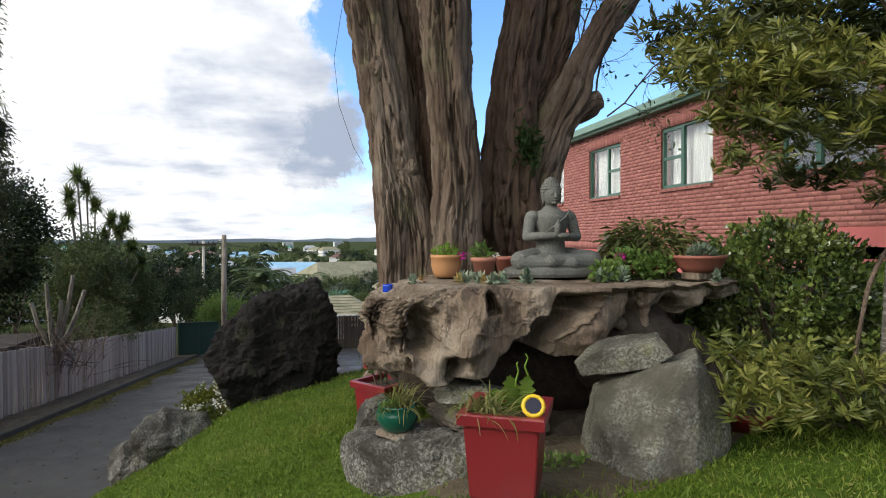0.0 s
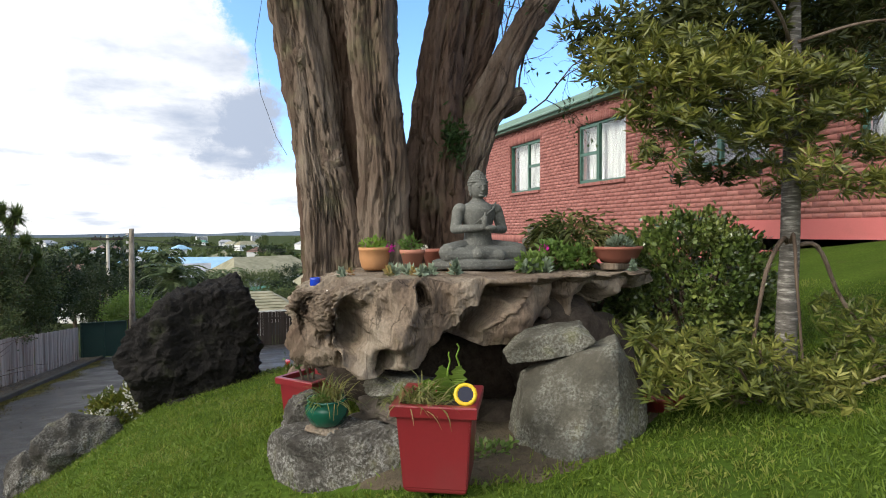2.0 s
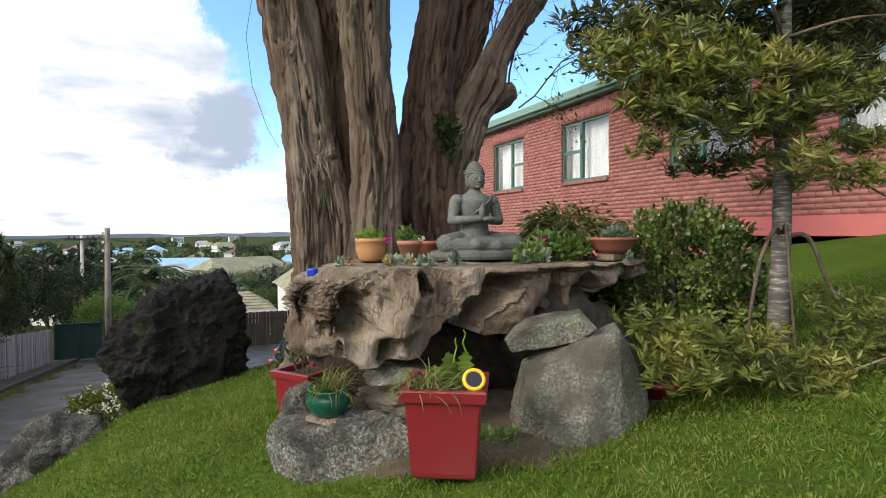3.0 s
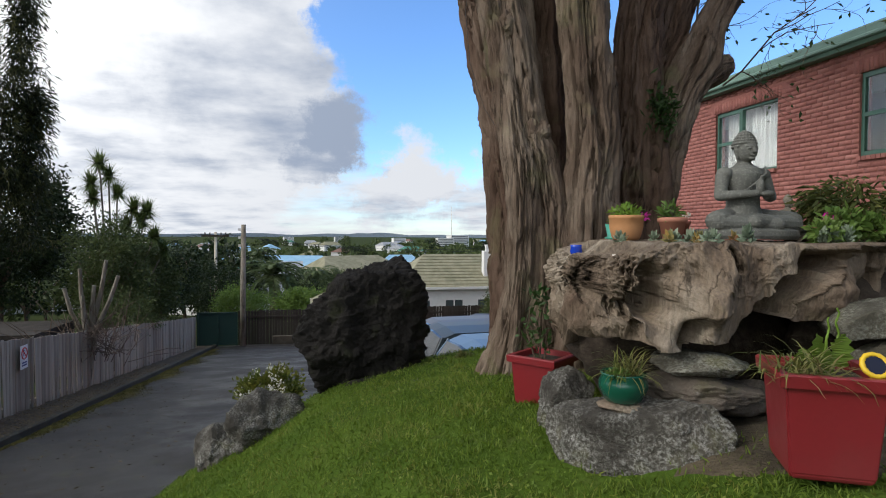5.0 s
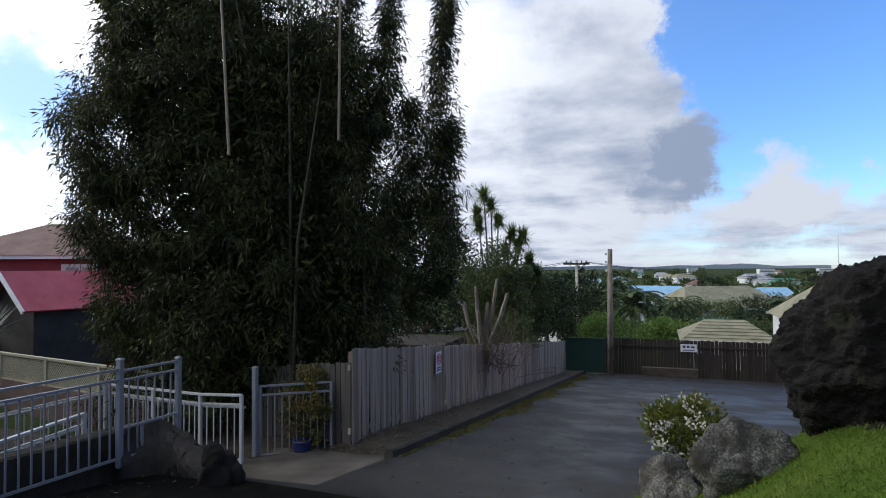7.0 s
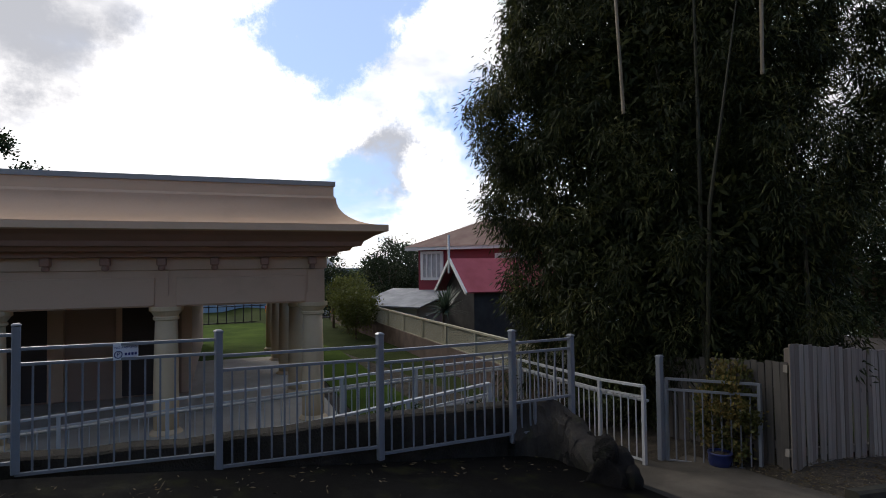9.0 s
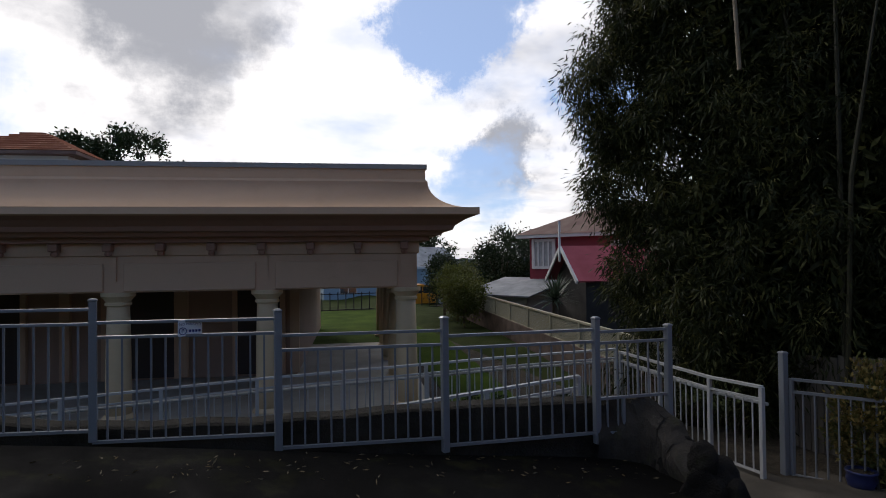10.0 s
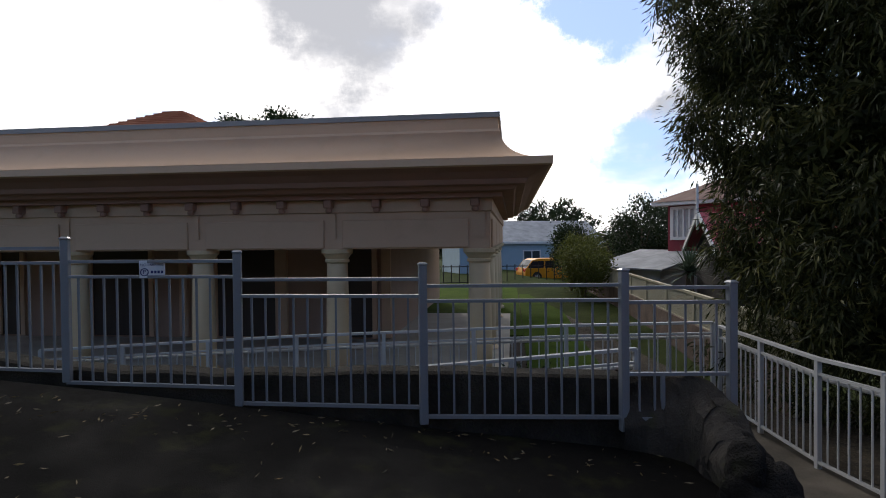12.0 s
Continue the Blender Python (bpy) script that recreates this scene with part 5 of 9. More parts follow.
stone("rock", (0.23, 0.17, 0.055), 33, (0.75, 2.86, 0.725), M_ROCKG, "flat grey slab in the stone stack", -31, 5, 0.14, 0.05, 7, block)
stone("rock", (0.27, 0.20, 0.075), 34, (0.74, 2.88, 0.60), M_ROCKB, "flat brown slab in the stone stack", -42, 5, 0.14, 0.05, 7, block)
stone("rock", (0.22, 0.2, 0.10), 35, (0.62, 2.98, 0.46), M_ROCKB, "brown stone under the stack", 4, 4)
stone("rock", (0.18, 0.16, 0.09), 36, (1.00, 2.92, 0.52), M_ROCKB, "brown stone under the stack", 4, 4)
solo("rock", facet_rock(0.34, (((-0.48, -0.86, -0.16), 0.14), ((0.15, -0.10, -0.98), 0.07), ((-0.75, 0.40, -0.52), 0.22), ((-0.43, -0.90, 0.11), 0.14), ((0.51, -0.35, -0.79), 0.13), ((-0.49, 0.20, 0.85), 0.10), ((-0.63, 0.48, 0.61), 0.15), ((0.33, -0.30, 0.90), 0.14), ((0.94, -0.34, 0.04), 0.21), ((-0.14, 0.03, 0.99), 0.06), ((0.35, 0.80, 0.48), 0.17)), 37, 6, 0.012, 0.010, 0.008, 0.04), M_ROCKG, "flat slab wedged under the stump", "rock", smooth=True, at=Matrix.Translation((1.433, 2.500, 0.976)))
solo("rock", facet_rock(0.63, (((-0.63, -0.09, 0.77), 0.33), ((-0.26, 0.25, 0.93), 0.40), ((0.16, 0.94, 0.29), 0.32), ((-0.94, 0.32, 0.15), 0.32), ((0.75, -0.51, 0.42), 0.36), ((0.46, -0.88, 0.16), 0.25), ((-0.14, -0.94, 0.32), 0.27), ((-0.68, -0.48, 0.56), 0.28), ((0.86, -0.37, 0.34), 0.37), ((0.37, 0.90, 0.23), 0.35), ((0.86, -0.51, -0.07), 0.31), ((0.90, -0.25, -0.36), 0.36), ((-0.15, -0.99, -0.00), 0.32), ((0.35, -0.94, -0.00), 0.29), ((-1.00, -0.05, 0.08), 0.30), ((-0.94, 0.15, -0.31), 0.35), ((0.02, 0.07, -1.00), 0.35), ((0.23, -0.06, -0.97), 0.37)), 47, 7, 0.010, 0.008, 0.014, 0.03), M_ROCKG, "big angular grey-green rock propping the stump", "rock", smooth=True, at=Matrix.Translation((1.497, 2.279, 0.524)))
stone("rock", (0.30, 0.26, 0.20), 42, (1.36, 3.02, 0.36), M_SOIL, "earth-covered rock in the hollow below the stump", 10, 4)
stone("rock", (0.36, 0.24, 0.40), 46, (-7.66, 7.36, -1.70), M_ROCKD, "dark stone under the wall end", 20, 4)
stone("rock", (0.15, 0.13, 0.16), 43, (-7.05, 7.10, -1.28), M_ROCKD, "dark stone at the wall end", 10, 4)
stone("rock", (0.12, 0.12, 0.16), 44, (-6.86, 7.22, -1.52), M_ROCKD, "small dark stone at the wall end", 40, 3)
stone("rock", (0.27, 0.25, 0.44), 45, (-7.05, 7.14, -1.66), M_ROCKD, "dark stone at the wall end", 70, 4)

# ---- old stump ----
STUMP_LOW = ([0.10, 0.22, 0.33, 0.45, 0.59, 0.72, 0.86, 0.93, 1.00, 1.06, 1.18, 1.36, 1.45, 1.60, 1.82, 2.05, 2.30, 2.60], [0.84, 0.87, 0.83, 0.82, 0.80, 0.82, 0.86, 0.96, 1.02, 0.97, 0.92, 0.90, 0.97, 1.07, 1.03, 1.07, 1.14, 1.20])
HOLES = ((0.45, 1.05, 0.070, 0.11, 0.36), (0.63, 0.89, 0.055, 0.06, 0.34), (0.80, 1.20, 0.038, 0.075, 0.20), (0.26, 1.10, 0.02, 0.10, 0.12), (0.36, 0.98, 0.05, 0.03, 0.10), (1.70, 1.16, 0.05, 0.14, 0.20), (1.95, 1.12, 0.11, 0.07, 0.30), (2.25, 1.15, 0.13, 0.06, 0.28))


def stump_hollow(x, z):
    """How far the front of the stump is eaten back: rot holes, a slanting cleft, folds between the old roots."""
    q3 = np.stack([x, z, 0 * x], -1)
    wx = x + 0.05 * fb(q3, 6.0, 3, 1.0)
    wz = z + 0.05 * fb(q3, 6.0, 3, 6.0)
    d = 0.0
    for hx, hz, rx, rz, dep in HOLES:
        q = ((wx - hx) / rx) ** 2 + ((wz - hz) / rz) ** 2
        d = d + dep / (1 + q ** 3)
    # the cleft between the near buttress and the lobe behind it
    e1, e2 = wx - (0.93 + 0.95 * (wz - 1.0)), wx - (1.07 + 1.15 * (wz - 0.93))
    d = d + 0.36 * sm(0.0, 0.035, e1) * (1 - sm(-0.06, 0.03, e2)) * sm(1.285, 1.22, z)
    d = d + 0.10 * sm(0.0, 0.03, e2)
    # buttress, ear and lobe stand proud
    d = d - 0.08 * np.exp(-(((wx - 0.70 - 0.5 * (wz - 1.1)) / 0.10) ** 2)) - 0.06 * np.exp(-(((wx - 0.62) / 0.10) ** 2 + ((wz - 1.0) / 0.09) ** 2))
    d = d - 0.13 * np.exp(-(((wx - 1.36) / 0.17) ** 2 + ((wz - 1.07) / 0.13) ** 2)) - 0.05 * np.exp(-(((wx - 0.33) / 0.10) ** 2 + ((wz - 0.93) / 0.08) ** 2))
    return d


def make_stump():
    """A cut root plate: flat sawn top, folded flanks, hollows, and a ragged lower edge with a cave on one side."""
    a = np.concatenate([np.linspace(math.pi - 0.3, 2 * math.pi + 0.3, 760, endpoint=False), np.linspace(0.3, math.pi - 0.3, 140, endpoint=False)])
    N, K = len(a), 100
    cx, cy, top = 1.42, 3.30, 1.29
    v = np.linspace(0, 1, K)[:, None]
    ca, sa = (np.cos(a)[None, :] + 0 * v), (np.sin(a)[None, :] + 0 * v)
    ex, ey = 1.13 * np.sign(ca) * np.abs(ca) ** 0.72, 0.60 * np.sign(sa) * np.abs(sa) ** 0.78
    px = (ex + 1.13) / 2.26
    flat3 = lambda k: np.stack([ca * k, sa * k, 0 * ca], -1)
    low = np.interp(cx + ex, *STUMP_LOW) + 0.03 * fb(flat3(5), 1.0, 3, 2.0)
    low = np.where(sa > 0.3, low * 0.6 + 0.2, low)
    tp = top - 0.07 * np.maximum(0, 1 - px / 0.13) + 0.014 * fb(flat3(9), 1.0, 3, 3.0)
    z = tp + (low - tp) * v
    f = 1 + 0.05 * np.sin(math.pi * v) - np.where(px > 0.5, 0.14, 0.03) * v ** 3
    q = lambda k, kz: np.stack([ca * k, sa * k, z * kz], -1)
    warp = fb(q(3, 2.5), 1.0, 3, 12.0)[..., None] * np.array((0.9, 0.9, 0))
    f = f + 0.10 * fb(q(2.2, 1.6), 1.9, 3, 3.0)
    # swollen folds with sharp creases, then grain that runs down and swirls round the knots
    f = f + 0.085 * (0.30 - np.abs(gn(q(6, 2.2) + warp))) + 0.022 * (0.3 - np.abs(gn(q(14, 4) + 2 * warp)))
    f = f + 0.010 * fb(q(40, 3.2) + 5 * warp, 1.0, 3, 5.0, True) + 0.003 * fb(q(120, 6) + 10 * warp, 1.0, 2, 9.0, True) + 0.007 * fb(q(9, 6), 1.4, 3, 8.0)
    # torn slanting fibres at the broken corner
    torn = sm(0.20, 0.10, px) * sm(1.0, 1.12, z)
    f = f - 0.01 * torn + 0.04 * torn * fb(np.stack([30 * (z + 0.9 * ex), 30 * sa, 4 * (ex - z)], -1), 1.0, 2, 4.0, True)
    x, y = cx + ex * f, cy + ey * f - 0.03 * v
    y = y + np.where(sa < 0.15, stump_hollow(x, z) * np.clip((0.15 - sa) * 2.5, 0, 1) * np.clip(v * 7, 0, 1), 0)
    lip = 0.985 + 0.015 * np.clip(v * 10, 0, 1)
    rows = [np.stack([cx + (x - cx) * lip, cy + (y - cy) * lip, z + 0.010 * fb(q(3, 3), 2.0, 2)], -1)]
    edge = rows[0][0]
    inner = []
    for s in (0.2, 0.34, 0.48, 0.62, 0.74, 0.84, 0.92, 0.97):
        r = np.stack([cx + (edge[:, 0] - cx) * s, cy + (edge[:, 1] - cy) * s, edge[:, 2] if s > 0.9 else np.full(N, top)], -1)
        r[:, 2] += 0.018 * fb(np.stack([r[:, 0], r[:, 1] * 6.5, 0 * r[:, 0]], -1), 2.2, 3, 2.0) + 0.006
        inner.append(r)
    foot = rows[0][-1]
    under = []
    for s, dz in ((0.90, 0.02), (0.78, 0.08), (0.6, 0.12), (0.35, 0.14)):
        under.append(np.stack([cx + (foot[:, 0] - cx) * s, cy + (foot[:, 1] - cy) * s + 0.06, foot[:, 2] + dz], -1))
    V = np.concatenate([np.stack(inner), rows[0], np.stack(under)])
    M = len(V)
    centre = np.array([V[0].mean(0), V[-1].mean(0)])
    i, j = np.meshgrid(np.arange(M - 1), np.arange(N), indexing="ij")
    k = (j + 1) % N
    F = np.stack([i * N + j, (i + 1) * N + j, (i + 1) * N + k, i * N + k], -1).reshape(-1, 4)
    j = np.arange(N)
    k = (j + 1) % N
    F = np.concatenate([F[:, [0, 1, 2]], F[:, [0, 2, 3]], np.stack([np.full(N, M * N), j, k], -1), np.stack([np.full(N, M * N + 1), (M - 1) * N + k, (M - 1) * N + j], -1)])
    return mesh_from("stump_body", np.concatenate([V.reshape(-1, 3), centre]), F, True)


stump = thing("tree_stump", "old weathered root stump used as a plant table on rocks", "stump")
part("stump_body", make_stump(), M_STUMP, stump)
bm = rock((0.95, 0.36, 0.46), 51, 4, 0.2)
solo("earth_mound", bm, M_SOIL, "dark earth and roots below the stump", "earth", smooth=True, at=pose(1.45, 3.62, 0.62))

# added mass whose dark colour stands for the deep shade under the overhang
solo("earth_mound", rock((0.50, 0.38, 0.42), 52, 4, 0.2), M_SOIL, "added soil-dark mass in place of the overhang's shade", "earth", smooth=True, at=pose(1.98, 3.02, 0.72))

# ---- great tree ----
tree = thing("great_tree", "massive multi-stemmed tree with grey-brown fluted bark", "tree", loc=(1.3, 5.1, 0.0))
T0 = Vector((1.3, 5.1, 0.0))


def limb(pts, name="trunk", seg=150, flutes=7, amp=0.13, seed=0.0, sub=40, bark=M_BARK):
    """A fluted stem along (x, y, z, r) points."""
    P = np.array(pts, float)
    t = np.arange(len(P))
    ts = np.linspace(0, len(P) - 1, (len(P) - 1) * sub + 1)
    # smooth interpolation of centre and radius
    def cr(c):
        out = []
        for s in ts:
            i = min(int(s), len(P) - 2)
            f = s - i
            p0, p1, p2, p3 = (P[max(i - 1, 0), c], P[i, c], P[i + 1, c], P[min(i + 2, len(P) - 1), c])
            out.append(0.5 * (2 * p1 + (p2 - p0) * f + (2 * p0 - 5 * p1 + 4 * p2 - p3) * f * f + (3 * p1 - p0 - 3 * p2 + p3) * f ** 3))
        return out
    X, Y, Z, R = (np.array(cr(c)) for c in range(4))
    C = np.stack([X, Y, Z], 1) - np.array(T0)
    D = np.gradient(C, axis=0)
    run = np.concatenate([[0], np.cumsum(np.linalg.norm(np.diff(C, axis=0), axis=1))])
    # rings lie close together where the stem is near the eye, wide apart high in the crown
    steps, at = [0.0], 0.0
    while at < run[-1]:
        at += 0.028 if np.interp(at, run, Z) < 4.3 else 0.14
        steps.append(min(at, run[-1]))
    C, D = (np.stack([np.interp(steps, run, A[:, c]) for c in range(3)], 1) for A in (C, D))
    R, run = np.interp(steps, run, R), np.array(steps)
    D /= np.linalg.norm(D, axis=1, keepdims=True)
    A = np.array((1.0, 0, 0)) - D * D[:, :1]
    A /= np.linalg.norm(A, axis=1, keepdims=True)
    B = np.cross(D, A)
    w = np.linspace(0, 2 * math.pi, seg, endpoint=False)[None, :]
    z = run[:, None] + 0 * w
    ca, sa, rr = np.cos(w) + 0 * z, np.sin(w) + 0 * z, R[:, None]
    at3 = lambda k, v: np.stack([k * ca, k * sa, v * z], -1)
    arc = lambda k, v: np.stack([k * rr * ca, k * rr * sa, v * z], -1)
    lobe = np.abs(np.sin(0.5 * flutes * (w + 0.10 * z) + seed + 1.3 * fb(at3(0.9, 0.35), 1.0, 3, seed + 4))) ** 0.55
    g = 0.86 + 2.0 * amp * (lobe - 0.25) + 0.14 * fb(at3(1, 0.45), 1.4, 3, seed) + 0.05 * fb(at3(3, 1.2), 2.0, 2, seed + 3)
    warp = 0.10 * fb(at3(2, 0.9), 1.5, 3, seed + 5)[..., None] * np.array((1, 1, 0))
    # long seams between the strands of the stem, then plates, then fibres
    seam = np.abs(fb(at3(2.4, 0.45) + 5 * warp, 1.0, 3, seed))
    g -= 0.38 * (np.maximum(0, 0.13 - seam) / 0.13) ** 1.5
    rid = np.abs(fb(at3(4.5, 1.0) + 8 * warp, 1.0, 3, seed + 1))
    g -= 0.07 * np.maximum(0, 0.12 - rid) / 0.12
    depth = 0.005 * fb(arc(24, 4.0) + 6 * warp, 1.0, 4, seed + 2, True) * (0.4 + 0.6 * sm(-0.2, 0.35, fb(at3(1.5, 1.0), 1.3, 2, seed + 7)))
    depth += 0.020 * fb(arc(6, 4), 1.0, 4, seed + 8) + 0.003 * fb(arc(55, 16), 1.0, 3, seed + 9)
    rad = rr * g + depth
    V = C[:, None, :] + A[:, None, :] * (ca * rad)[..., None] + B[:, None, :] * (sa * rad)[..., None]
    n = len(C)
    i, j = np.meshgrid(np.arange(n - 1), np.arange(seg), indexing="ij")
    k = (j + 1) % seg
    F = np.stack([i * seg + j, i * seg + k, (i + 1) * seg + k, (i + 1) * seg + j], -1).reshape(-1, 4)
    return part(name, mesh_from(name, V.reshape(-1, 3), F, True), bark, tree)


limb([(0.80, 5.15, -0.3, 0.42), (0.84, 5.08, 0.25, 0.26), (0.86, 5.0, 1.2, 0.19), (0.79, 5.0, 1.8, 0.195), (0.70, 5.08, 2.15, 0.215), (0.60, 5.15, 2.8, 0.225), (0.48, 5.18, 3.5, 0.23), (0.28, 5.15, 5.0, 0.24), (0.05, 4.9, 7.0, 0.2)], seed=1.0, flutes=5)
limb([(0.58, 5.2, 0.0, 0.30), (0.63, 5.05, 0.7, 0.17), (0.64, 4.99, 1.3, 0.14), (0.62, 4.97, 1.8, 0.15), (0.585, 5.02, 2.15, 0.145), (0.50, 5.1, 2.9, 0.14), (0.42, 5.15, 3.6, 0.13)], seed=2.4, flutes=4)
limb([(1.10, 5.0, -0.3, 0.48), (1.12, 4.9, 0.6, 0.28), (1.14, 4.8, 1.3, 0.22), (1.15, 4.78, 2.08, 0.205), (1.07, 4.78, 2.9, 0.20), (1.04, 4.78, 3.55, 0.22), (1.02, 4.7, 5.0, 0.2), (1.2, 4.4, 7.0, 0.14)], seed=3.3, flutes=5)
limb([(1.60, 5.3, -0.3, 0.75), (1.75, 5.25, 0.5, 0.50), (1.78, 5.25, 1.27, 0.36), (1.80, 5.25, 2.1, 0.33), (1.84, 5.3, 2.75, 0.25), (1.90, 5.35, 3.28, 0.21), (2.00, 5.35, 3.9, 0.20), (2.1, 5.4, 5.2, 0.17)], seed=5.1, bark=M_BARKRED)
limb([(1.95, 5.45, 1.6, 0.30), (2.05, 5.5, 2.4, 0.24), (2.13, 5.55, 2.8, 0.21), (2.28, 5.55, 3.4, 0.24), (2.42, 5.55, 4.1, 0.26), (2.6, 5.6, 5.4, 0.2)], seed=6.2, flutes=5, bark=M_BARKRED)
limb([(1.85, 5.2, 1.0, 0.26), (2.06, 5.2, 2.0, 0.21), (2.24, 5.2, 2.57, 0.19), (2.42, 5.2, 2.92, 0.215), (2.56, 5.2, 3.28, 0.16), (2.78, 5.2, 3.68, 0.15), (3.05, 5.2, 4.05, 0.145), (3.6, 5.2, 5.0, 0.12)], seed=7.7, flutes=4, amp=0.07)
limb([(2.45, 5.15, 2.75, 0.10), (2.60, 5.12, 2.88, 0.11), (2.70, 5.1, 2.93, 0.085)], seed=8.8, flutes=3, amp=0.05, name="limb_stub")
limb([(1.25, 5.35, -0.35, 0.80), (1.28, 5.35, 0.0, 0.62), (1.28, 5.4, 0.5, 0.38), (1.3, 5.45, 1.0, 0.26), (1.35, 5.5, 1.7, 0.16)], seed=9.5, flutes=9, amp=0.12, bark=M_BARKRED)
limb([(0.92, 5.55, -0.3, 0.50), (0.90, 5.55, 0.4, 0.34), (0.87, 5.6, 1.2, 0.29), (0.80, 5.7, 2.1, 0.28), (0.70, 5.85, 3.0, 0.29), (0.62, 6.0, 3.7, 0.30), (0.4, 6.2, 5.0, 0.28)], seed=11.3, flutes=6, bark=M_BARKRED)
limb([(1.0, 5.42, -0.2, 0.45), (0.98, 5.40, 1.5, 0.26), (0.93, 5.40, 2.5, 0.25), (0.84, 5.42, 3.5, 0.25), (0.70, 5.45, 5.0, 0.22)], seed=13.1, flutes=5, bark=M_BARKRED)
# knots on the near stems
for kx, ky, kz, kr, s in ((0.73, 4.88, 2.16, 0.095, 61), (0.50, 4.97, 3.06, 0.085, 62)):
    bm = rock((kr, kr * 0.5, kr * 1.3), s, 5, 0.35, 0, 0.16)
    part("burl", bm, M_BARK, tree, smooth=True, at=Vector((kx, ky, kz)) - T0)
# the unseen crown high over the lawn, added to shade the upper trunk
g = np.random.default_rng(19)
cp, cc = clumped(g, 15000, 150, (4.2, 3.8, 2.0), 0.45, 0.4)
part("crown", leaves("crown", cp + (0.3, 0.6, 9.0), cc * (0.25, 0.25, 0.4) + g.normal(size=cp.shape) * 0.7, 0.26, 0.11, g), foliage("canopy_leaves", [(0.025, 0.045, 0.014), (0.04, 0.07, 0.02), (0.055, 0.085, 0.025)], 0.5, 0.25), tree)
# bare twigs and a few leaves beyond the elbow
rng = np.random.default_rng(8)
bm = bmesh.new()
tips = []


def twig(p, d, r, depth):
    n = 5
    pts = [p]
    for _ in range(n):
        d = (d + Vector(rng.normal(size=3)) * 0.22 + Vector((0, 0, 0.03))).normalized()
        pts.append(pts[-1] + d * r * 22)
    tube(bm, pts, [r * (1 - 0.5 * i / n) for i in range(n + 1)], 5)
    tips.append(pts[-1])
    if depth:
        for i in (1, 2, 3, 4):
            twig(pts[i], (d + Vector(rng.normal(size=3)) * 0.8).normalized(), r * 0.58, depth - 1)


twig(Vector((2.9, 5.6, 3.0)) - T0, Vector((0.35, 0.1, 0.9)), 0.012, 3)
twig(Vector((3.1, 5.7, 2.9)) - T0, Vector((0.6, 0.0, 0.7)), 0.011, 3)
twig(Vector((2.7, 5.6, 3.4)) - T0, Vector((0.2, 0.0, 0.9)), 0.012, 3)
part("twig_spray", bm, M_BARK, tree)
M_LEAFD = foliage("dark_green_leaves", [(0.020, 0.045, 0.012), (0.035, 0.070, 0.018), (0.05, 0.09, 0.022)], 0.45, 0.25)
tp = np.array([list(t) for t in tips])
idx = rng.integers(0, len(tp), 260)
part("leaf_spray", leaves("leaf_spray", tp[idx] + rng.normal(size=(260, 3)) * 0.05 - (0, 0, 0.25) * rng.uniform(0, 1, (260, 1)), rng.normal(size=(260, 3)), 0.07, 0.03, rng), M_LEAFD, tree)["kind"] = "stuff"
bm = bmesh.new()
tube(bm, [Vector(p) - T0 for p in ((0.1, 4.9, 6.8), (-0.7, 4.95, 5.6), (-1.2, 5.0, 4.5), (-1.40, 5.0, 3.85))], [0.03, 0.02, 0.010, 0.004], 6)
part("branch", bm, M_BARK, tree)
part("leaf_spray", leaves("leaf_spray", np.array([-1.36, 5.0, 3.90]) - np.array(T0) + rng.normal(size=(90, 3)) * (0.10, 0.06, 0.06), rng.normal(size=(90, 3)) * (1, 0.6, 0.6) + (0, 0, -0.5), 0.09, 0.035, rng), M_LEAFD, tree)["kind"] = "stuff"
# epiphyte tuft in the fork
part("epiphyte", leaves("epiphyte", np.array([1.86, 4.90, 2.42]) - np.array(T0) + rng.normal(size=(300, 3)) * (0.06, 0.05, 0.10), rng.normal(size=(300, 3)) + (0, -0.6, 0), 0.08, 0.025, rng), M_LEAFD, tree)["kind"] = "stuff"
# thin wire hanging beside the left stem
bm = bmesh.new()
tube(bm, [(0.18, 4.9, 3.6), (0.10, 4.9, 3.1), (0.14, 4.9, 2.7), (0.26, 4.9, 2.35), (0.34, 4.85, 2.2)], 0.0022, 5)
solo("hanging_wire", bm, M_WIRE, "thin dark wire hanging by the trunk", "wire")

# ---- seated statue ----
def blob(bm, c, r, rot=(0, 0, 0), seg=20):
    m = pose(*c, *rot) @ Matrix.Diagonal((*r, 1))
    bmesh.ops.create_uvsphere(bm, u_segments=seg, v_segments=seg // 2, radius=1.0, matrix=m)


def capsule(bm, a, b, r0, r1, seg=14):
    tube(bm, [Vector(a).lerp(Vector(b), f) for f in (0, 0.33, 0.66, 1)], [r0, r0 * 0.7 + r1 * 0.3, r0 * 0.3 + r1 * 0.7, r1], seg)
    blob(bm, a, (r0, r0, r0), seg=12)
    blob(bm, b, (r1, r1, r1), seg=12)


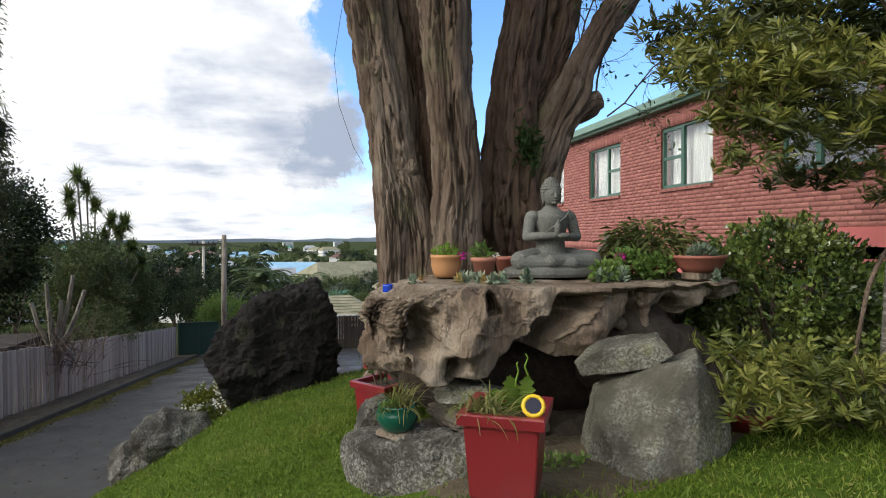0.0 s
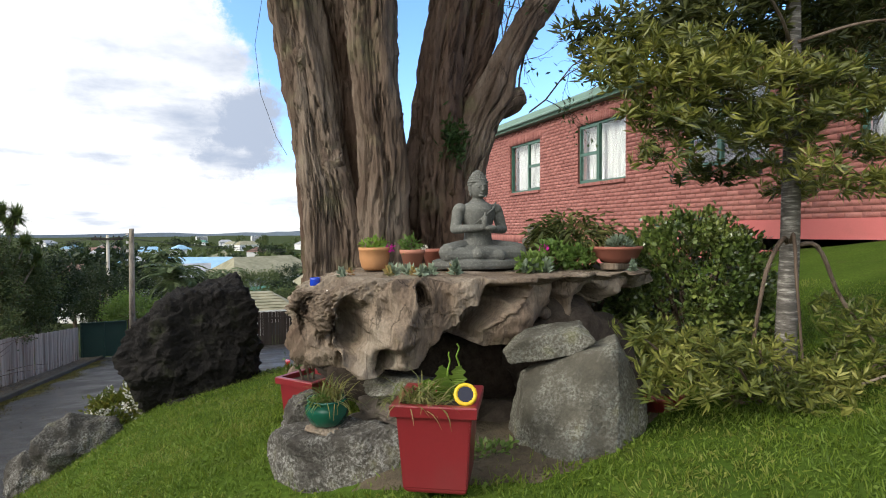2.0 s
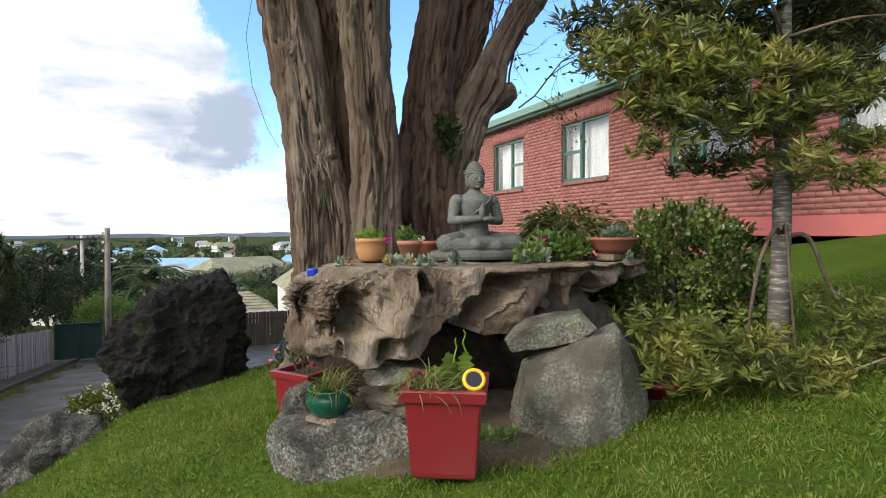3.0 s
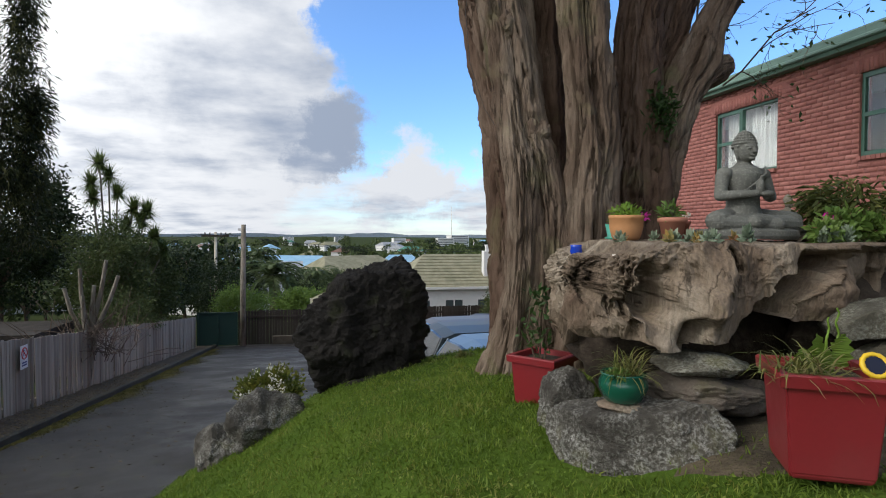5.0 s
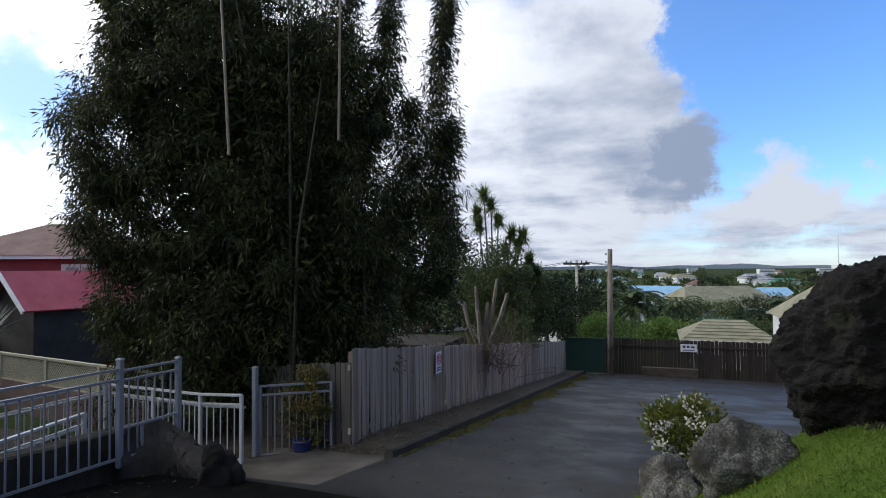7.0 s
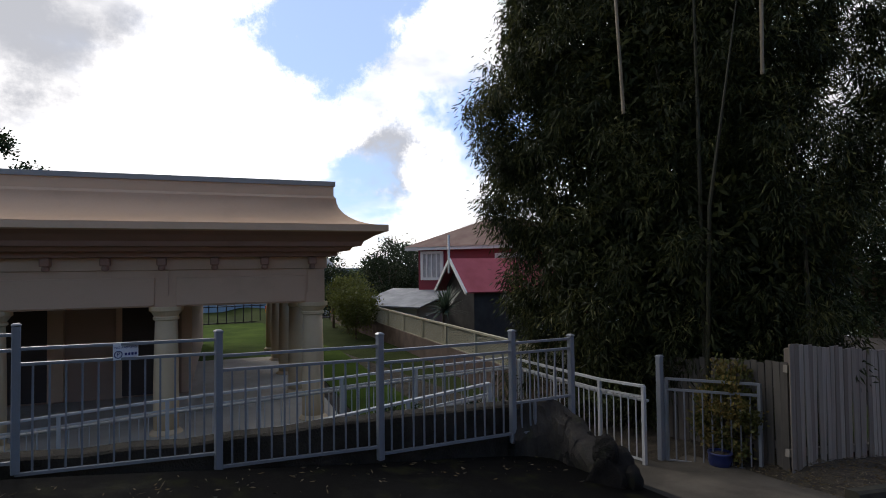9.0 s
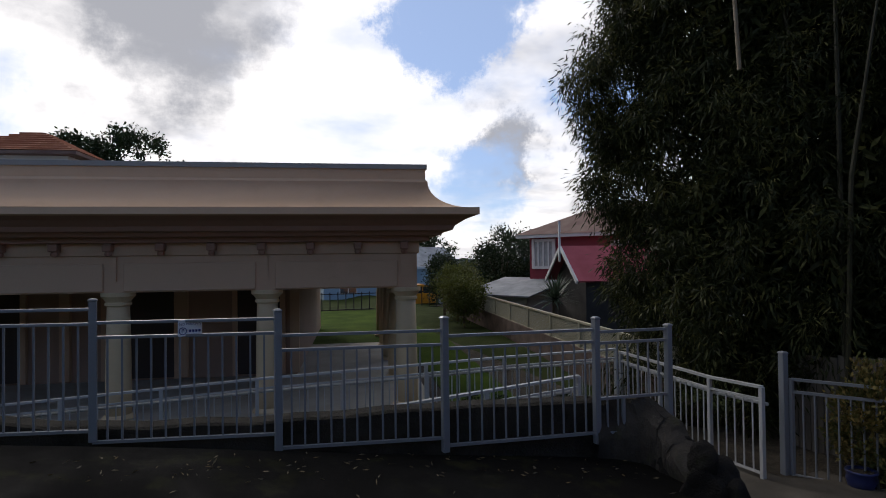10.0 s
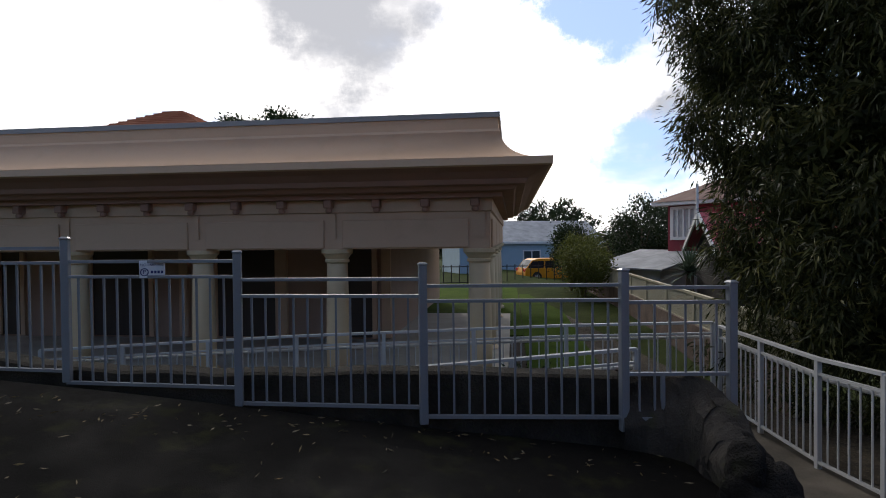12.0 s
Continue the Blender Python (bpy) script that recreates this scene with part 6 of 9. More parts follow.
def seated_figure(s=1.0):
    """Cross-legged figure, 0.64 high, facing -y, fused into one mesh."""
    bm = bmesh.new()
    lathe(bm, [(0.24, 0.0), (0.25, 0.02), (0.245, 0.05), (0.22, 0.06)], 28)
    for v in bm.verts:
        v.co.x *= 1.15
        v.co.y *= 0.80
    blob(bm, (0, 0.0, 0.10), (0.20, 0.14, 0.06))
    capsule(bm, (-0.10, 0.02, 0.12), (-0.21, -0.07, 0.105), 0.065, 0.062)
    capsule(bm, (0.10, 0.02, 0.12), (0.21, -0.07, 0.105), 0.065, 0.062)
    capsule(bm, (-0.21, -0.08, 0.09), (0.06, -0.15, 0.085), 0.055, 0.042)
    capsule(bm, (0.21, -0.08, 0.09), (-0.06, -0.15, 0.10), 0.055, 0.042)
    lathe(bm, [(0.100, 0.12), (0.082, 0.20), (0.080, 0.25), (0.090, 0.30), (0.100, 0.345), (0.102, 0.385), (0.086, 0.418), (0.05, 0.440), (0.034, 0.46)], 24, (0, 0.02, 0))
    for s_ in (-1, 1):
        blob(bm, (0.112 * s_, 0.02, 0.388), (0.040, 0.044, 0.042))
        capsule(bm, (0.122 * s_, 0.02, 0.378), (0.148 * s_, 0.0, 0.255), 0.036, 0.031)
    capsule(bm, (-0.148, 0.0, 0.255), (-0.03, -0.115, 0.265), 0.031, 0.022)
    capsule(bm, (0.148, 0.0, 0.255), (0.03, -0.12, 0.25), 0.031, 0.022)
    blob(bm, (-0.015, -0.125, 0.305), (0.018, 0.022, 0.048))
    blob(bm, (0.02, -0.13, 0.262), (0.04, 0.03, 0.02))
    capsule(bm, (-0.018, -0.13, 0.33), (-0.014, -0.132, 0.362), 0.009, 0.007, 8)
    tube(bm, [(0, 0.02, 0.43), (0, 0.012, 0.50)], [0.036, 0.031], 16)
    # head: oval face, hair cap rising to a point, brows, lids, nose, lips, long ears
    blob(bm, (0, 0.0, 0.528), (0.050, 0.060, 0.072), seg=28)
    blob(bm, (0, 0.008, 0.50), (0.040, 0.048, 0.040), seg=20)
    blob(bm, (0, 0.016, 0.566), (0.056, 0.062, 0.052), seg=28)
    lathe(bm, [(0.050, 0.585), (0.044, 0.606), (0.034, 0.625), (0.024, 0.640), (0.010, 0.652)], 22, (0, 0.016, 0))
    for row, (rz_, rr_) in enumerate(((0.552, 0.056), (0.570, 0.057), (0.588, 0.051), (0.604, 0.045), (0.620, 0.036), (0.634, 0.027))):
        cnt = int(2 * math.pi * rr_ / 0.014)
        for i in range(cnt):
            w = 2 * math.pi * (i + 0.5 * (row % 2)) / cnt
            if rz_ > 0.56 or math.sin(w) > -0.4:
                blob(bm, (rr_ * math.cos(w), 0.016 + rr_ * 1.08 * math.sin(w), rz_), (0.0075, 0.0075, 0.0075), seg=6)
    capsule(bm, (0, -0.058, 0.545), (0, -0.068, 0.514), 0.005, 0.009, 8)
    for s_ in (-1, 1):
        capsule(bm, (0.008 * s_, -0.058, 0.549), (0.034 * s_, -0.044, 0.548), 0.0045, 0.003, 8)
        blob(bm, (0.020 * s_, -0.0535, 0.534), (0.012, 0.007, 0.0055), seg=10)
        capsule(bm, (0.0, -0.060, 0.493), (0.013 * s_, -0.055, 0.4945), 0.0045, 0.0025, 8)
        blob(bm, (0.054 * s_, 0.010, 0.528), (0.008, 0.014, 0.024), seg=12)
        capsule(bm, (0.053 * s_, 0.008, 0.512), (0.050 * s_, 0.004, 0.478), 0.008, 0.006, 8)
    blob(bm, (0, -0.046, 0.476), (0.018, 0.014, 0.010), seg=12)
    # robe edge across the chest and folds over the legs
    for k in range(5):
        f = k / 4
        tube(bm, [(-0.06 + 0.30 * g_ - 0.02 * f, -0.155 - 0.012 * math.sin(3 * g_) + 0.03 * g_, 0.075 + 0.018 * k - 0.05 * g_ * f) for g_ in (0, 0.25, 0.5, 0.75, 1.0)], 0.0045, 6)
    tube(bm, [(0.10, -0.02, 0.435), (0.05, -0.085, 0.385), (-0.02, -0.105, 0.33), (-0.09, -0.085, 0.265)], 0.006, 6)
    me = bm_mesh("statue", bm, True)
    me.materials.clear()
    return me


me = seated_figure()
st = solo("statue", me, M_STATUE, "grey stone seated statue cross-legged on the stump", "statue", at=pose(1.44, 3.40, 1.315, 0, 0, -2) @ Matrix.Diagonal((1.14, 1.14, 1.0, 1)))
rm = st.modifiers.new("fuse", "REMESH")
rm.mode, rm.voxel_size, rm.use_smooth_shade = "VOXEL", 0.0034, True
me2 = me.copy()
me2.materials.clear()
me2.materials.append(M_STATUE2)
st2 = tagged(part("statue", me2, M_STATUE2, None, at=pose(1.96, 3.62, 1.31, 0, 0, 10) @ Matrix.Scale(0.46, 4)), "small buff stone bust among the pot plants", "statue")
rm = st2.modifiers.new("fuse", "REMESH")
rm.mode, rm.voxel_size, rm.use_smooth_shade = "VOXEL", 0.0055, True

# ---- pots ----
M_SPIKY = foliage("spiky_grass_leaves", [(0.10, 0.12, 0.03), (0.17, 0.17, 0.05), (0.23, 0.19, 0.085), (0.07, 0.095, 0.025)], 0.45, 0.25)
M_LIME = foliage("lime_leaves", [(0.14, 0.23, 0.03), (0.20, 0.30, 0.05), (0.11, 0.20, 0.03)], 0.45, 0.3)
M_FRESH = foliage("fresh_green_leaves", [(0.06, 0.115, 0.022), (0.10, 0.165, 0.035), (0.15, 0.215, 0.055)], 0.4, 0.3)
M_SUCC = foliage("blue_green_succulent", [(0.17, 0.22, 0.15), (0.24, 0.28, 0.20), (0.12, 0.16, 0.11)], 0.5, 0.1)
M_RUST = foliage("rusty_succulent", [(0.24, 0.14, 0.05), (0.30, 0.20, 0.06), (0.20, 0.10, 0.05), (0.20, 0.20, 0.08)], 0.5, 0.1)
M_PINKF = foliage("magenta_petals", [(0.50, 0.02, 0.28), (0.62, 0.05, 0.38)], 0.5, 0.3)
M_WHITEF = foliage("white_petals", [(0.7, 0.7, 0.62), (0.75, 0.72, 0.6)], 0.5, 0.3)
M_YELF = foliage("yellow_green_leaves", [(0.20, 0.19, 0.03), (0.14, 0.16, 0.03), (0.08, 0.11, 0.022)], 0.5, 0.25)
M_FERN = foliage("fern_leaves", [(0.07, 0.085, 0.022), (0.13, 0.13, 0.04), (0.19, 0.15, 0.065), (0.05, 0.065, 0.018)], 0.5, 0.25)


def tuft(n, length, width, rng, spread=0.03, up=0.9, droop=0.5, seg=5):
    """Arching strap leaves from the origin as one mesh."""
    V, F = [], []
    for _ in range(n):
        a = rng.uniform(0, 2 * math.pi)
        tilt = rng.uniform(0.15, up)
        L = length * rng.uniform(0.6, 1.15)
        base = np.array([rng.normal() * spread, rng.normal() * spread, 0.0])
        out = np.array([math.cos(a), math.sin(a), 0.0])
        side = np.array([-math.sin(a), math.cos(a), 0.0])
        k0 = len(V)
        p = base.copy()
        ang = math.pi / 2 - tilt
        for i in range(seg + 1):
            w = width * (1 - (i / seg) ** 1.6) * 0.5 + 0.0006
            V += [p - side * w, p + side * w]
            ang -= droop * (i + 1) / seg * rng.uniform(0.7, 1.3)
            p = p + (out * math.cos(ang) + np.array([0, 0, math.sin(ang)])) * L / seg
        for i in range(seg):
            F.append((k0 + 2 * i, k0 + 2 * i + 1, k0 + 2 * i + 3, k0 + 2 * i + 2))
    return mesh_from("strap_leaves", np.array(V), np.array(F))


def bushy(n, radii, size, rng, spread=0.3, name="leaf_mass"):
    pos = in_ball(rng, n, 0.25) * np.asarray(radii)
    d = pos / (np.asarray(radii) + 1e-6) + rng.normal(size=(n, 3)) * 0.6 + (0, 0, 0.5)
    return leaves(name, pos, d, size[0], size[1], rng, 0.2, 0.15)


def rosette(rng, r=0.05, rings=4, per=9):
    """A fleshy succulent rosette."""
    pos, dirs, L = [], [], []
    for k in range(rings):
        f = (k + 1) / rings
        for j in range(per):
            a = 2 * math.pi * (j + 0.5 * (k % 2)) / per
            pos.append((0, 0, 0.01 * (rings - k)))
            dirs.append((math.cos(a) * f, math.sin(a) * f, 1.15 - f))
            L.append(f)
    me = leaves("rosette", np.array(pos, float), np.array(dirs, float), r, r * 0.55, rng, 0.2, 0.0)
    return me


def square_planter(name_label, x, y, z, rz, w, h, tilt=(0, 0)):
    p = thing("planter", name_label, "planter", "red planters", loc=(x, y, z), rz=rz)
    t, b = w / 2, w / 2 * 0.70
    bm = bmesh.new()
    lathe(bm, [(b, 0), (b + 0.01, 0.02), (t - 0.02, h - 0.045), (t - 0.02, h - 0.05)], square=True)
    bmesh.ops.bevel(bm, geom=bm.edges[:], offset=0.006, segments=2, affect="EDGES")
    part("body", bm, M_RED, p)
    bm = bmesh.new()
    q = [[bm.verts.new((r * sx, r * sy, zz)) for sx, sy in ((-1, -1), (1, -1), (1, 1), (-1, 1))] for r, zz in ((t - 0.02, h - 0.05), (t, h - 0.046), (t + 0.003, h - 0.006), (t - 0.003, h), (t - 0.03, h - 0.001), (t - 0.035, h - 0.06))]
    for a, c in zip(q, q[1:]):
        for j in range(4):
            bm.faces.new((a[j], a[(j + 1) % 4], c[(j + 1) % 4], c[j]))
    part("rim", bm, M_RED, p)
    part("soil", bx((0, 0, h - 0.045), (w - 0.07, w - 0.07, 0.02)), M_SOIL, p)
    return p


rng = np.random.default_rng(12)
square_planter("tall tapered glossy red square planter on the grass", 0.68, 2.12, 0.50, -29, 0.345, 0.37)
solo("spider_plant", tuft(120, 0.20, 0.007, rng, 0.05, 1.15, 0.45), M_SPIKY, "arching yellow-green spider plant in the red planter", "plant", at=(0.58, 2.10, 0.835))
# cactus pads and tall stem in the planter
cac = thing("cactus_plant", "bright green lobed epiphyte cactus with tall stems", "plant", loc=(0.70, 2.13, 0.83))
for k, (px, py, pz, w, l, a, b) in enumerate(((0.0, 0, 0.0, 0.075, 0.11, 8, 10), (0.045, 0.01, 0.0, 0.07, 0.12, 14, 40), (-0.04, 0.03, 0.0, 0.07, 0.10, -14, -20), (0.06, -0.01, 0.035, 0.065, 0.12, 4, -20), (0.02, 0.04, 0.03, 0.07, 0.12, -8, 5))):
    bm = bmesh.new()
    n = 17
    L_, R_ = [], []
    for i in range(n):
        f = i / (n - 1)
        ww = w * 0.5 * (0.25 + 0.75 * math.sin(math.pi * min(1, f * 0.86 + 0.10)) ** 0.7) * (1 + 0.30 * math.sin(2 * math.pi * 4 * f))
        L_.append(bm.verts.new((-ww, 0.012 * math.sin(5 * f), f * l)))
        R_.append(bm.verts.new((ww, -0.010 * math.sin(4 * f), f * l)))
    for i in range(n - 1):
        bm.faces.new((L_[i], R_[i], R_[i + 1], L_[i + 1]))
    bmesh.ops.solidify(bm, geom=bm.faces[:], thickness=0.004)
    part("pad", bm, M_LIME, cac, at=pose(px, py, pz, 0, a, b))
for pts in (((0.07, 0.02, 0.10), (0.085, 0.02, 0.15), (0.07, 0.02, 0.19), (0.085, 0.02, 0.225), (0.07, 0.02, 0.25)), ((0.03, 0.02, 0.08), (0.03, 0.02, 0.13), (0.042, 0.02, 0.17), (0.034, 0.02, 0.20), (0.04, 0.02, 0.215))):
    bm = bmesh.new()
    line_ = [Vector(pts[min(i // 4, 3)]).lerp(Vector(pts[min(i // 4, 3) + 1]), (i % 4) / 4) for i in range(17)]
    tube(bm, line_, [0.0045 * (1 + 0.45 * (i % 2)) * (1 - 0.5 * i / 17) for i in range(17)], 6)
    part("stem", bm, M_LIME, cac, smooth=True)
# solar flower light
sol = thing("solar_light", "round yellow scalloped solar garden light", "lamp", loc=(0.735, 1.965, 0.905), rz=-22)
bm = bmesh.new()
tube(bm, [(0.039 * math.cos(a), 0, 0.039 * math.sin(a)) for a in [i * math.pi / 18 for i in range(37)]], 0.0085, 8, wob=lambda i, a: 1 + 0.18 * (i % 3 == 0))
part("rim", bm, M_YELLOW, sol, "bright yellow scalloped rim", smooth=True, at=pose(0, 0, 0, -32, 0, 0))
bm = bmesh.new()
tube(bm, [(0, 0.012, 0), (0, -0.004, 0)], [0.039, 0.036], 24)
part("solar_cell", bm, M_NAVY, sol, "dark blue solar cell", at=pose(0, 0, 0, -32, 0, 0))
bm = bmesh.new()
tube(bm, [(0, 0.012, -0.02), (0.0, 0.03, -0.12)], 0.006, 6)
part("stem", bm, M_YELLOW, sol)

p2 = square_planter("tapered red square planter beside the tree", 0.40, 3.98, 0.18, 38, 0.345, 0.37)
sh = thing("potted_shrub", "leafy young shrub in the red planter", "plant", loc=(0.38, 3.98, 0.50))
bm = bmesh.new()
for pts in (((0, 0, 0), (-0.01, 0, 0.2), (0.02, 0.02, 0.42)), ((0.03, 0, 0), (0.05, 0.02, 0.18), (0.03, 0.05, 0.33)), ((-0.03, 0, 0), (-0.08, 0, 0.15), (-0.1, 0.02, 0.24))):
    tube(bm, pts, [0.008, 0.007, 0.004], 6)
part("stem", bm, M_BARK, sh)
pos, _ = clumped(rng, 150, 9, (0.13, 0.10, 0.24), 0.035)
part("leaf_mass", leaves("leaf_mass", pos + (0, 0, 0.26), rng.normal(size=(150, 3)) + (0, -0.2, 0.4), 0.06, 0.026, rng), M_LEAFD, sh)["kind"] = "stuff"


def round_pot(name, label, x, y, z, profile, material, soil_r, soil_z, seg=32):
    p = thing(name, label, "plant pot", loc=(x, y, z))
    bm = bmesh.new()
    lathe(bm, profile, seg)
    part("body", bm, material, p, smooth=False if len(profile) < 5 else True)
    bm = bmesh.new()
    lathe(bm, [(soil_r, soil_z), (soil_r * 0.9, soil_z + 0.008)], 24)
    part("soil", bm, M_SOIL, p)
    return p


solo("wood_block", rock((0.12, 0.11, 0.03), 71, 3, 0.1), M_STUMP, "round wood slice under the green pot", "wood slice", smooth=True, at=pose(0.33, 2.87, 0.535))
round_pot("green_pot", "glossy dark green round pot on a wood slice", 0.33, 2.86, 0.553, [(0.065, 0), (0.085, 0.015), (0.112, 0.07), (0.112, 0.10), (0.100, 0.125), (0.104, 0.133), (0.104, 0.142), (0.092, 0.142), (0.09, 0.12)], M_GREENGLAZE, 0.09, 0.118)
solo("spider_plant", tuft(120, 0.20, 0.006, rng, 0.03, 1.25, 0.45), M_SPIKY, "spiky yellow-green grass plant in the green pot", "plant", at=(0.34, 2.86, 0.675))
solo("trailing_herb", bushy(120, (0.05, 0.05, 0.03), (0.022, 0.016), rng), M_FRESH, "small fresh green herb in the green pot", "plant", at=(0.28, 2.82, 0.69))

ZT = 1.305
round_pot("terracotta_pot", "round orange terracotta pot with pansies", 0.77, 3.60, ZT, [(0.070, 0), (0.085, 0.02), (0.100, 0.08), (0.100, 0.125), (0.104, 0.128), (0.104, 0.15), (0.092, 0.15), (0.09, 0.13)], M_TERRA, 0.092, 0.128)
solo("pansy_plant", bushy(130, (0.085, 0.085, 0.045), (0.045, 0.02), rng), M_LIME, "leafy pansies in the orange pot", "plant", at=(0.77, 3.60, ZT + 0.165))
solo("flower", bushy(16, (0.02, 0.02, 0.02), (0.025, 0.022), rng), M_PINKF, "magenta flower beside the orange pot", "flower", at=(0.865, 3.55, ZT + 0.14))
round_pot("terracotta_pot", "plain pale terracotta pot", 0.99, 3.46, ZT, [(0.052, 0), (0.075, 0.105), (0.083, 0.107), (0.085, 0.135), (0.074, 0.135), (0.07, 0.11)], M_TERRA2, 0.072, 0.115)
solo("potted_plant", bushy(120, (0.06, 0.06, 0.06), (0.05, 0.016), rng), M_FRESH, "upright green plant in the pale pot", "plant", at=(0.98, 3.46, ZT + 0.165))
solo("flower", bushy(14, (0.015, 0.015, 0.015), (0.02, 0.018), rng), M_WHITEF, "small white flower in the pale pot", "flower", at=(1.06, 3.42, ZT + 0.145))
round_pot("teal_pot", "teal glazed pot with a terracotta saucer", 0.84, 3.84, ZT, [(0.06, 0), (0.075, 0.015), (0.055, 0.02), (0.07, 0.10), (0.062, 0.10), (0.06, 0.09)], M_TEAL, 0.062, 0.085)
solo("potted_plant", bushy(70, (0.045, 0.045, 0.04), (0.035, 0.016), rng), M_YELF, "small yellow-green plant in the teal pot", "plant", at=(0.84, 3.84, ZT + 0.125))
round_pot("terracotta_pot", "ribbed pink terracotta pot behind the statue", 1.27, 3.82, ZT, [(0.06, 0), (0.08, 0.10), (0.086, 0.102), (0.086, 0.125), (0.076, 0.125)], M_TERRA3, 0.075, 0.11)
round_pot("blue_cup", "small cobalt blue glazed pot", 0.355, 3.42, 1.222, [(0.026, 0), (0.034, 0.02), (0.030, 0.045), (0.034, 0.058), (0.028, 0.058), (0.026, 0.045)], M_BLUE, 0.027, 0.045, 20)
round_pot("white_cup", "small white cup at the stump edge", 0.40, 3.03, 1.185, [(0.032, 0), (0.042, 0.055), (0.038, 0.055), (0.036, 0.045)], M_WHITE, 0.036, 0.044, 20)
round_pot("mint_cup", "small mint green cup with a succulent", 0.47, 3.12, 1.225, [(0.026, 0), (0.036, 0.05), (0.032, 0.05), (0.03, 0.04)], M_MINT, 0.031, 0.04, 20)
solo("succulent", rosette(rng, 0.035), M_SUCC, "tiny succulent in the mint cup", "succulent", at=(0.47, 3.12, 1.268))
# succulents along the stump
for k in range(15):
    x = rng.uniform(0.42, 1.15)
    y = 3.05 + 0.45 * rng.uniform(0, 1) * (1 if x < 0.9 else 0.4)
    solo("succulent", rosette(rng, rng.uniform(0.028, 0.05), 3, 7), M_RUST if rng.uniform() < 0.4 else M_SUCC, "small rust-tinged rosette succulent on the stump" if k % 2 else "small blue-green rosette succulent on the stump", "succulent", "succulents on the stump", at=pose(x, y, 1.295, 0, 0, rng.uniform(0, 360)))
for k, (x, y, r, m) in enumerate(((1.10, 2.98, 0.07, M_SUCC), (1.62, 2.98, 0.075, M_SUCC), (1.69, 2.95, 0.07, M_SUCC), (1.55, 2.96, 0.055, M_SUCC), (1.74, 3.02, 0.06, M_SUCC), (2.22, 2.80, 0.05, M_SUCC), (2.27, 2.86, 0.045, M_SUCC))):
    solo("succulent", rosette(rng, r * 0.72, 5, 10), m, "pale green echeveria rosette on the stump", "succulent", "succulents on the stump", at=pose(x, y, 1.30, 0, 0, 40 * k))
for k, (x, y, z, rx, ry, rz, s) in enumerate(((1.62, 3.0, 1.36, 0.10, 0.06, 0.05, 0.06), (1.84, 3.12, 1.40, 0.13, 0.08, 0.09, 0.065), (1.98, 3.05, 1.38, 0.12, 0.08, 0.07, 0.06))):
    solo("jade_seedling", bushy(170, (rx, ry, rz), (s, s * 0.45), rng), M_FRESH, "fleshy bright green jade plant on the stump", "plant", at=(x, y, z))
round_pot("terracotta_pot", "low red terracotta pot with a magenta flower", 1.82, 3.20, ZT, [(0.06, 0), (0.085, 0.06), (0.09, 0.062), (0.09, 0.08), (0.08, 0.08)], M_TERRA3, 0.08, 0.07)
solo("flower", bushy(22, (0.025, 0.025, 0.025), (0.03, 0.026), rng), M_PINKF, "magenta flower on the stump", "flower", at=(1.80, 3.16, 1.445))
pos, cc = clumped(rng, 1300, 34, (0.30, 0.22, 0.15), 0.045)
solo("fern", leaves("fern", pos, (pos * (1, 1, 0.3)) + rng.normal(size=pos.shape) * 0.12 + (0, 0, 0.02), 0.085, 0.022, rng, 0.15, 0.45), M_FERN, "arching olive fern among the pots", "plant", at=(2.14, 3.30, 1.50))
round_pot("terracotta_bowl", "wide shallow terracotta bowl with a succulent", 2.22, 2.96, ZT + 0.045, [(0.075, 0), (0.13, 0.035), (0.155, 0.085), (0.163, 0.088), (0.163, 0.105), (0.15, 0.105), (0.145, 0.08)], M_TERRA3, 0.147, 0.09)
solo("wood_block", bx((0, 0, 0.022), (0.17, 0.13, 0.045), 20, 0.008), M_STUMP, "wooden stand under the terracotta bowl", "stand", at=(2.22, 2.97, ZT))
pos = in_ball(rng, 240, 0.9)
pos[:, 2] = np.abs(pos[:, 2])
solo("succulent", leaves("succulent", pos * (0.07, 0.07, 0.06), pos + (0, 0, 0.2), 0.035, 0.018, rng), M_SUCC, "domed pale green succulent in the bowl", "succulent", at=(2.24, 2.96, ZT + 0.14))

# ---- jade hedge and young tree ----
M_JADE = foliage("jade_leaves", [(0.066, 0.100, 0.022), (0.120, 0.165, 0.036), (0.21, 0.245, 0.062), (0.034, 0.055, 0.013)], 0.28, 0.12, 0.5)
jade = thing("jade_bush", "dense rounded jade bush beside the stump", "bush", loc=(3.05, 3.25, 0.55))
pos, cc = clumped(rng, 20000, 560, (0.60, 0.55, 0.56), 0.030, 0.70)
d = cc / (0.60, 0.55, 0.56) + rng.normal(size=pos.shape) * 0.7 + (0, 0, 0.4)
part("crown", leaves("crown", pos + (0, 0, 0.57), d, 0.040, 0.031, rng, 0.12), M_JADE, jade)
bm = bmesh.new()
for k in range(7):
    a = k * 0.9
    tube(bm, [(0.05 * math.cos(a), 0.05 * math.sin(a), 0), (0.15 * math.cos(a), 0.15 * math.sin(a), 0.35), (0.33 * math.cos(a), 0.33 * math.sin(a), 0.7)], [0.03, 0.025, 0.012], 7)
part("stem", bm, M_BARK, jade)

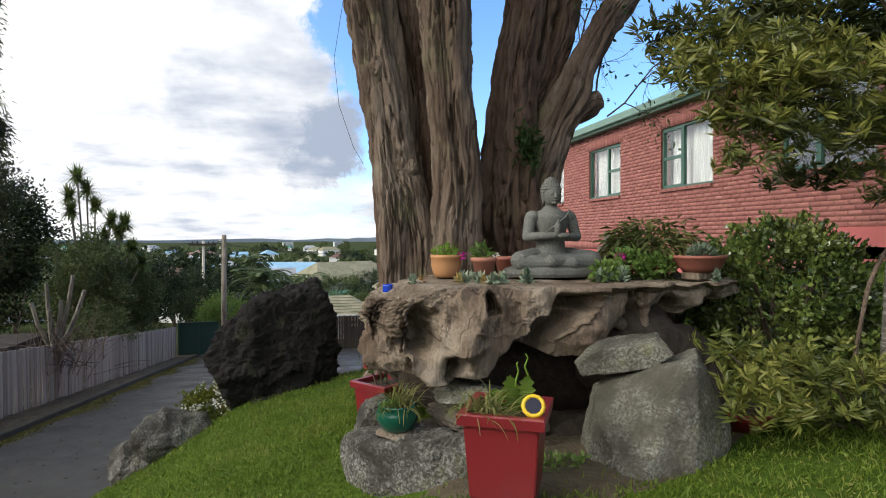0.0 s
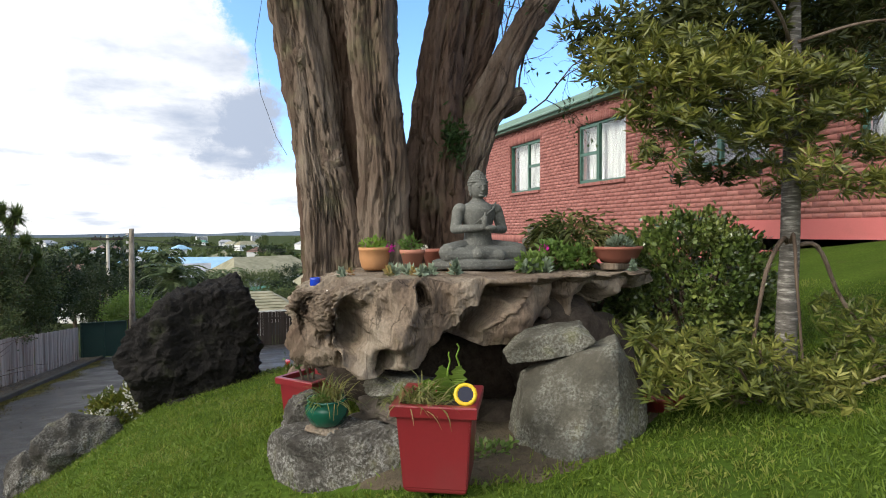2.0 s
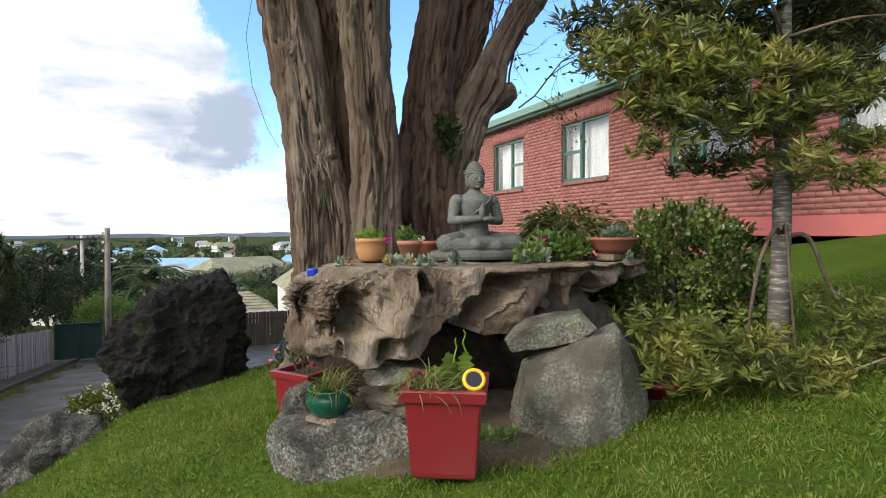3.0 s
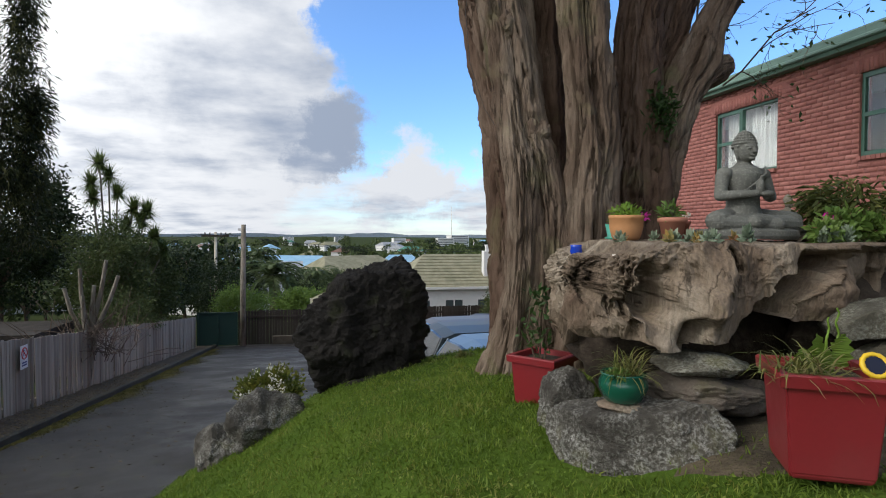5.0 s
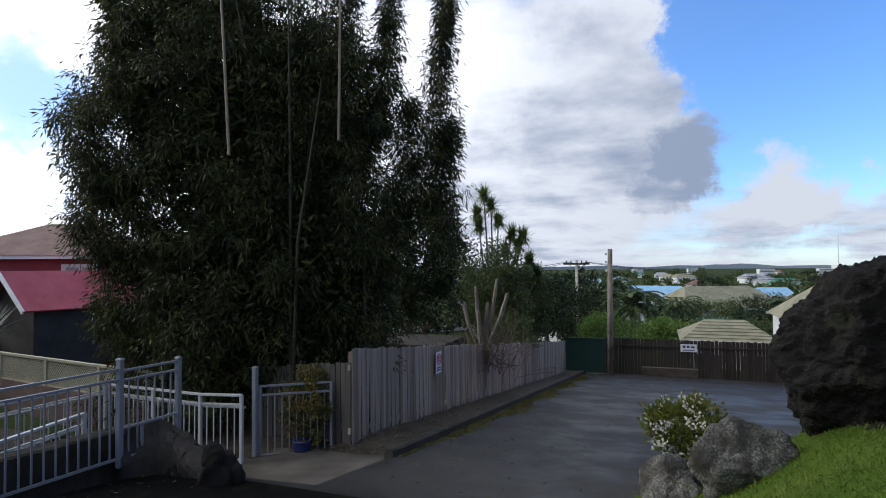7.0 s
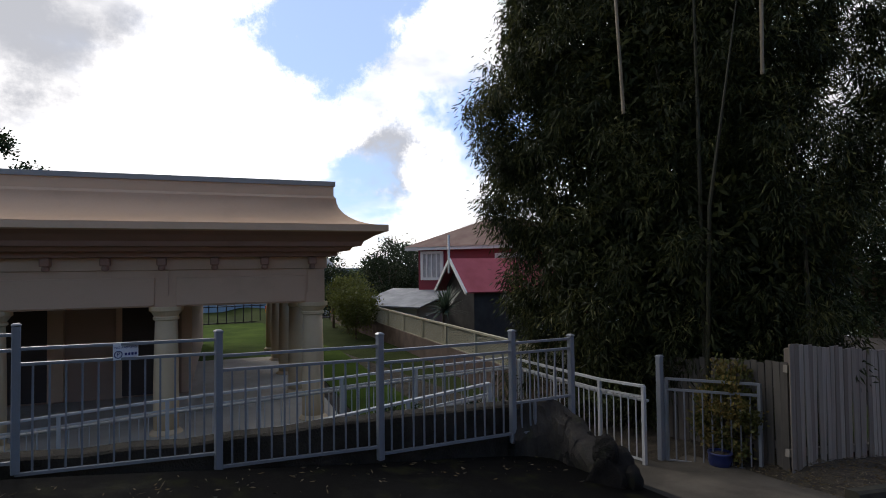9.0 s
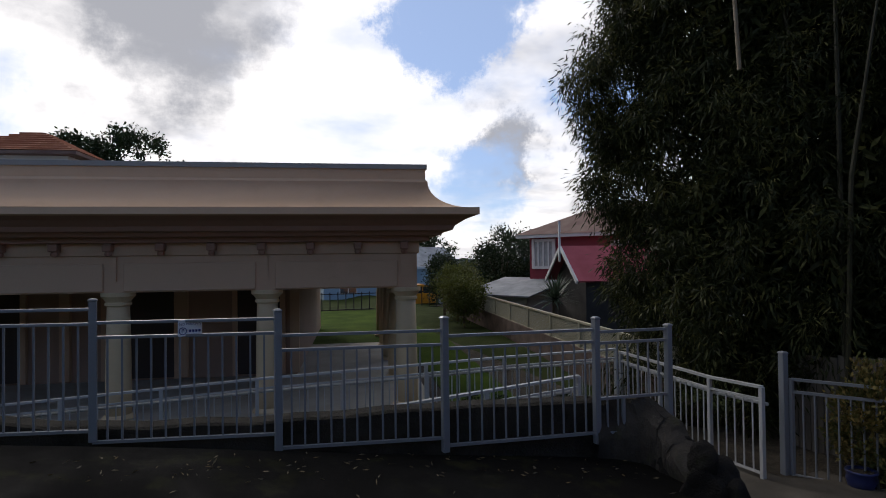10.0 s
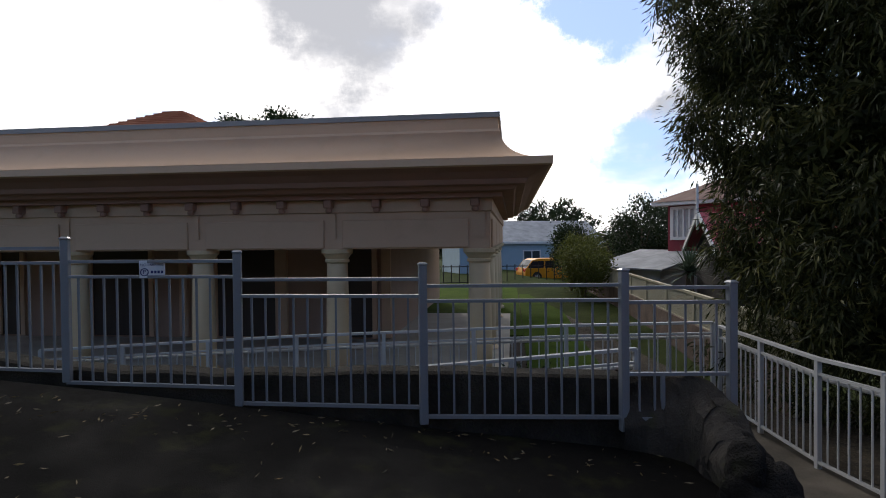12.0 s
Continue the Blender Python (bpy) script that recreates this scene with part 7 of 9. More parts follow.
M_PODO = foliage("olive_strap_leaves", [(0.092, 0.108, 0.022), (0.165, 0.175, 0.034), (0.27, 0.26, 0.060), (0.055, 0.066, 0.018)], 0.38, 0.25, 0.4)
M_PODO2 = foliage("yellow_olive_strap_leaves", [(0.075, 0.092, 0.020), (0.135, 0.150, 0.030), (0.225, 0.22, 0.055), (0.045, 0.058, 0.015)], 0.42, 0.25)
k_ = Nodes("pale_banded_bark")
v_ = k_.coords((9, 9, 60))
nb_ = k_.noise(v_, 1.0, 6, 0.7)
c_ = k_.ramp(nb_, [(0.42, (0.075, 0.068, 0.057)), (0.55, (0.135, 0.124, 0.106)), (0.64, (0.29, 0.275, 0.24))])
k_.bump(nb_, 0.5, 0.01)
M_BIRCH = k_.done(c_, 0.85, 0.0, 0.2)
young = thing("young_tree", "young tree with pale banded bark and olive strap leaves", "tree", loc=(3.13, 2.47, 0.52))
bm = bmesh.new()
tube(bm, [(0, 0, -0.05), (0.0, 0, 0.4), (0.02, 0, 0.95), (0.05, 0.02, 1.6), (0.08, 0.05, 2.6), (0.1, 0.1, 3.6)], [0.074, 0.062, 0.056, 0.050, 0.040, 0.022], 16, wob=lambda i, a: 1 + 0.06 * math.sin(3 * a + i))
part("trunk", bm, M_BIRCH, young, smooth=True)
for pts, r in ((((0, 0, 0.94), (-0.12, -0.06, 0.98), (-0.30, -0.1, 0.78), (-0.42, -0.12, 0.35), (-0.44, -0.14, 0.15)), 0.022),
               (((0, -0.02, 0.94), (-0.1, -0.12, 1.0), (-0.17, -0.2, 0.7), (-0.16, -0.24, 0.2)), 0.018),
               (((0.02, 0, 0.92), (0.18, -0.06, 0.93), (0.32, -0.12, 0.6), (0.52, -0.22, 0.30)), 0.024),
               (((0.05, 0.0, 1.65), (-0.3, -0.1, 1.75), (-0.8, -0.1, 1.80), (-1.2, -0.05, 1.95)), 0.016),
               (((0.05, 0.0, 1.45), (0.3, -0.1, 1.42), (0.7, -0.2, 1.2), (1.0, -0.3, 1.1)), 0.014),
               (((0.06, 0.0, 2.0), (-0.3, -0.2, 2.2), (-0.6, -0.3, 2.35)), 0.016),
               (((0.06, 0.0, 2.2), (0.4, -0.2, 2.3), (0.8, -0.4, 2.3)), 0.016)):
    bm = bmesh.new()
    way = [Vector(p) for p in pts]
    arc_ = []
    for i in range(len(way) - 1):
        p0, p1, p2, p3 = way[max(i - 1, 0)], way[i], way[i + 1], way[min(i + 2, len(way) - 1)]
        for f in (0, 0.2, 0.4, 0.6, 0.8):
            arc_.append(0.5 * (2 * p1 + (p2 - p0) * f + (2 * p0 - 5 * p1 + 4 * p2 - p3) * f * f + (3 * p1 - p0 - 3 * p2 + p3) * f ** 3))
    arc_.append(way[-1])
    tube(bm, arc_, [0.72 * r * (1 - 0.5 * i / len(arc_)) for i in range(len(arc_))], 8, wob=lambda i, a: 1 + 0.10 * math.sin(3 * a + 1.7 * i))
    part("branch", bm, M_BARK, young, smooth=True)


def whorls(rng, centers, per, length, width):
    """Strap leaves radiating from shoot tips, each shoot with its own lean."""
    m = len(centers)
    axis = rng.normal(size=(m, 3)) * 0.45 + (0, -0.15, 0.75)
    axis /= np.linalg.norm(axis, axis=1, keepdims=True)
    c, ax = np.repeat(np.asarray(centers, float), per, 0), np.repeat(axis, per, 0)
    r = rng.normal(size=c.shape)
    r -= ax * np.sum(r * ax, 1, keepdims=True)
    r /= np.linalg.norm(r, axis=1, keepdims=True)
    t = rng.uniform(0, 1, (len(c), 1))
    d = r + ax * (0.1 + 1.0 * t)
    return leaves("strap_mass", c - ax * 0.05 * (1 - t), d, length, width, rng, 0.18, 0.12)


def sprays(rng, clusters, density, depth):
    out = []
    for cx, cy, cz, rx, rz in clusters:
        out.append(in_ball(rng, int(density * rx * rz) + 7, 0.15) * (rx, depth, rz) + (cx, cy, cz))
    return np.concatenate(out)


# crown in loose flat layers about the trunk
cen = sprays(rng, ((-1.15, 0, 1.92, 0.37, 0.12), (-0.88, -0.1, 1.83, 0.43, 0.15), (-0.34, 0, 2.04, 0.54, 0.13), (0.0, -0.1, 1.98, 0.47, 0.12), (-1.08, -0.1, 1.68, 0.24, 0.09), (-0.81, -0.15, 1.61, 0.35, 0.10), (-0.48, -0.2, 1.69, 0.32, 0.14),
                   (0.03, -0.2, 1.74, 0.25, 0.10), (-1.1, -0.1, 1.46, 0.17, 0.05), (-0.25, -0.2, 1.41, 0.24, 0.08), (0.19, -0.3, 1.33, 0.31, 0.08), (-1.22, 0.2, 2.05, 0.2, 0.15), (-0.77, 0.1, 2.17, 0.5, 0.07), (0.32, 0.2, 1.32, 0.22, 0.07), (-0.1, 0.0, 1.60, 0.3, 0.1), (-0.6, -0.1, 1.93, 0.45, 0.16), (0.35, -0.15, 1.85, 0.35, 0.14), (0.5, -0.25, 1.55, 0.28, 0.10), (-0.95, 0.05, 2.08, 0.35, 0.12)), 1000, 0.30)
part("crown", whorls(rng, cen, 17, 0.078, 0.0165), M_PODO, young)
cen = sprays(rng, ((-1.15, 0.3, 2.22, 0.35, 0.12), (-0.4, 0.2, 2.45, 0.6, 0.14), (0.5, 0.2, 2.5, 0.6, 0.12), (1.3, 0.4, 2.56, 0.6, 0.12), (1.6, 0.4, 2.2, 0.25, 0.18), (0.3, 0.1, 2.72, 1.2, 0.28), (-0.6, 0.25, 2.33, 0.5, 0.14), (0.15, 0.25, 2.30, 0.5, 0.16), (0.75, 0.2, 2.15, 0.35, 0.12), (0.9, 0.3, 2.38, 0.5, 0.12), (-0.29, 0.3, 1.43, 0.28, 0.09)), 950, 0.35)
# strap-leaf tones darkened to hold the shade of the upper layers
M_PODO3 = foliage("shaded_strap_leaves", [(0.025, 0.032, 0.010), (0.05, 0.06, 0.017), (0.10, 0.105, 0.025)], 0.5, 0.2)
part("upper_crown", whorls(rng, cen, 15, 0.088, 0.018), M_PODO3, young, "upper olive leaves with shade in their colour")
# low spreading shrub at its foot
low_shrub = thing("low_shrub", "low spreading yellow-green shrub under the young tree", "shrub", loc=(2.5, 2.1, 0.58))
cen = sprays(rng, ((-0.64, 0.15, 0.49, 0.19, 0.09), (-0.65, 0.05, 0.38, 0.2, 0.11), (-0.57, -0.05, 0.29, 0.3, 0.15), (-0.18, 0.05, 0.28, 0.3, 0.17), (-0.69, -0.12, 0.27, 0.18, 0.10), (-0.27, -0.12, 0.26, 0.28, 0.13), (0.36, -0.05, 0.24, 0.34, 0.17), (-0.14, -0.16, 0.22, 0.25, 0.10),
                   (0.74, -0.05, 0.34, 0.36, 0.23), (0.28, -0.20, 0.22, 0.24, 0.12), (1.03, 0.25, 0.47, 0.34, 0.14), (-0.42, 0.12, 0.42, 0.2, 0.08), (0.10, -0.24, 0.14, 0.24, 0.07), (0.0, 0.2, 0.3, 0.5, 0.2), (0.8, -0.25, 0.24, 0.4, 0.16)), 400, 0.20)
part("leaf_mass", whorls(rng, cen, 16, 0.068, 0.0160), M_PODO2, low_shrub)
bm = bmesh.new()
for k in range(14):
    c = cen[k * 25 % len(cen)]
    tube(bm, [(0.2, 0.1, -0.05), (c[0] * 0.5 + 0.1, c[1] * 0.5 + 0.05, 0.1), tuple(c)], [0.012, 0.009, 0.005], 6)
part("stem", bm, M_BARK, low_shrub)
round_pot("terracotta_pot", "dark red clay pot under the shrub", 2.10, 2.42, 0.56, [(0.09, 0), (0.12, 0.07), (0.13, 0.07), (0.13, 0.10), (0.11, 0.10)], M_RED, 0.11, 0.11)

# ---- flowers by the drive, weeds on the bank ----
bush = thing("flower_bush", "low bush with white flowers and yellow-green leaves", "bush", loc=(-1.72, 10.9, -2.05))
pos, cc = clumped(rng, 2600, 70, (0.55, 0.5, 0.45), 0.06, 0.6)
part("leaf_mass", leaves("leaf_mass", pos + (0, 0, 0.55), cc + rng.normal(size=pos.shape) * 0.3 + (0, 0, 0.3), 0.09, 0.05, rng), M_YELF, bush)
pos, cc = clumped(rng, 1100, 110, (0.58, 0.52, 0.46), 0.03, 0.9)
keep = pos[:, 0] < 0.2
part("blossom", leaves("blossom", pos[keep] + (0, -0.03, 0.58), rng.normal(size=pos[keep].shape) + (0, -0.5, 0.5), 0.05, 0.045, rng), M_WHITEF, bush)
M_GREYWEED = foliage("grey_weed_leaves", [(0.12, 0.13, 0.09), (0.18, 0.18, 0.13), (0.10, 0.12, 0.07)], 0.6, 0.2)
solo("weed", bushy(160, (0.16, 0.10, 0.05), (0.035, 0.016), rng), M_GREYWEED, "straggly grey weed on the lawn", "weed", at=(-0.10, 5.52, -0.04))
solo("weed", bushy(120, (0.2, 0.08, 0.03), (0.05, 0.02), rng), M_FRESH, "leafy weed at the foot of the stump rocks", "weed", at=(1.0, 2.35, 0.50))
solo("weed", bushy(140, (0.12, 0.1, 0.06), (0.05, 0.03), rng), M_FERN, "dark leafy weed beside the boulder", "weed", at=(0.55, 6.5, -0.02))
solo("gate_shrub", leaves("gate_shrub", *(lambda p, c: (p, c + rng.normal(size=p.shape) * 0.3 + (0, 0, 0.3)))(*clumped(rng, 4200, 90, (0.44, 0.30, 0.62), 0.05, 0.6)), 0.062, 0.036, rng), foliage("bronze_green_leaves", [(0.09, 0.10, 0.025), (0.20, 0.15, 0.045), (0.07, 0.07, 0.025), (0.26, 0.18, 0.055)], 0.5, 0.2), "bronze-leaved shrub behind the gate", "shrub", at=(-7.55, 9.75, -1.35))
round_pot("blue_pot", "dusky blue glazed pot under the bronze shrub", -7.46, 9.50, -2.03, [(0.08, 0), (0.12, 0.03), (0.145, 0.13), (0.138, 0.20), (0.15, 0.21), (0.15, 0.23), (0.13, 0.23), (0.12, 0.19)], painted("dusky_blue_glaze", (0.02, 0.03, 0.11), 0.3, 0.3, 0.5), 0.125, 0.20)

# ---- bamboo grove ----
M_BAMB = foliage("bamboo_leaves", [(0.015, 0.020, 0.008), (0.032, 0.039, 0.013), (0.064, 0.070, 0.023), (0.022, 0.028, 0.010), (0.125, 0.122, 0.040)], 0.55, 0.3, 0.18)
M_CULM = mottled("bamboo_culm", (0.022, 0.022, 0.010), (0.045, 0.042, 0.020), None, 2.0, 0.5, 0.2)
M_PALECULM = mottled("pale_bare_culm", (0.17, 0.13, 0.08), (0.26, 0.21, 0.14), None, 2.0, 0.5, 0.2)
rng = np.random.default_rng(21)
bamboo = thing("bamboo_grove", "tall dense dark green bamboo grove behind the fence", "bamboo", loc=(-9.2, 10.95, -1.4), rz=-8)
bamboo.matrix_world = bamboo.matrix_world @ Matrix.Scale(0.73, 4)
pos, dirs = [], []


def bam_tufts(c, per, size):
    """Drooping leaf tufts at the given places."""
    k = np.repeat(c, per, 0)
    off = rng.normal(size=k.shape) * (size, size, size * 0.8)
    pos.append(k + off)
    dirs.append(off / size * 0.5 + rng.normal(size=k.shape) * 0.45 + (0, 0, -0.5))


def bam_mass(u, w, z, r, n):
    """A bulging mass of tufts; u runs along the grove, w across it."""
    c = in_ball(rng, n, 0.62) * r
    c *= rng.uniform(0.80, 1.13, (n, 1))
    c += (u, w, z)
    bam_tufts(np.stack([0.8 * c[:, 0] - 0.6 * c[:, 1], 0.6 * c[:, 0] + 0.8 * c[:, 1], c[:, 2]], 1), 56, 0.16)


for u, w, z, r, n in ((-0.5, 0, 2.0, (3.4, 2.4, 2.6), 560), (-0.8, 0.2, 5.2, (3.3, 2.3, 2.6), 560), (-1.6, 0.2, 8.2, (2.4, 1.9, 2.3), 380), (1.3, 0, 7.6, (1.9, 1.7, 2.4), 480), (2.1, -0.2, 4.4, (1.7, 1.6, 2.2), 330),
                      (1.9, -0.2, 1.4, (1.6, 1.6, 1.8), 200), (-3.8, -0.1, 6.6, (1.4, 1.3, 1.7), 230), (-3.8, 0.1, 4.4, (1.05, 1.1, 1.2), 140), (-3.4, 0.3, 2.2, (1.0, 1.0, 1.6), 120), (-3.3, 0.0, 8.8, (1.0, 1.0, 1.5), 130), (-3.0, 0.0, 10.6, (0.8, 0.8, 1.2), 80), (-2.0, 0.2, -0.2, (2.6, 1.6, 1.0), 160), (1.6, 0.3, -0.2, (1.6, 1.2, 1.0), 90), (-2.4, 0.3, 10.4, (1.1, 1.0, 1.4), 90), (0.0, 0.3, 10.0, (1.6, 1.2, 1.6), 150)):
    bam_mass(u, w, z, r, n)
# feathery shoots standing clear of the mass
for u, w, z0, z1, lean, r in ((4.6, 0.2, 3.4, 7.4, 0.4, 0.36), (4.3, 0.0, 5.0, 11.2, 0.6, 0.30), (3.0, 0.1, 6.5, 11.2, 0.3, 0.40), (3.7, 0.0, 4.0, 8.0, 0.1, 0.40), (-4.1, 0.2, 5.0, 7.8, -0.4, 0.45), (-3.7, 0.0, 8.0, 10.4, -0.3, 0.34), (-1.0, 0.3, 9.0, 12.2, 0.0, 0.4), (1.9, 0.2, 8.5, 12.0, 0.2, 0.4), (-2.2, 0.2, 10.0, 12.4, -0.2, 0.36)):
    m = int(52 * (z1 - z0))
    h = rng.uniform(0, 1, m) ** 0.9
    rr = r * (1.15 - 0.8 * h)
    uu, ww = u + lean * h + rng.normal(size=m) * rr * 0.7, w + rng.normal(size=m) * rr * 0.7
    bam_tufts(np.stack([0.8 * uu - 0.6 * ww, 0.6 * uu + 0.8 * ww, z0 + (z1 - z0) * h], 1), 26, 0.12)
pos, dirs = np.concatenate(pos), np.concatenate(dirs)
part("crown", leaves("crown", pos, dirs, 0.178, 0.033, rng, 0.15, 0.25), M_BAMB, bamboo)
ip = np.concatenate([in_ball(rng, 22000, 0.05) * (3.3, 1.9, 3.4) + (0.1, 0, 2.8), in_ball(rng, 20000, 0.05) * (2.9, 1.7, 3.2) + (-0.6, 0.2, 7.0), in_ball(rng, 4500, 0.05) * (1.9, 1.4, 2.4) + (1.2, 0, 7.6), in_ball(rng, 1800, 0.05) * (1.9, 1.0, 1.6) + (-1.4, 0.2, 10.0)])
ip = np.stack([0.8 * ip[:, 0] - 0.6 * ip[:, 1], 0.6 * ip[:, 0] + 0.8 * ip[:, 1], ip[:, 2]], 1)
part("inner_foliage", leaves("inner_foliage", ip, rng.normal(size=ip.shape) + (0, 0, -0.3), 0.27, 0.09, rng, 0.15, 0.2), M_BAMB, bamboo)
for k in range(26):
    x, y = rng.normal() * 0.9, rng.normal() * 0.7 + 0.3
    lean = rng.normal(size=2) * 0.5
    h = rng.uniform(7, 12)
    bm = bmesh.new()
    tube(bm, [(x, y, -0.3), (x + lean[0] * 0.2, y + lean[1] * 0.2, h * 0.5), (x + lean[0], y + lean[1], h)], [0.045, 0.04, 0.012], 7)
    part("culm", bm, M_CULM, bamboo)
for x, y, z, dx in ((1.28, -2.45, 5.7, -0.45), (2.85, -0.6, 6.2, 0.1)):
    bm = bmesh.new()
    tube(bm, [(x, y, z), (x + dx * 0.35, y, z + 2.2), (x + dx, y, 11.5)], [0.034, 0.030, 0.018], 8)
    part("culm", bm, M_PALECULM, bamboo, "pale bare bamboo culm")

# ---- trees ----

M_TREE = foliage("tree_leaves_dark", [(0.012, 0.022, 0.008), (0.022, 0.036, 0.012), (0.034, 0.050, 0.017)], 0.5, 0.25)
M_TREE2 = foliage("tree_leaves_olive", [(0.045, 0.065, 0.02), (0.07, 0.095, 0.03), (0.09, 0.11, 0.035)], 0.5, 0.25)
M_TREE3 = foliage("tree_leaves_fresh", [(0.07, 0.12, 0.02), (0.10, 0.16, 0.03), (0.13, 0.19, 0.035)], 0.5, 0.3)


def make_tree(label, at, h, r, material, n=9000, leaf=0.16, seed=0, group="", clumps=90, squash=0.75, name="tree", spread_=0.28):
    g = np.random.default_rng(seed)
    t = thing(name, label, "tree", group, loc=at)
    p, cc = clumped(g, n, clumps, (r, r, h * 0.5 * squash), spread_ * min(1.0, r / 2), 0.45)
    c = np.array([0, 0, h - h * 0.5 * squash])
    part("crown", leaves("crown", p + c, cc / (r, r, h * 0.5) + g.normal(size=p.shape) * 0.7, leaf, leaf * 0.5, g), material, t)
    bm = bmesh.new()
    tube(bm, [(0, 0, -0.6), (0.05 * r, 0, h * 0.3), (0.0, 0.03 * r, h * 0.7)], [0.05 * h * 0.5, 0.04 * h * 0.5, 0.012 * h * 0.5], 8)
    for k in range(5):
        a = k * 1.3
        tube(bm, [(0, 0, h * 0.28), (0.3 * r * math.cos(a), 0.3 * r * math.sin(a), h * 0.5), (0.65 * r * math.cos(a), 0.65 * r * math.sin(a), h * 0.68)], [0.014 * h, 0.010 * h, 0.004 * h], 6)
    part("trunk", bm, M_BARK, t)
    return t


def gz(x, y):
    return float(ground_z(x, y))


make_tree("broad dark evergreen behind the fence", (-12.7, 25.6, -3.4), 7.9, 2.6, M_TREE, 22000, 0.17, seed=31, clumps=160)
make_tree("dark evergreen beyond the bamboo", (-17.5, 27.0, -3.6), 7.6, 3.6, M_TREE, 20000, 0.18, seed=32, clumps=140)
make_tree("scrubby olive tree by the fence", (-8.5, 24.5, -3.6), 5.6, 1.5, M_TREE2, 14000, 0.12, seed=33, clumps=120)
make_tree("dense dark tree beyond the fence end", (-8.9, 33.6, -4.6), 5.4, 1.9, M_TREE, 16000, 0.15, seed=34, clumps=120)
make_tree("dark shrubby tree by the fence", (-8.0, 27.6, -3.9), 4.9, 1.5, M_TREE2, 12000, 0.12, seed=35, clumps=90)
make_tree("fresh green rounded shrub beyond the gate", (-4.9, 36.5, -4.9), 3.0, 1.7, M_TREE3, 9000, 0.12, seed=36, clumps=80)

make_tree("dark leafy tree beyond the gate", (-7.4, 40.5, -5.3), 4.8, 1.9, M_TREE, 12000, 0.15, seed=40, clumps=110)
for k, (x, y, h, r, m) in enumerate(((-1.6, 46.0, 2.6, 2.0, M_TREE3), (1.6, 49.0, 2.8, 2.2, M_TREE2), (-2.4, 66.0, 4.2, 3.0, M_TREE), (3.4, 72.0, 4.6, 3.2, M_TREE2), (6.0, 58.0, 3.4, 2.2, M_TREE), (8.5, 76.0, 5.4, 3.4, M_TREE), (-7.4, 58.0, 4.2, 2.6, M_TREE), (4.6, 50.0, 2.6, 1.9, M_TREE2), (-0.6, 54.0, 2.8, 2.2, M_TREE), (10.5, 90.0, 6.0, 4.0, M_TREE2))):
    make_tree("leafy garden tree among the houses", (x, y, gz(x, y) - 0.2), h, r, m, 6000, 0.22, seed=200 + k, clumps=70, group="garden trees")
# cabbage tree with sword-leaf heads
cab = thing("cabbage_tree", "tall cabbage tree with spiky leaf heads", "tree", loc=(-9.7, 26.3, -3.8))
bm = bmesh.new()
heads = []
for dx, dy, h in ((0.38, 0, 7.9), (0.0, 0.2, 7.1), (1.0, 0.1, 6.7), (0.2, -0.2, 6.5), (0.65, 0.2, 7.4), (1.6, 0.0, 6.1), (1.85, 0.2, 5.6), (2.4, -0.1, 4.95), (1.3, 0.2, 5.4), (2.1, 0.1, 6.0), (2.7, 0.3, 4.4)):
    tube(bm, [(0.5 + 0.1 * dx, 0, 0), (0.45 + 0.3 * dx, 0.3 * dy, h * 0.5), (0.2 + dx * 0.75, dy, h * 0.78), (dx, dy, h)], [0.10, 0.055, 0.035, 0.03], 7)
    heads.append((dx, dy, h))
part("trunk", bm, M_POLE, cab)
M_CAB = foliage("sword_leaves", [(0.10, 0.14, 0.04), (0.15, 0.19, 0.05), (0.07, 0.10, 0.03)], 0.5, 0.25)
g = np.random.default_rng(5)
for hd in heads:
    part("leaf_head", tuft(260, 0.62, 0.05, g, 0.05, 2.5, 0.10, 3), M_CAB, cab, at=hd)

M_PALM = foliage("palm_leaves", [(0.06, 0.085, 0.035), (0.10, 0.13, 0.055), (0.075, 0.105, 0.04)], 0.5, 0.2)


def palm(at, h, r, seed):
    g = np.random.default_rng(seed)
    t = thing("palm_tree", "feathery date palm among the houses", "palm", "town palms", loc=at)
    bm = bmesh.new()
    tube(bm, [(0, 0, -0.5), (0.05, 0, h * 0.5), (0, 0, h)], [0.30, 0.24, 0.26], 10)
    part("trunk", bm, M_BARK, t)
    P_, D_ = [], []
    for k in range(34):
        a = g.uniform(0, 2 * math.pi)
        el0 = g.uniform(-0.2, 1.3)
        q = np.array([0, 0, h], float)
        for i in range(14):
            e = el0 - 0.11 * i
            dvec = np.array([math.cos(a) * math.cos(e), math.sin(a) * math.cos(e), math.sin(e)])
            q = q + dvec * r / 14
            side = np.array([-math.sin(a), math.cos(a), 0])
            for s in (-1, 1):
                for m_ in range(2):
                    P_.append(q + dvec * r / 28 * m_)
                    D_.append(side * s + dvec * 0.9 + np.array([0, 0, -0.25]))
    part("crown", leaves("crown", np.array(P_), np.array(D_), r * 0.26, r * 0.045, g), M_PALM, t)
    return t


palm((-4.2, 52.0, gz(-4.2, 52)), 3.6, 2.7, 41)
palm((-0.4, 60.0, gz(-0.4, 60)), 3.4, 2.3, 42)
palm((9.0, 62.0, gz(9, 62)), 3.4, 2.2, 43)
palm((-7.0, 75.0, gz(-7, 75)), 6.0, 2.4, 44)

palm((-38.0, 16.6, -2.6), 2.4, 1.5, 45)

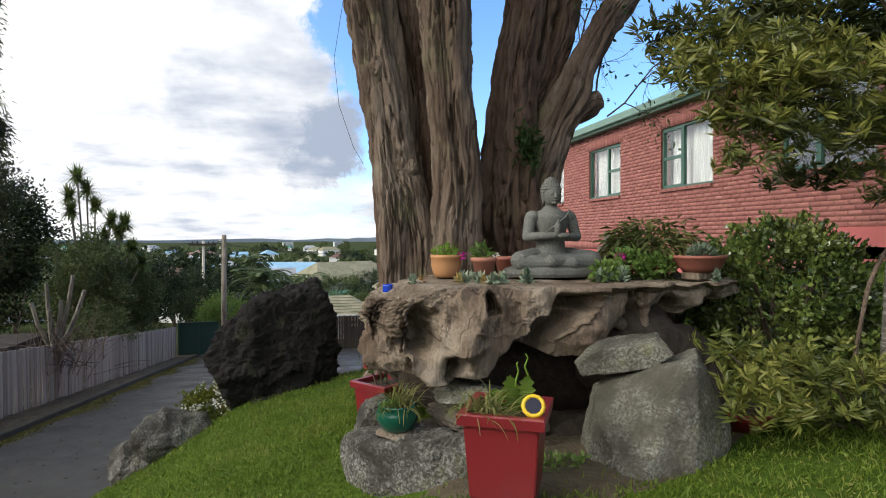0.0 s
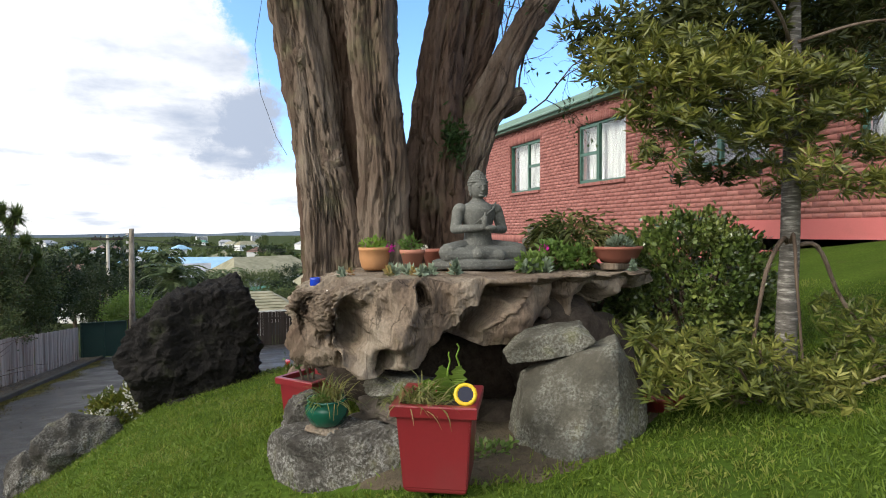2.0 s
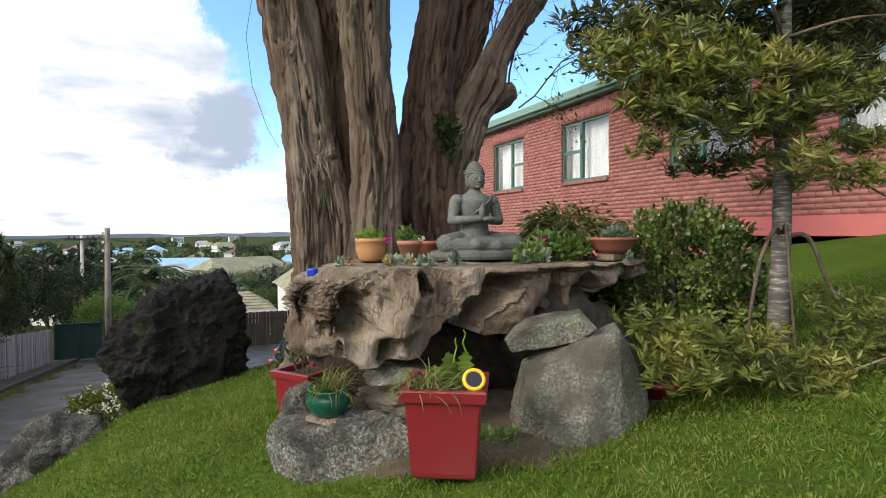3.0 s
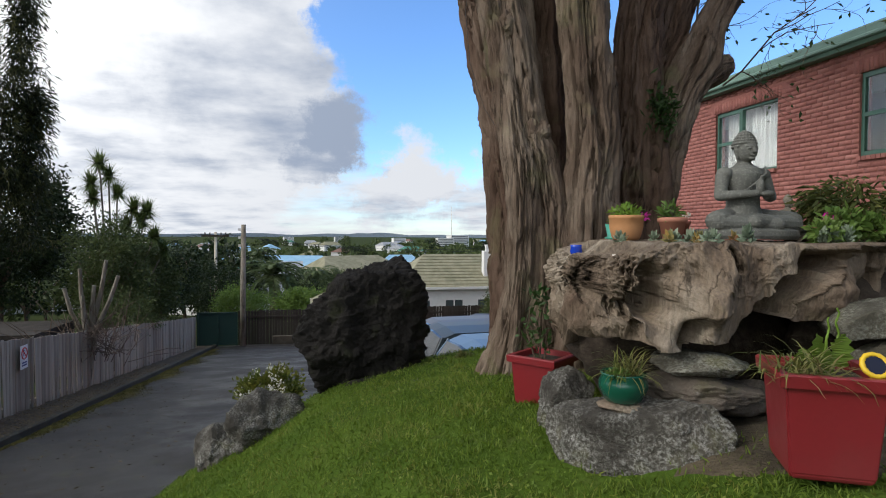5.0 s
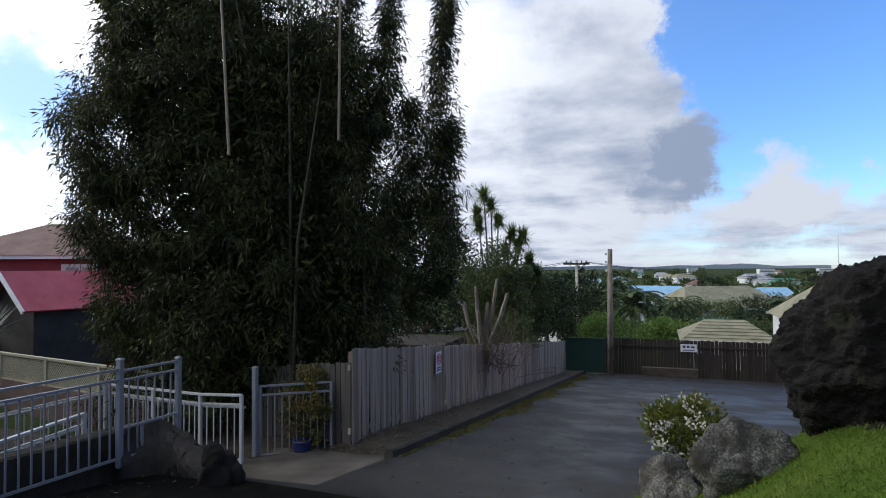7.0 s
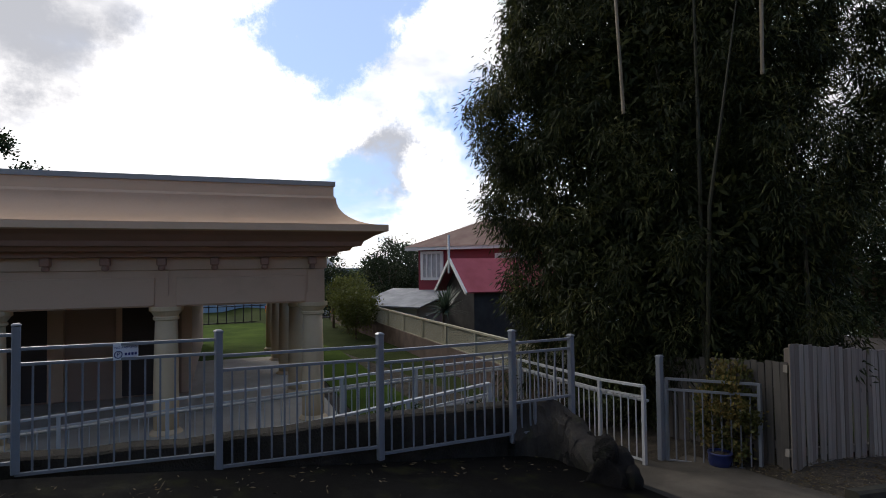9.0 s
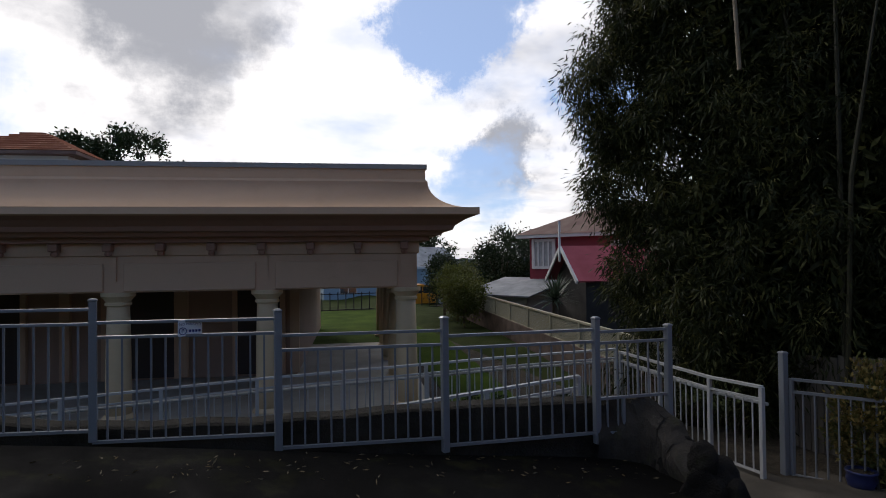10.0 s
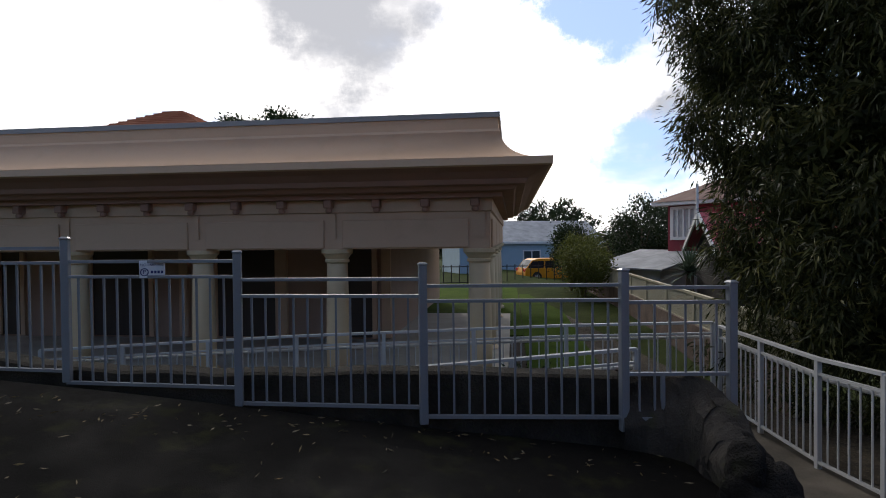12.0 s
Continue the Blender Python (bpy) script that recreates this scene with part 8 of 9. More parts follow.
# coppiced stump behind the fence and its pale shed roof
cop = thing("cut_tree", "cut-back tree with pale pruned stubs and dry twigs", "tree", loc=(-7.45, 17.0, -2.5))
bm = bmesh.new()
for dx, dy, h in ((0.6, 0, 2.9), (1.16, 0.2, 3.1), (1.5, 0, 2.7), (0.2, 0.1, 2.4), (0.9, 0.1, 2.45), (0.7, -0.1, 2.2)):
    tube(bm, [(0.75, 0, 0), (0.6 + 0.25 * dx, dy * 0.5, h * 0.5), (0.2 + 0.72 * dx, dy, h * 0.75), (dx, dy, h)], [0.09, 0.065, 0.055, 0.05], 8)
part("stub", bm, M_POLE, cop)
bm = bmesh.new()
g = np.random.default_rng(6)
for k in range(150):
    a, e = g.uniform(0, 2 * math.pi), g.uniform(0.1, 1.4)
    L = g.uniform(0.6, 1.5)
    d0 = Vector((math.cos(a) * math.cos(e), math.sin(a) * math.cos(e), math.sin(e)))
    p0 = Vector((g.normal() * 0.6 + 0.9, g.normal() * 0.6, 0.5 + g.uniform(0, 0.8)))
    tube(bm, [p0, p0 + d0 * L * 0.5, p0 + d0 * L + Vector((0, 0, -0.1))], [0.012, 0.008, 0.004], 4)
part("twig_mass", bm, mottled("dry_brown_twigs", (0.07, 0.05, 0.035), (0.14, 0.10, 0.075), None, 3.0), cop)["kind"] = "stuff"
make_tree("tangled olive scrub behind the fence", (-7.4, 22.5, -3.2), 2.3, 1.0, M_TREE2, 7000, 0.09, seed=38, clumps=80)
make_tree("tangled dark scrub behind the fence", (-8.9, 13.6, -2.4), 1.4, 1.0, M_TREE, 5000, 0.10, seed=39, clumps=60)
M_RUSTROOF = mottled("rusty_pale_roof", (0.30, 0.16, 0.13), (0.42, 0.36, 0.32), (0.35, 0.10, 0.08), 0.8, 0.6, 0.2, 6.0)
shed = thing("shed", "low shed with a rusty pale corrugated roof", "shed", loc=(-11.0, 21.2, -3.2))
part("wall", bx((0, 0, 0.75), (4.0, 3.0, 1.5)), M_DARKWOOD, shed)
bm = bmesh.new()
box(bm, (0, 0, 1.95), (4.8, 4.2, 0.06), m=pose(0, 0, 0, 14, 0, 0))
bmesh.ops.translate(bm, vec=(0, 0.47, 0.08), verts=bm.verts)
part("roof", bm, M_RUSTROOF, shed)

# ---- cars ----
M_TYRE = painted("black_tyre", (0.02, 0.02, 0.02), 0.8, 0.1)
M_CARGLASS = painted("dark_car_glass", (0.02, 0.025, 0.03), 0.12, 0.0, 0.45)
M_CHROME = painted("silver_rim", (0.5, 0.5, 0.52), 0.25, 0.05, 0.5, 0.8)
M_TAILRED = painted("red_tail_lamp", (0.45, 0.01, 0.01), 0.25, 0.0, 0.6)
M_HEADL = painted("clear_head_lamp", (0.6, 0.62, 0.65), 0.15, 0.0, 0.8)


def car_paint(name, c):
    k = Nodes(name)
    k.b.inputs["Coat Weight"].default_value = 0.12
    k.b.inputs["Coat Roughness"].default_value = 0.04
    v = k.coords()
    return k.done(k.ramp(k.noise(v, 1.2, 4), [(0.3, tuple(x * 0.9 for x in c)), (0.7, c)]), 0.45, 0.0, 0.3)


def car(label, at, rz, paint, L=4.2, W=1.74, H=1.5, wagon=0.9):
    """A parked car, nose along +x; wagon: how upright its tail is."""
    c = thing("car", label, "car", "parked cars", loc=at, rz=rz)
    # side profile: body and cabin lofted across the width
    def hull(prof, half, tuck, name, mat, lab=""):
        bm = bmesh.new()
        rows = []
        for yy, s, dz in ((-half, 1 - tuck, 0), (-half * 0.93, 1, 0.0), (0, 1, 0.03), (half * 0.93, 1, 0.0), (half, 1 - tuck, 0)):
            rows.append([bm.verts.new((x * s, yy, z + (dz if z > H * 0.5 else 0))) for x, z in prof])
        n = len(prof)
        for a, b in zip(rows, rows[1:]):
            for j in range(n):
                bm.faces.new((a[j], a[(j + 1) % n], b[(j + 1) % n], b[j]))
        bm.faces.new(rows[0]); bm.faces.new(rows[-1][::-1])
        bmesh.ops.bevel(bm, geom=[e for e in bm.edges if e.calc_face_angle(0) > 0.5], offset=0.03, segments=2, affect="EDGES")
        return part(name, bm, mat, c, lab, smooth=False)
    r, f = -L / 2, L / 2
    belt = H * 0.60
    hull([(r, 0.30), (r - 0.02, belt * 0.7), (r + 0.06, belt), (f - 1.15, belt), (f - 0.25, belt * 0.82), (f, belt * 0.55), (f - 0.02, 0.28), (f - 0.3, 0.2), (r + 0.2, 0.2)], W / 2, 0.012, "body", paint)
    t0 = r + 0.12 + 0.35 * (1 - wagon)
    hull([(r + 0.07, belt - 0.02), (t0 + 0.20, H - 0.10), (t0 + 0.55, H - 0.02), (r + L * 0.52, H - 0.01), (f - 1.75, H - 0.09), (f - 1.0, belt - 0.02)], W / 2 - 0.13, 0.03, "cabin", M_CARGLASS, "dark car windows")
    hull([(t0 + 0.22, H - 0.10), (t0 + 0.5, H), (r + L * 0.52, H + 0.01), (f - 1.70, H - 0.10), (f - 1.76, H - 0.13), (t0 + 0.24, H - 0.13)], W / 2 - 0.11, 0.01, "roof", paint)
    for s in (-1, 1):
        for x0, z0, x1, z1 in ((r + 0.12, belt, t0 + 0.26, H - 0.08), (r + L * 0.30, belt, r + L * 0.31, H - 0.05), (r + L * 0.50, belt, r + L * 0.50, H - 0.04), (f - 1.02, belt, f - 1.72, H - 0.10)):
            bm = bmesh.new()
            bar(bm, (x0, s * (W / 2 - 0.095), z0), (x1, s * (W / 2 - 0.125), z1), 0.05, 0.06)
            part("pillar", bm, paint, c)
        for xw in (r + 0.75, f - 0.85):
            w = thing("wheel", "", "")
            w.parent = c
            w.matrix_basis = Matrix.Translation((xw, s * (W / 2 - 0.09), 0.31))
            bm = bmesh.new()
            tube(bm, [(0, -0.1, 0), (0, 0.1, 0)], 0.31, 24)
            part("tyre", bm, M_TYRE, w)
            bm = bmesh.new()
            tube(bm, [(0, -0.105, 0), (0, 0.105, 0)], 0.19, 16)
            part("rim", bm, M_CHROME, w)
        part("tail_lamp", bx((r + 0.02, s * (W / 2 - 0.16), belt * 0.86), (0.10, 0.24, 0.18), 0, 0.02), M_TAILRED, c, "red tail lamp")
        part("head_lamp", bx((f - 0.12, s * (W / 2 - 0.25), belt * 0.66), (0.2, 0.34, 0.12), 0, 0.02), M_HEADL, c)
        part("mirror", bx((f - 1.35, s * (W / 2 + 0.06), belt + 0.06), (0.12, 0.16, 0.11), 0, 0.02), paint, c)
    return c


P_BLUE = car_paint("pale_blue_car_paint", (0.11, 0.18, 0.28))
P_GREY = car_paint("grey_green_car_paint", (0.05, 0.065, 0.075))
P_SILVER = car_paint("dark_silver_car_paint", (0.09, 0.095, 0.11))
P_DARK = car_paint("dark_car_paint", (0.02, 0.022, 0.025))
P_YEL = car_paint("orange_yellow_car_paint", (0.70, 0.28, 0.01))
car("pale blue hatchback parked below the lawn", (2.9, 10.1, float(z_drive(10.1))), 3, P_BLUE, 3.9, 1.66, 1.42, 0.7)
car("grey-green people carrier parked below the lawn", (3.4, 12.7, float(z_drive(12.7))), 2, P_GREY, 4.5, 1.76, 1.54, 1.0)
car("dark silver wagon parked below the lawn", (3.9, 15.2, float(z_drive(15.2))), 2, P_SILVER, 4.7, 1.8, 1.58, 0.95)
car("dark car parked by the house", (6.2, 20.5, float(z_drive(20.5))), -14, P_DARK, 4.4, 1.76, 1.45, 0.5)
car("orange-yellow hatchback parked across the far lawn", (-39.5, 13.4, -2.55), 100, P_YEL, 4.2, 1.7, 1.4, 0.6)

# ---- houses beyond ----
M_WEATHER = painted("white_weatherboard", (0.62, 0.62, 0.60), 0.6, 0.15)


def ribbed_roof(name, a, b, pitch=5.0):
    k = Nodes(name)
    v = k.coords()
    sep_ = k.add("ShaderNodeSeparateXYZ")
    k.link(v, sep_.inputs[0])
    n1 = k.noise(v, 1.5, 5)
    col = k.ramp(n1, [(0.35, a), (0.65, b)])
    return k.done(col, 0.75, 0.0, 0.2)


M_OLIVEROOF = ribbed_roof("olive_tile_roof", (0.15, 0.145, 0.09), (0.24, 0.225, 0.15))
M_GREENROOF = ribbed_roof("green_iron_roof", (0.05, 0.15, 0.11), (0.08, 0.20, 0.15))
M_BLUEROOF = ribbed_roof("blue_iron_roof", (0.16, 0.30, 0.42), (0.24, 0.38, 0.50))
M_GREYROOF = ribbed_roof("grey_iron_roof", (0.20, 0.21, 0.22), (0.32, 0.33, 0.34))
M_REDROOF = ribbed_roof("red_iron_roof", (0.30, 0.065, 0.08), (0.38, 0.09, 0.11))
M_ORANGEROOF = ribbed_roof("orange_tile_roof", (0.30, 0.10, 0.05), (0.42, 0.17, 0.09))
M_OLDROOF = ribbed_roof("mossy_red_roof", (0.13, 0.072, 0.060), (0.19, 0.125, 0.10))
M_DARKRED = painted("dark_red_weatherboard", (0.20, 0.02, 0.035), 0.6, 0.15)


def cottage(label, at, rz, w, d, h, roof_h, wall, roof, windows=3, hip=0.0, courses=0, chimney=None, group="", name="house"):
    """A house with a gable or hip roof, laid courses, eaves and framed windows."""
    H_ = thing(name, label, "house", group, loc=at, rz=rz)
    part("wall", bx((0, 0, h / 2), (w, d, h)), wall, H_)
    e = 0.35
    n = courses or 1
    for s in (-1, 1):
        bm = bmesh.new()
        prev = None
        for i in range(n):
            for f, lift in ((i / n, 0.05 if n > 1 else 0.0), ((i + 1) / n, 0.0)):
                yy, zz, xx = s * (d / 2 + e) * (1 - f), h + roof_h * f + lift, w / 2 + e - hip * f
                row = (bm.verts.new((-xx, yy, zz)), bm.verts.new((xx, yy, zz)))
                if prev:
                    bm.faces.new((prev[0], prev[1], row[1], row[0]))
                prev = row
        part("roof", bm, roof, H_)
    for s in (-1, 1):
        bm = bmesh.new()
        x0, x1 = s * (w / 2 + (e if hip else 0)), s * (w / 2 + e - hip if hip else w / 2)
        v = [bm.verts.new(p) for p in ((x0, -d / 2 - (e if hip else 0), h), (x0, d / 2 + (e if hip else 0), h), (x1, 0, h + roof_h))]
        bm.faces.new(v)
        part("roof_end" if hip else "gable", bm, roof if hip else wall, H_)
    bm = bmesh.new()
    for s in (-1, 1):
        box(bm, (0, s * (d / 2 + e), h - 0.02), (w + 2 * e, 0.05, 0.16))
    part("fascia", bm, M_WEATHER, H_)
    for i in range(windows):
        x = (i - (windows - 1) / 2) * w / windows
        for s in (-1, 1):
            wi = thing("window", "", "")
            wi.parent = H_
            wi.matrix_basis = Matrix.Translation((x, s * (d / 2 + 0.01), h * 0.55))
            bm = bmesh.new()
            for dx in (-0.65, 0.0, 0.65):
                box(bm, (dx, 0, 0), (0.08, 0.08, 1.2))
            for dz in (-0.6, 0.6):
                box(bm, (0, 0, dz), (1.38, 0.078, 0.08))
            part("frame", bm, M_WEATHER, wi)
            part("pane", bx((0, 0, 0), (1.24, 0.02, 1.14)), M_GLASS, wi)
    if chimney:
        part("chimney", bx((chimney[0], chimney[1], h + roof_h * 0.6), (0.7, 0.6, 2.4), 0, 0.02), M_WEATHER, H_)
        part("chimney_pot", bx((chimney[0], chimney[1], h + roof_h * 0.6 + 1.4), (0.3, 0.3, 0.5), 0, 0.02), M_WEATHER, H_)
    return H_


cottage("white weatherboard house with an olive tiled roof", (9.95, 43.5, -5.6), 0, 9.4, 7.5, 3.2, 2.2, M_WEATHER, M_OLIVEROOF, 4, 2.4, 11, (1.6, -2.6))
cottage("low house with an olive tiled roof", (1.5, 39.5, -6.2), 0, 4.4, 5.0, 2.9, 1.0, M_WEATHER, M_OLIVEROOF, 2, 1.5, 7)
cottage("house with a green iron roof", (5.0, 66.0, -9.6), 20, 9, 7, 3.0, 2.3, M_WEATHER, M_GREENROOF, 3)
cottage("house with a pale green roof", (11.5, 60.0, -8.6), -30, 8, 6, 2.8, 1.8, M_WEATHER, M_GREENROOF, 3, 2.0)
cottage("building with a blue iron roof", (4.0, 95.0, -9.5), 5, 16, 9, 3.5, 1.6, M_WEATHER, M_BLUEROOF, 5)
cottage("grey roofed house on the slope", (-9.0, 62.0, -7.6), 40, 9, 7, 3.0, 1.8, M_WEATHER, M_GREYROOF, 3)

# red weatherboard house by the lattice fence
rh = thing("red_house", "dark red two-storey weatherboard house with a rusty hip roof", "house", loc=(-25.1, 18.9, -2.6), rz=30)
part("wall", bx((0, 0, 2.0), (6.4, 5.0, 4.2)), M_DARKRED, rh)
bm = bmesh.new()
v = [bm.verts.new(p) for p in ((-3.7, -3.0, 4.1), (3.7, -3.0, 4.1), (3.7, 3.0, 4.1), (-3.7, 3.0, 4.1), (-0.9, 0, 5.45), (0.9, 0, 5.45))]
for f in ((0, 1, 5, 4), (1, 2, 5), (2, 3, 4, 5), (3, 0, 4)):
    bm.faces.new([v[i] for i in f])
bm.faces.new((v[3], v[2], v[1], v[0]))
part("roof", bm, M_OLDROOF, rh, "rusty mossy iron hip roof")
part("fascia", bx((0, 0, 4.03), (7.3, 5.9, 0.14)), M_WEATHER, rh)


def bay(cx, cz, w, h, y, n):
    wi = thing("window", "", "")
    wi.parent = rh
    wi.matrix_basis = Matrix.Translation((cx, y, cz))
    bm = bmesh.new()
    for i in range(n + 1):
        box(bm, (-w / 2 + w * i / n, 0, 0), (0.07 if 0 < i < n else 0.14, 0.1, h))
    for dz in (-h / 2, h / 2):
        box(bm, (0, 0, dz), (w + 0.14, 0.098, 0.12))
    part("frame", bm, M_WEATHER, wi)
    part("pane", bx((0, 0, 0), (w, 0.03, h)), M_CURTAIN, wi)


bm = bmesh.new()
tube(bm, [(0, 0, 5.6), (0, 0, 6.9)], 0.025, 5)
for k in range(5):
    bar(bm, (-0.35 + 0.18 * k, -0.3, 6.75), (-0.35 + 0.18 * k, 0.3, 6.75), 0.015, 0.015)
bar(bm, (-0.5, 0, 6.75), (0.5, 0, 6.75), 0.02, 0.02)
part("aerial", bm, M_FLASH, rh, "thin metal television aerial")
bay(-2.45, 3.25, 1.05, 1.2, -2.53, 4)
bay(1.4, 3.4, 1.2, 0.6, -2.53, 2)
rg = thing("red_cottage", "small cottage with a bright red iron roof and pale barge boards", "house", loc=(-21.97, 16.95, -2.36), rz=-7)
part("wall", bx((0, 0, 1.05), (2.6, 4.6, 2.1)), mottled("dark_weatherboard", (0.03, 0.027, 0.025), (0.055, 0.05, 0.045), None, 2.0), rg)
for s in (-1, 1):
    bm = bmesh.new()
    box(bm, (0, 0, 0), (1.98, 5.4, 0.06), m=pose(s * 0.76, 0, 2.62, 0, s * 40, 0))
    part("roof", bm, M_REDROOF, rg)
    bm = bmesh.new()
    bar(bm, (s * 1.52, -2.72, 1.96), (0, -2.72, 3.24), 0.06, 0.13)
    part("barge_board", bm, M_WEATHER, rg)
bm = bmesh.new()
bm.faces.new([bm.verts.new(p) for p in ((-1.3, -2.31, 2.1), (1.3, -2.31, 2.1), (0, -2.31, 3.2))])
part("gable", bm, M_DARKWOOD, rg)
part("finial", bx((0, -2.74, 3.45), (0.07, 0.07, 1.5)), M_WEATHER, rg)
part("door", bx((1.32, 1.0, 0.9), (0.06, 0.7, 1.8)), M_GLASS, rg)
for dy in (-0.4, 0.4):
    part("door_frame", bx((1.34, 1.0 + dy, 0.95), (0.08, 0.12, 1.9)), M_WEATHER, rg)
lean = thing("lean_to", "white lean-to with a pale iron roof", "shed", loc=(-26.0, 14.2, -2.6), rz=25)
part("wall", bx((0, 0, 0.8), (3.0, 2.4, 1.6)), M_WEATHER, lean)
bm = bmesh.new()
box(bm, (0, 0, 0), (3.8, 3.0, 0.06), m=pose(0, -0.1, 1.85, 12, 0, 0))
part("roof", bm, M_GREYROOF, lean)
# spiky plant by the cottage
g = np.random.default_rng(9)
yuc = thing("yucca", "spiky grey-green yucca by the lattice fence", "plant", loc=(-21.7, 13.7, -2.4))
bm = bmesh.new()
tube(bm, [(0, 0, 0), (0, 0, 1.4)], [0.14, 0.12], 8)
part("trunk", bm, M_BARK, yuc)
part("leaf_head", tuft(150, 1.0, 0.07, g, 0.05, 1.9, 0.1, 3), foliage("grey_green_sword_leaves", [(0.05, 0.08, 0.05), (0.09, 0.12, 0.08)], 0.5, 0.15), yuc, at=(0, 0, 1.4))

# temple yard planting and distance to the west
M_YOLIVE = foliage("yellow_olive_leaves", [(0.10, 0.115, 0.022), (0.16, 0.165, 0.035), (0.07, 0.085, 0.02)], 0.5, 0.25)
make_tree("dark tree behind the red house", (-33.0, 16.5, -2.8), 4.8, 1.7, M_TREE, 9000, 0.15, seed=51, clumps=120)
make_tree("dark tree behind the red house", (-36.0, 19.0, -2.8), 5.0, 1.9, M_TREE, 9000, 0.16, seed=52, clumps=120)
make_tree("olive bush against the lattice fence", (-24.0, 11.0, YARD), 2.2, 0.8, M_YOLIVE, 6000, 0.10, seed=54, clumps=110, spread_=0.34)
make_tree("olive bush against the lattice fence", (-26.2, 11.5, YARD), 2.6, 0.9, M_YOLIVE, 6000, 0.10, seed=53, clumps=110, spread_=0.34)
make_tree("dark bush at the end of the lattice fence", (-28.6, 11.7, YARD), 3.1, 0.9, M_TREE, 7000, 0.11, seed=55, clumps=110, spread_=0.34)
make_tree("far dark tree across the road", (-55.0, 17.0, -3.2), 6.5, 4.0, M_TREE, 7000, 0.3, seed=56)
make_tree("far dark tree across the road", (-60.0, 8.0, -3.2), 6.0, 4.0, M_TREE, 7000, 0.3, seed=57)
make_tree("dark pine beyond the temple", (-46.0, -5.3, -2.6), 11.8, 4.4, M_TREE, 14000, 0.26, seed=58, clumps=70, squash=0.45)
cottage("pale blue bungalow across the road", (-50.0, 13.0, -2.9), 98, 11, 7, 2.7, 1.7, painted("pale_blue_weatherboard", (0.30, 0.40, 0.46), 0.6, 0.1), M_GREYROOF, 3)
tile = thing("temple_hall", "temple hall with an orange tiled hip roof", "house", loc=(-23.2, -2.8, YARD), rz=-9)
part("wall", bx((0, 0, 2.95), (2.9, 2.9, 5.9)), M_WEATHER, tile)
bm = bmesh.new()
rngr = np.linspace(0, 1, 10)
for a, b in zip(rngr, rngr[1:]):
    r0 = [(sx * 1.8 * (1 - 0.9 * a), sy * 1.8 * (1 - 0.9 * a), 5.9 + 0.85 * a + 0.05) for sx, sy in ((-1, -1), (1, -1), (1, 1), (-1, 1))]
    r1 = [(sx * 1.8 * (1 - 0.9 * b), sy * 1.8 * (1 - 0.9 * b), 5.9 + 0.85 * b) for sx, sy in ((-1, -1), (1, -1), (1, 1), (-1, 1))]
    old = v1 if a > 0 else None
    v0, v1 = [bm.verts.new(p) for p in r0], [bm.verts.new(p) for p in r1]
    if old:
        for j in range(4):
            bm.faces.new((old[j], old[(j + 1) % 4], v0[(j + 1) % 4], v0[j]))
    for j in range(4):
        bm.faces.new((v0[j], v0[(j + 1) % 4], v1[(j + 1) % 4], v1[j]))
bm.faces.new(v1)
part("roof", bm, M_ORANGEROOF, tile)
part("soffit", bx((0, 0, 5.88), (3.6, 3.6, 0.09)), M_OLDROOF, tile)
# far yard lawn and road
for name, off, wid, lift, m, lab, cat in (("soil_edge", 0.68, 0.36, -0.055, M_SOIL, "dark soil edging beside the pavilion", "soil"), ("lawn_side", 1.55, 1.40, -0.03, M_LAWN, "green lawn strip beside the pavilion", "lawn"), ("bed_side", 3.06, 1.66, -0.045, M_LITTER, "dark planting bed below the boundary wall", "soil")):
    solo(name, bx((-off, -7.6, YARD + lift), (wid, 15.6, 0.06)), m, lab, cat, kind="structure", at=PAV)
solo("lawn_yard", bx((-27.3, 4.6, YARD - 0.02), (17.0, 9.0, 0.04), -9), M_LAWN, "green lawn strip in the temple yard", "lawn", kind="structure")
solo("street", bx((-40.5, 4.0, -2.5), (7.0, 80.0, 0.06)), M_ASPHALT, "street beyond the temple yard", "road", kind="structure")
bm = bmesh.new()
for i in range(60):
    box(bm, (-36.2, -12 + i * 0.45, -1.9), (0.04, 0.05, 1.1))
box(bm, (-36.2, 1.4, -1.45), (0.05, 27, 0.05))
box(bm, (-36.2, 1.4, -2.35), (0.05, 27, 0.05))
solo("street_fence", bm, M_DARKWOOD, "dark picket fence along the street", "fence", kind="structure")
# shrubs by the ramp
make_tree("dark clipped shrub by the ramp", (-10.2, 6.3, YARD), 1.0, 0.5, M_TREE, 3500, 0.05, seed=61, clumps=50, name="shrub", spread_=0.2)
make_tree("dark clipped shrub by the ramp", (-10.1, 7.4, YARD), 0.9, 0.45, M_TREE, 3000, 0.05, seed=62, clumps=50, name="shrub", spread_=0.2)

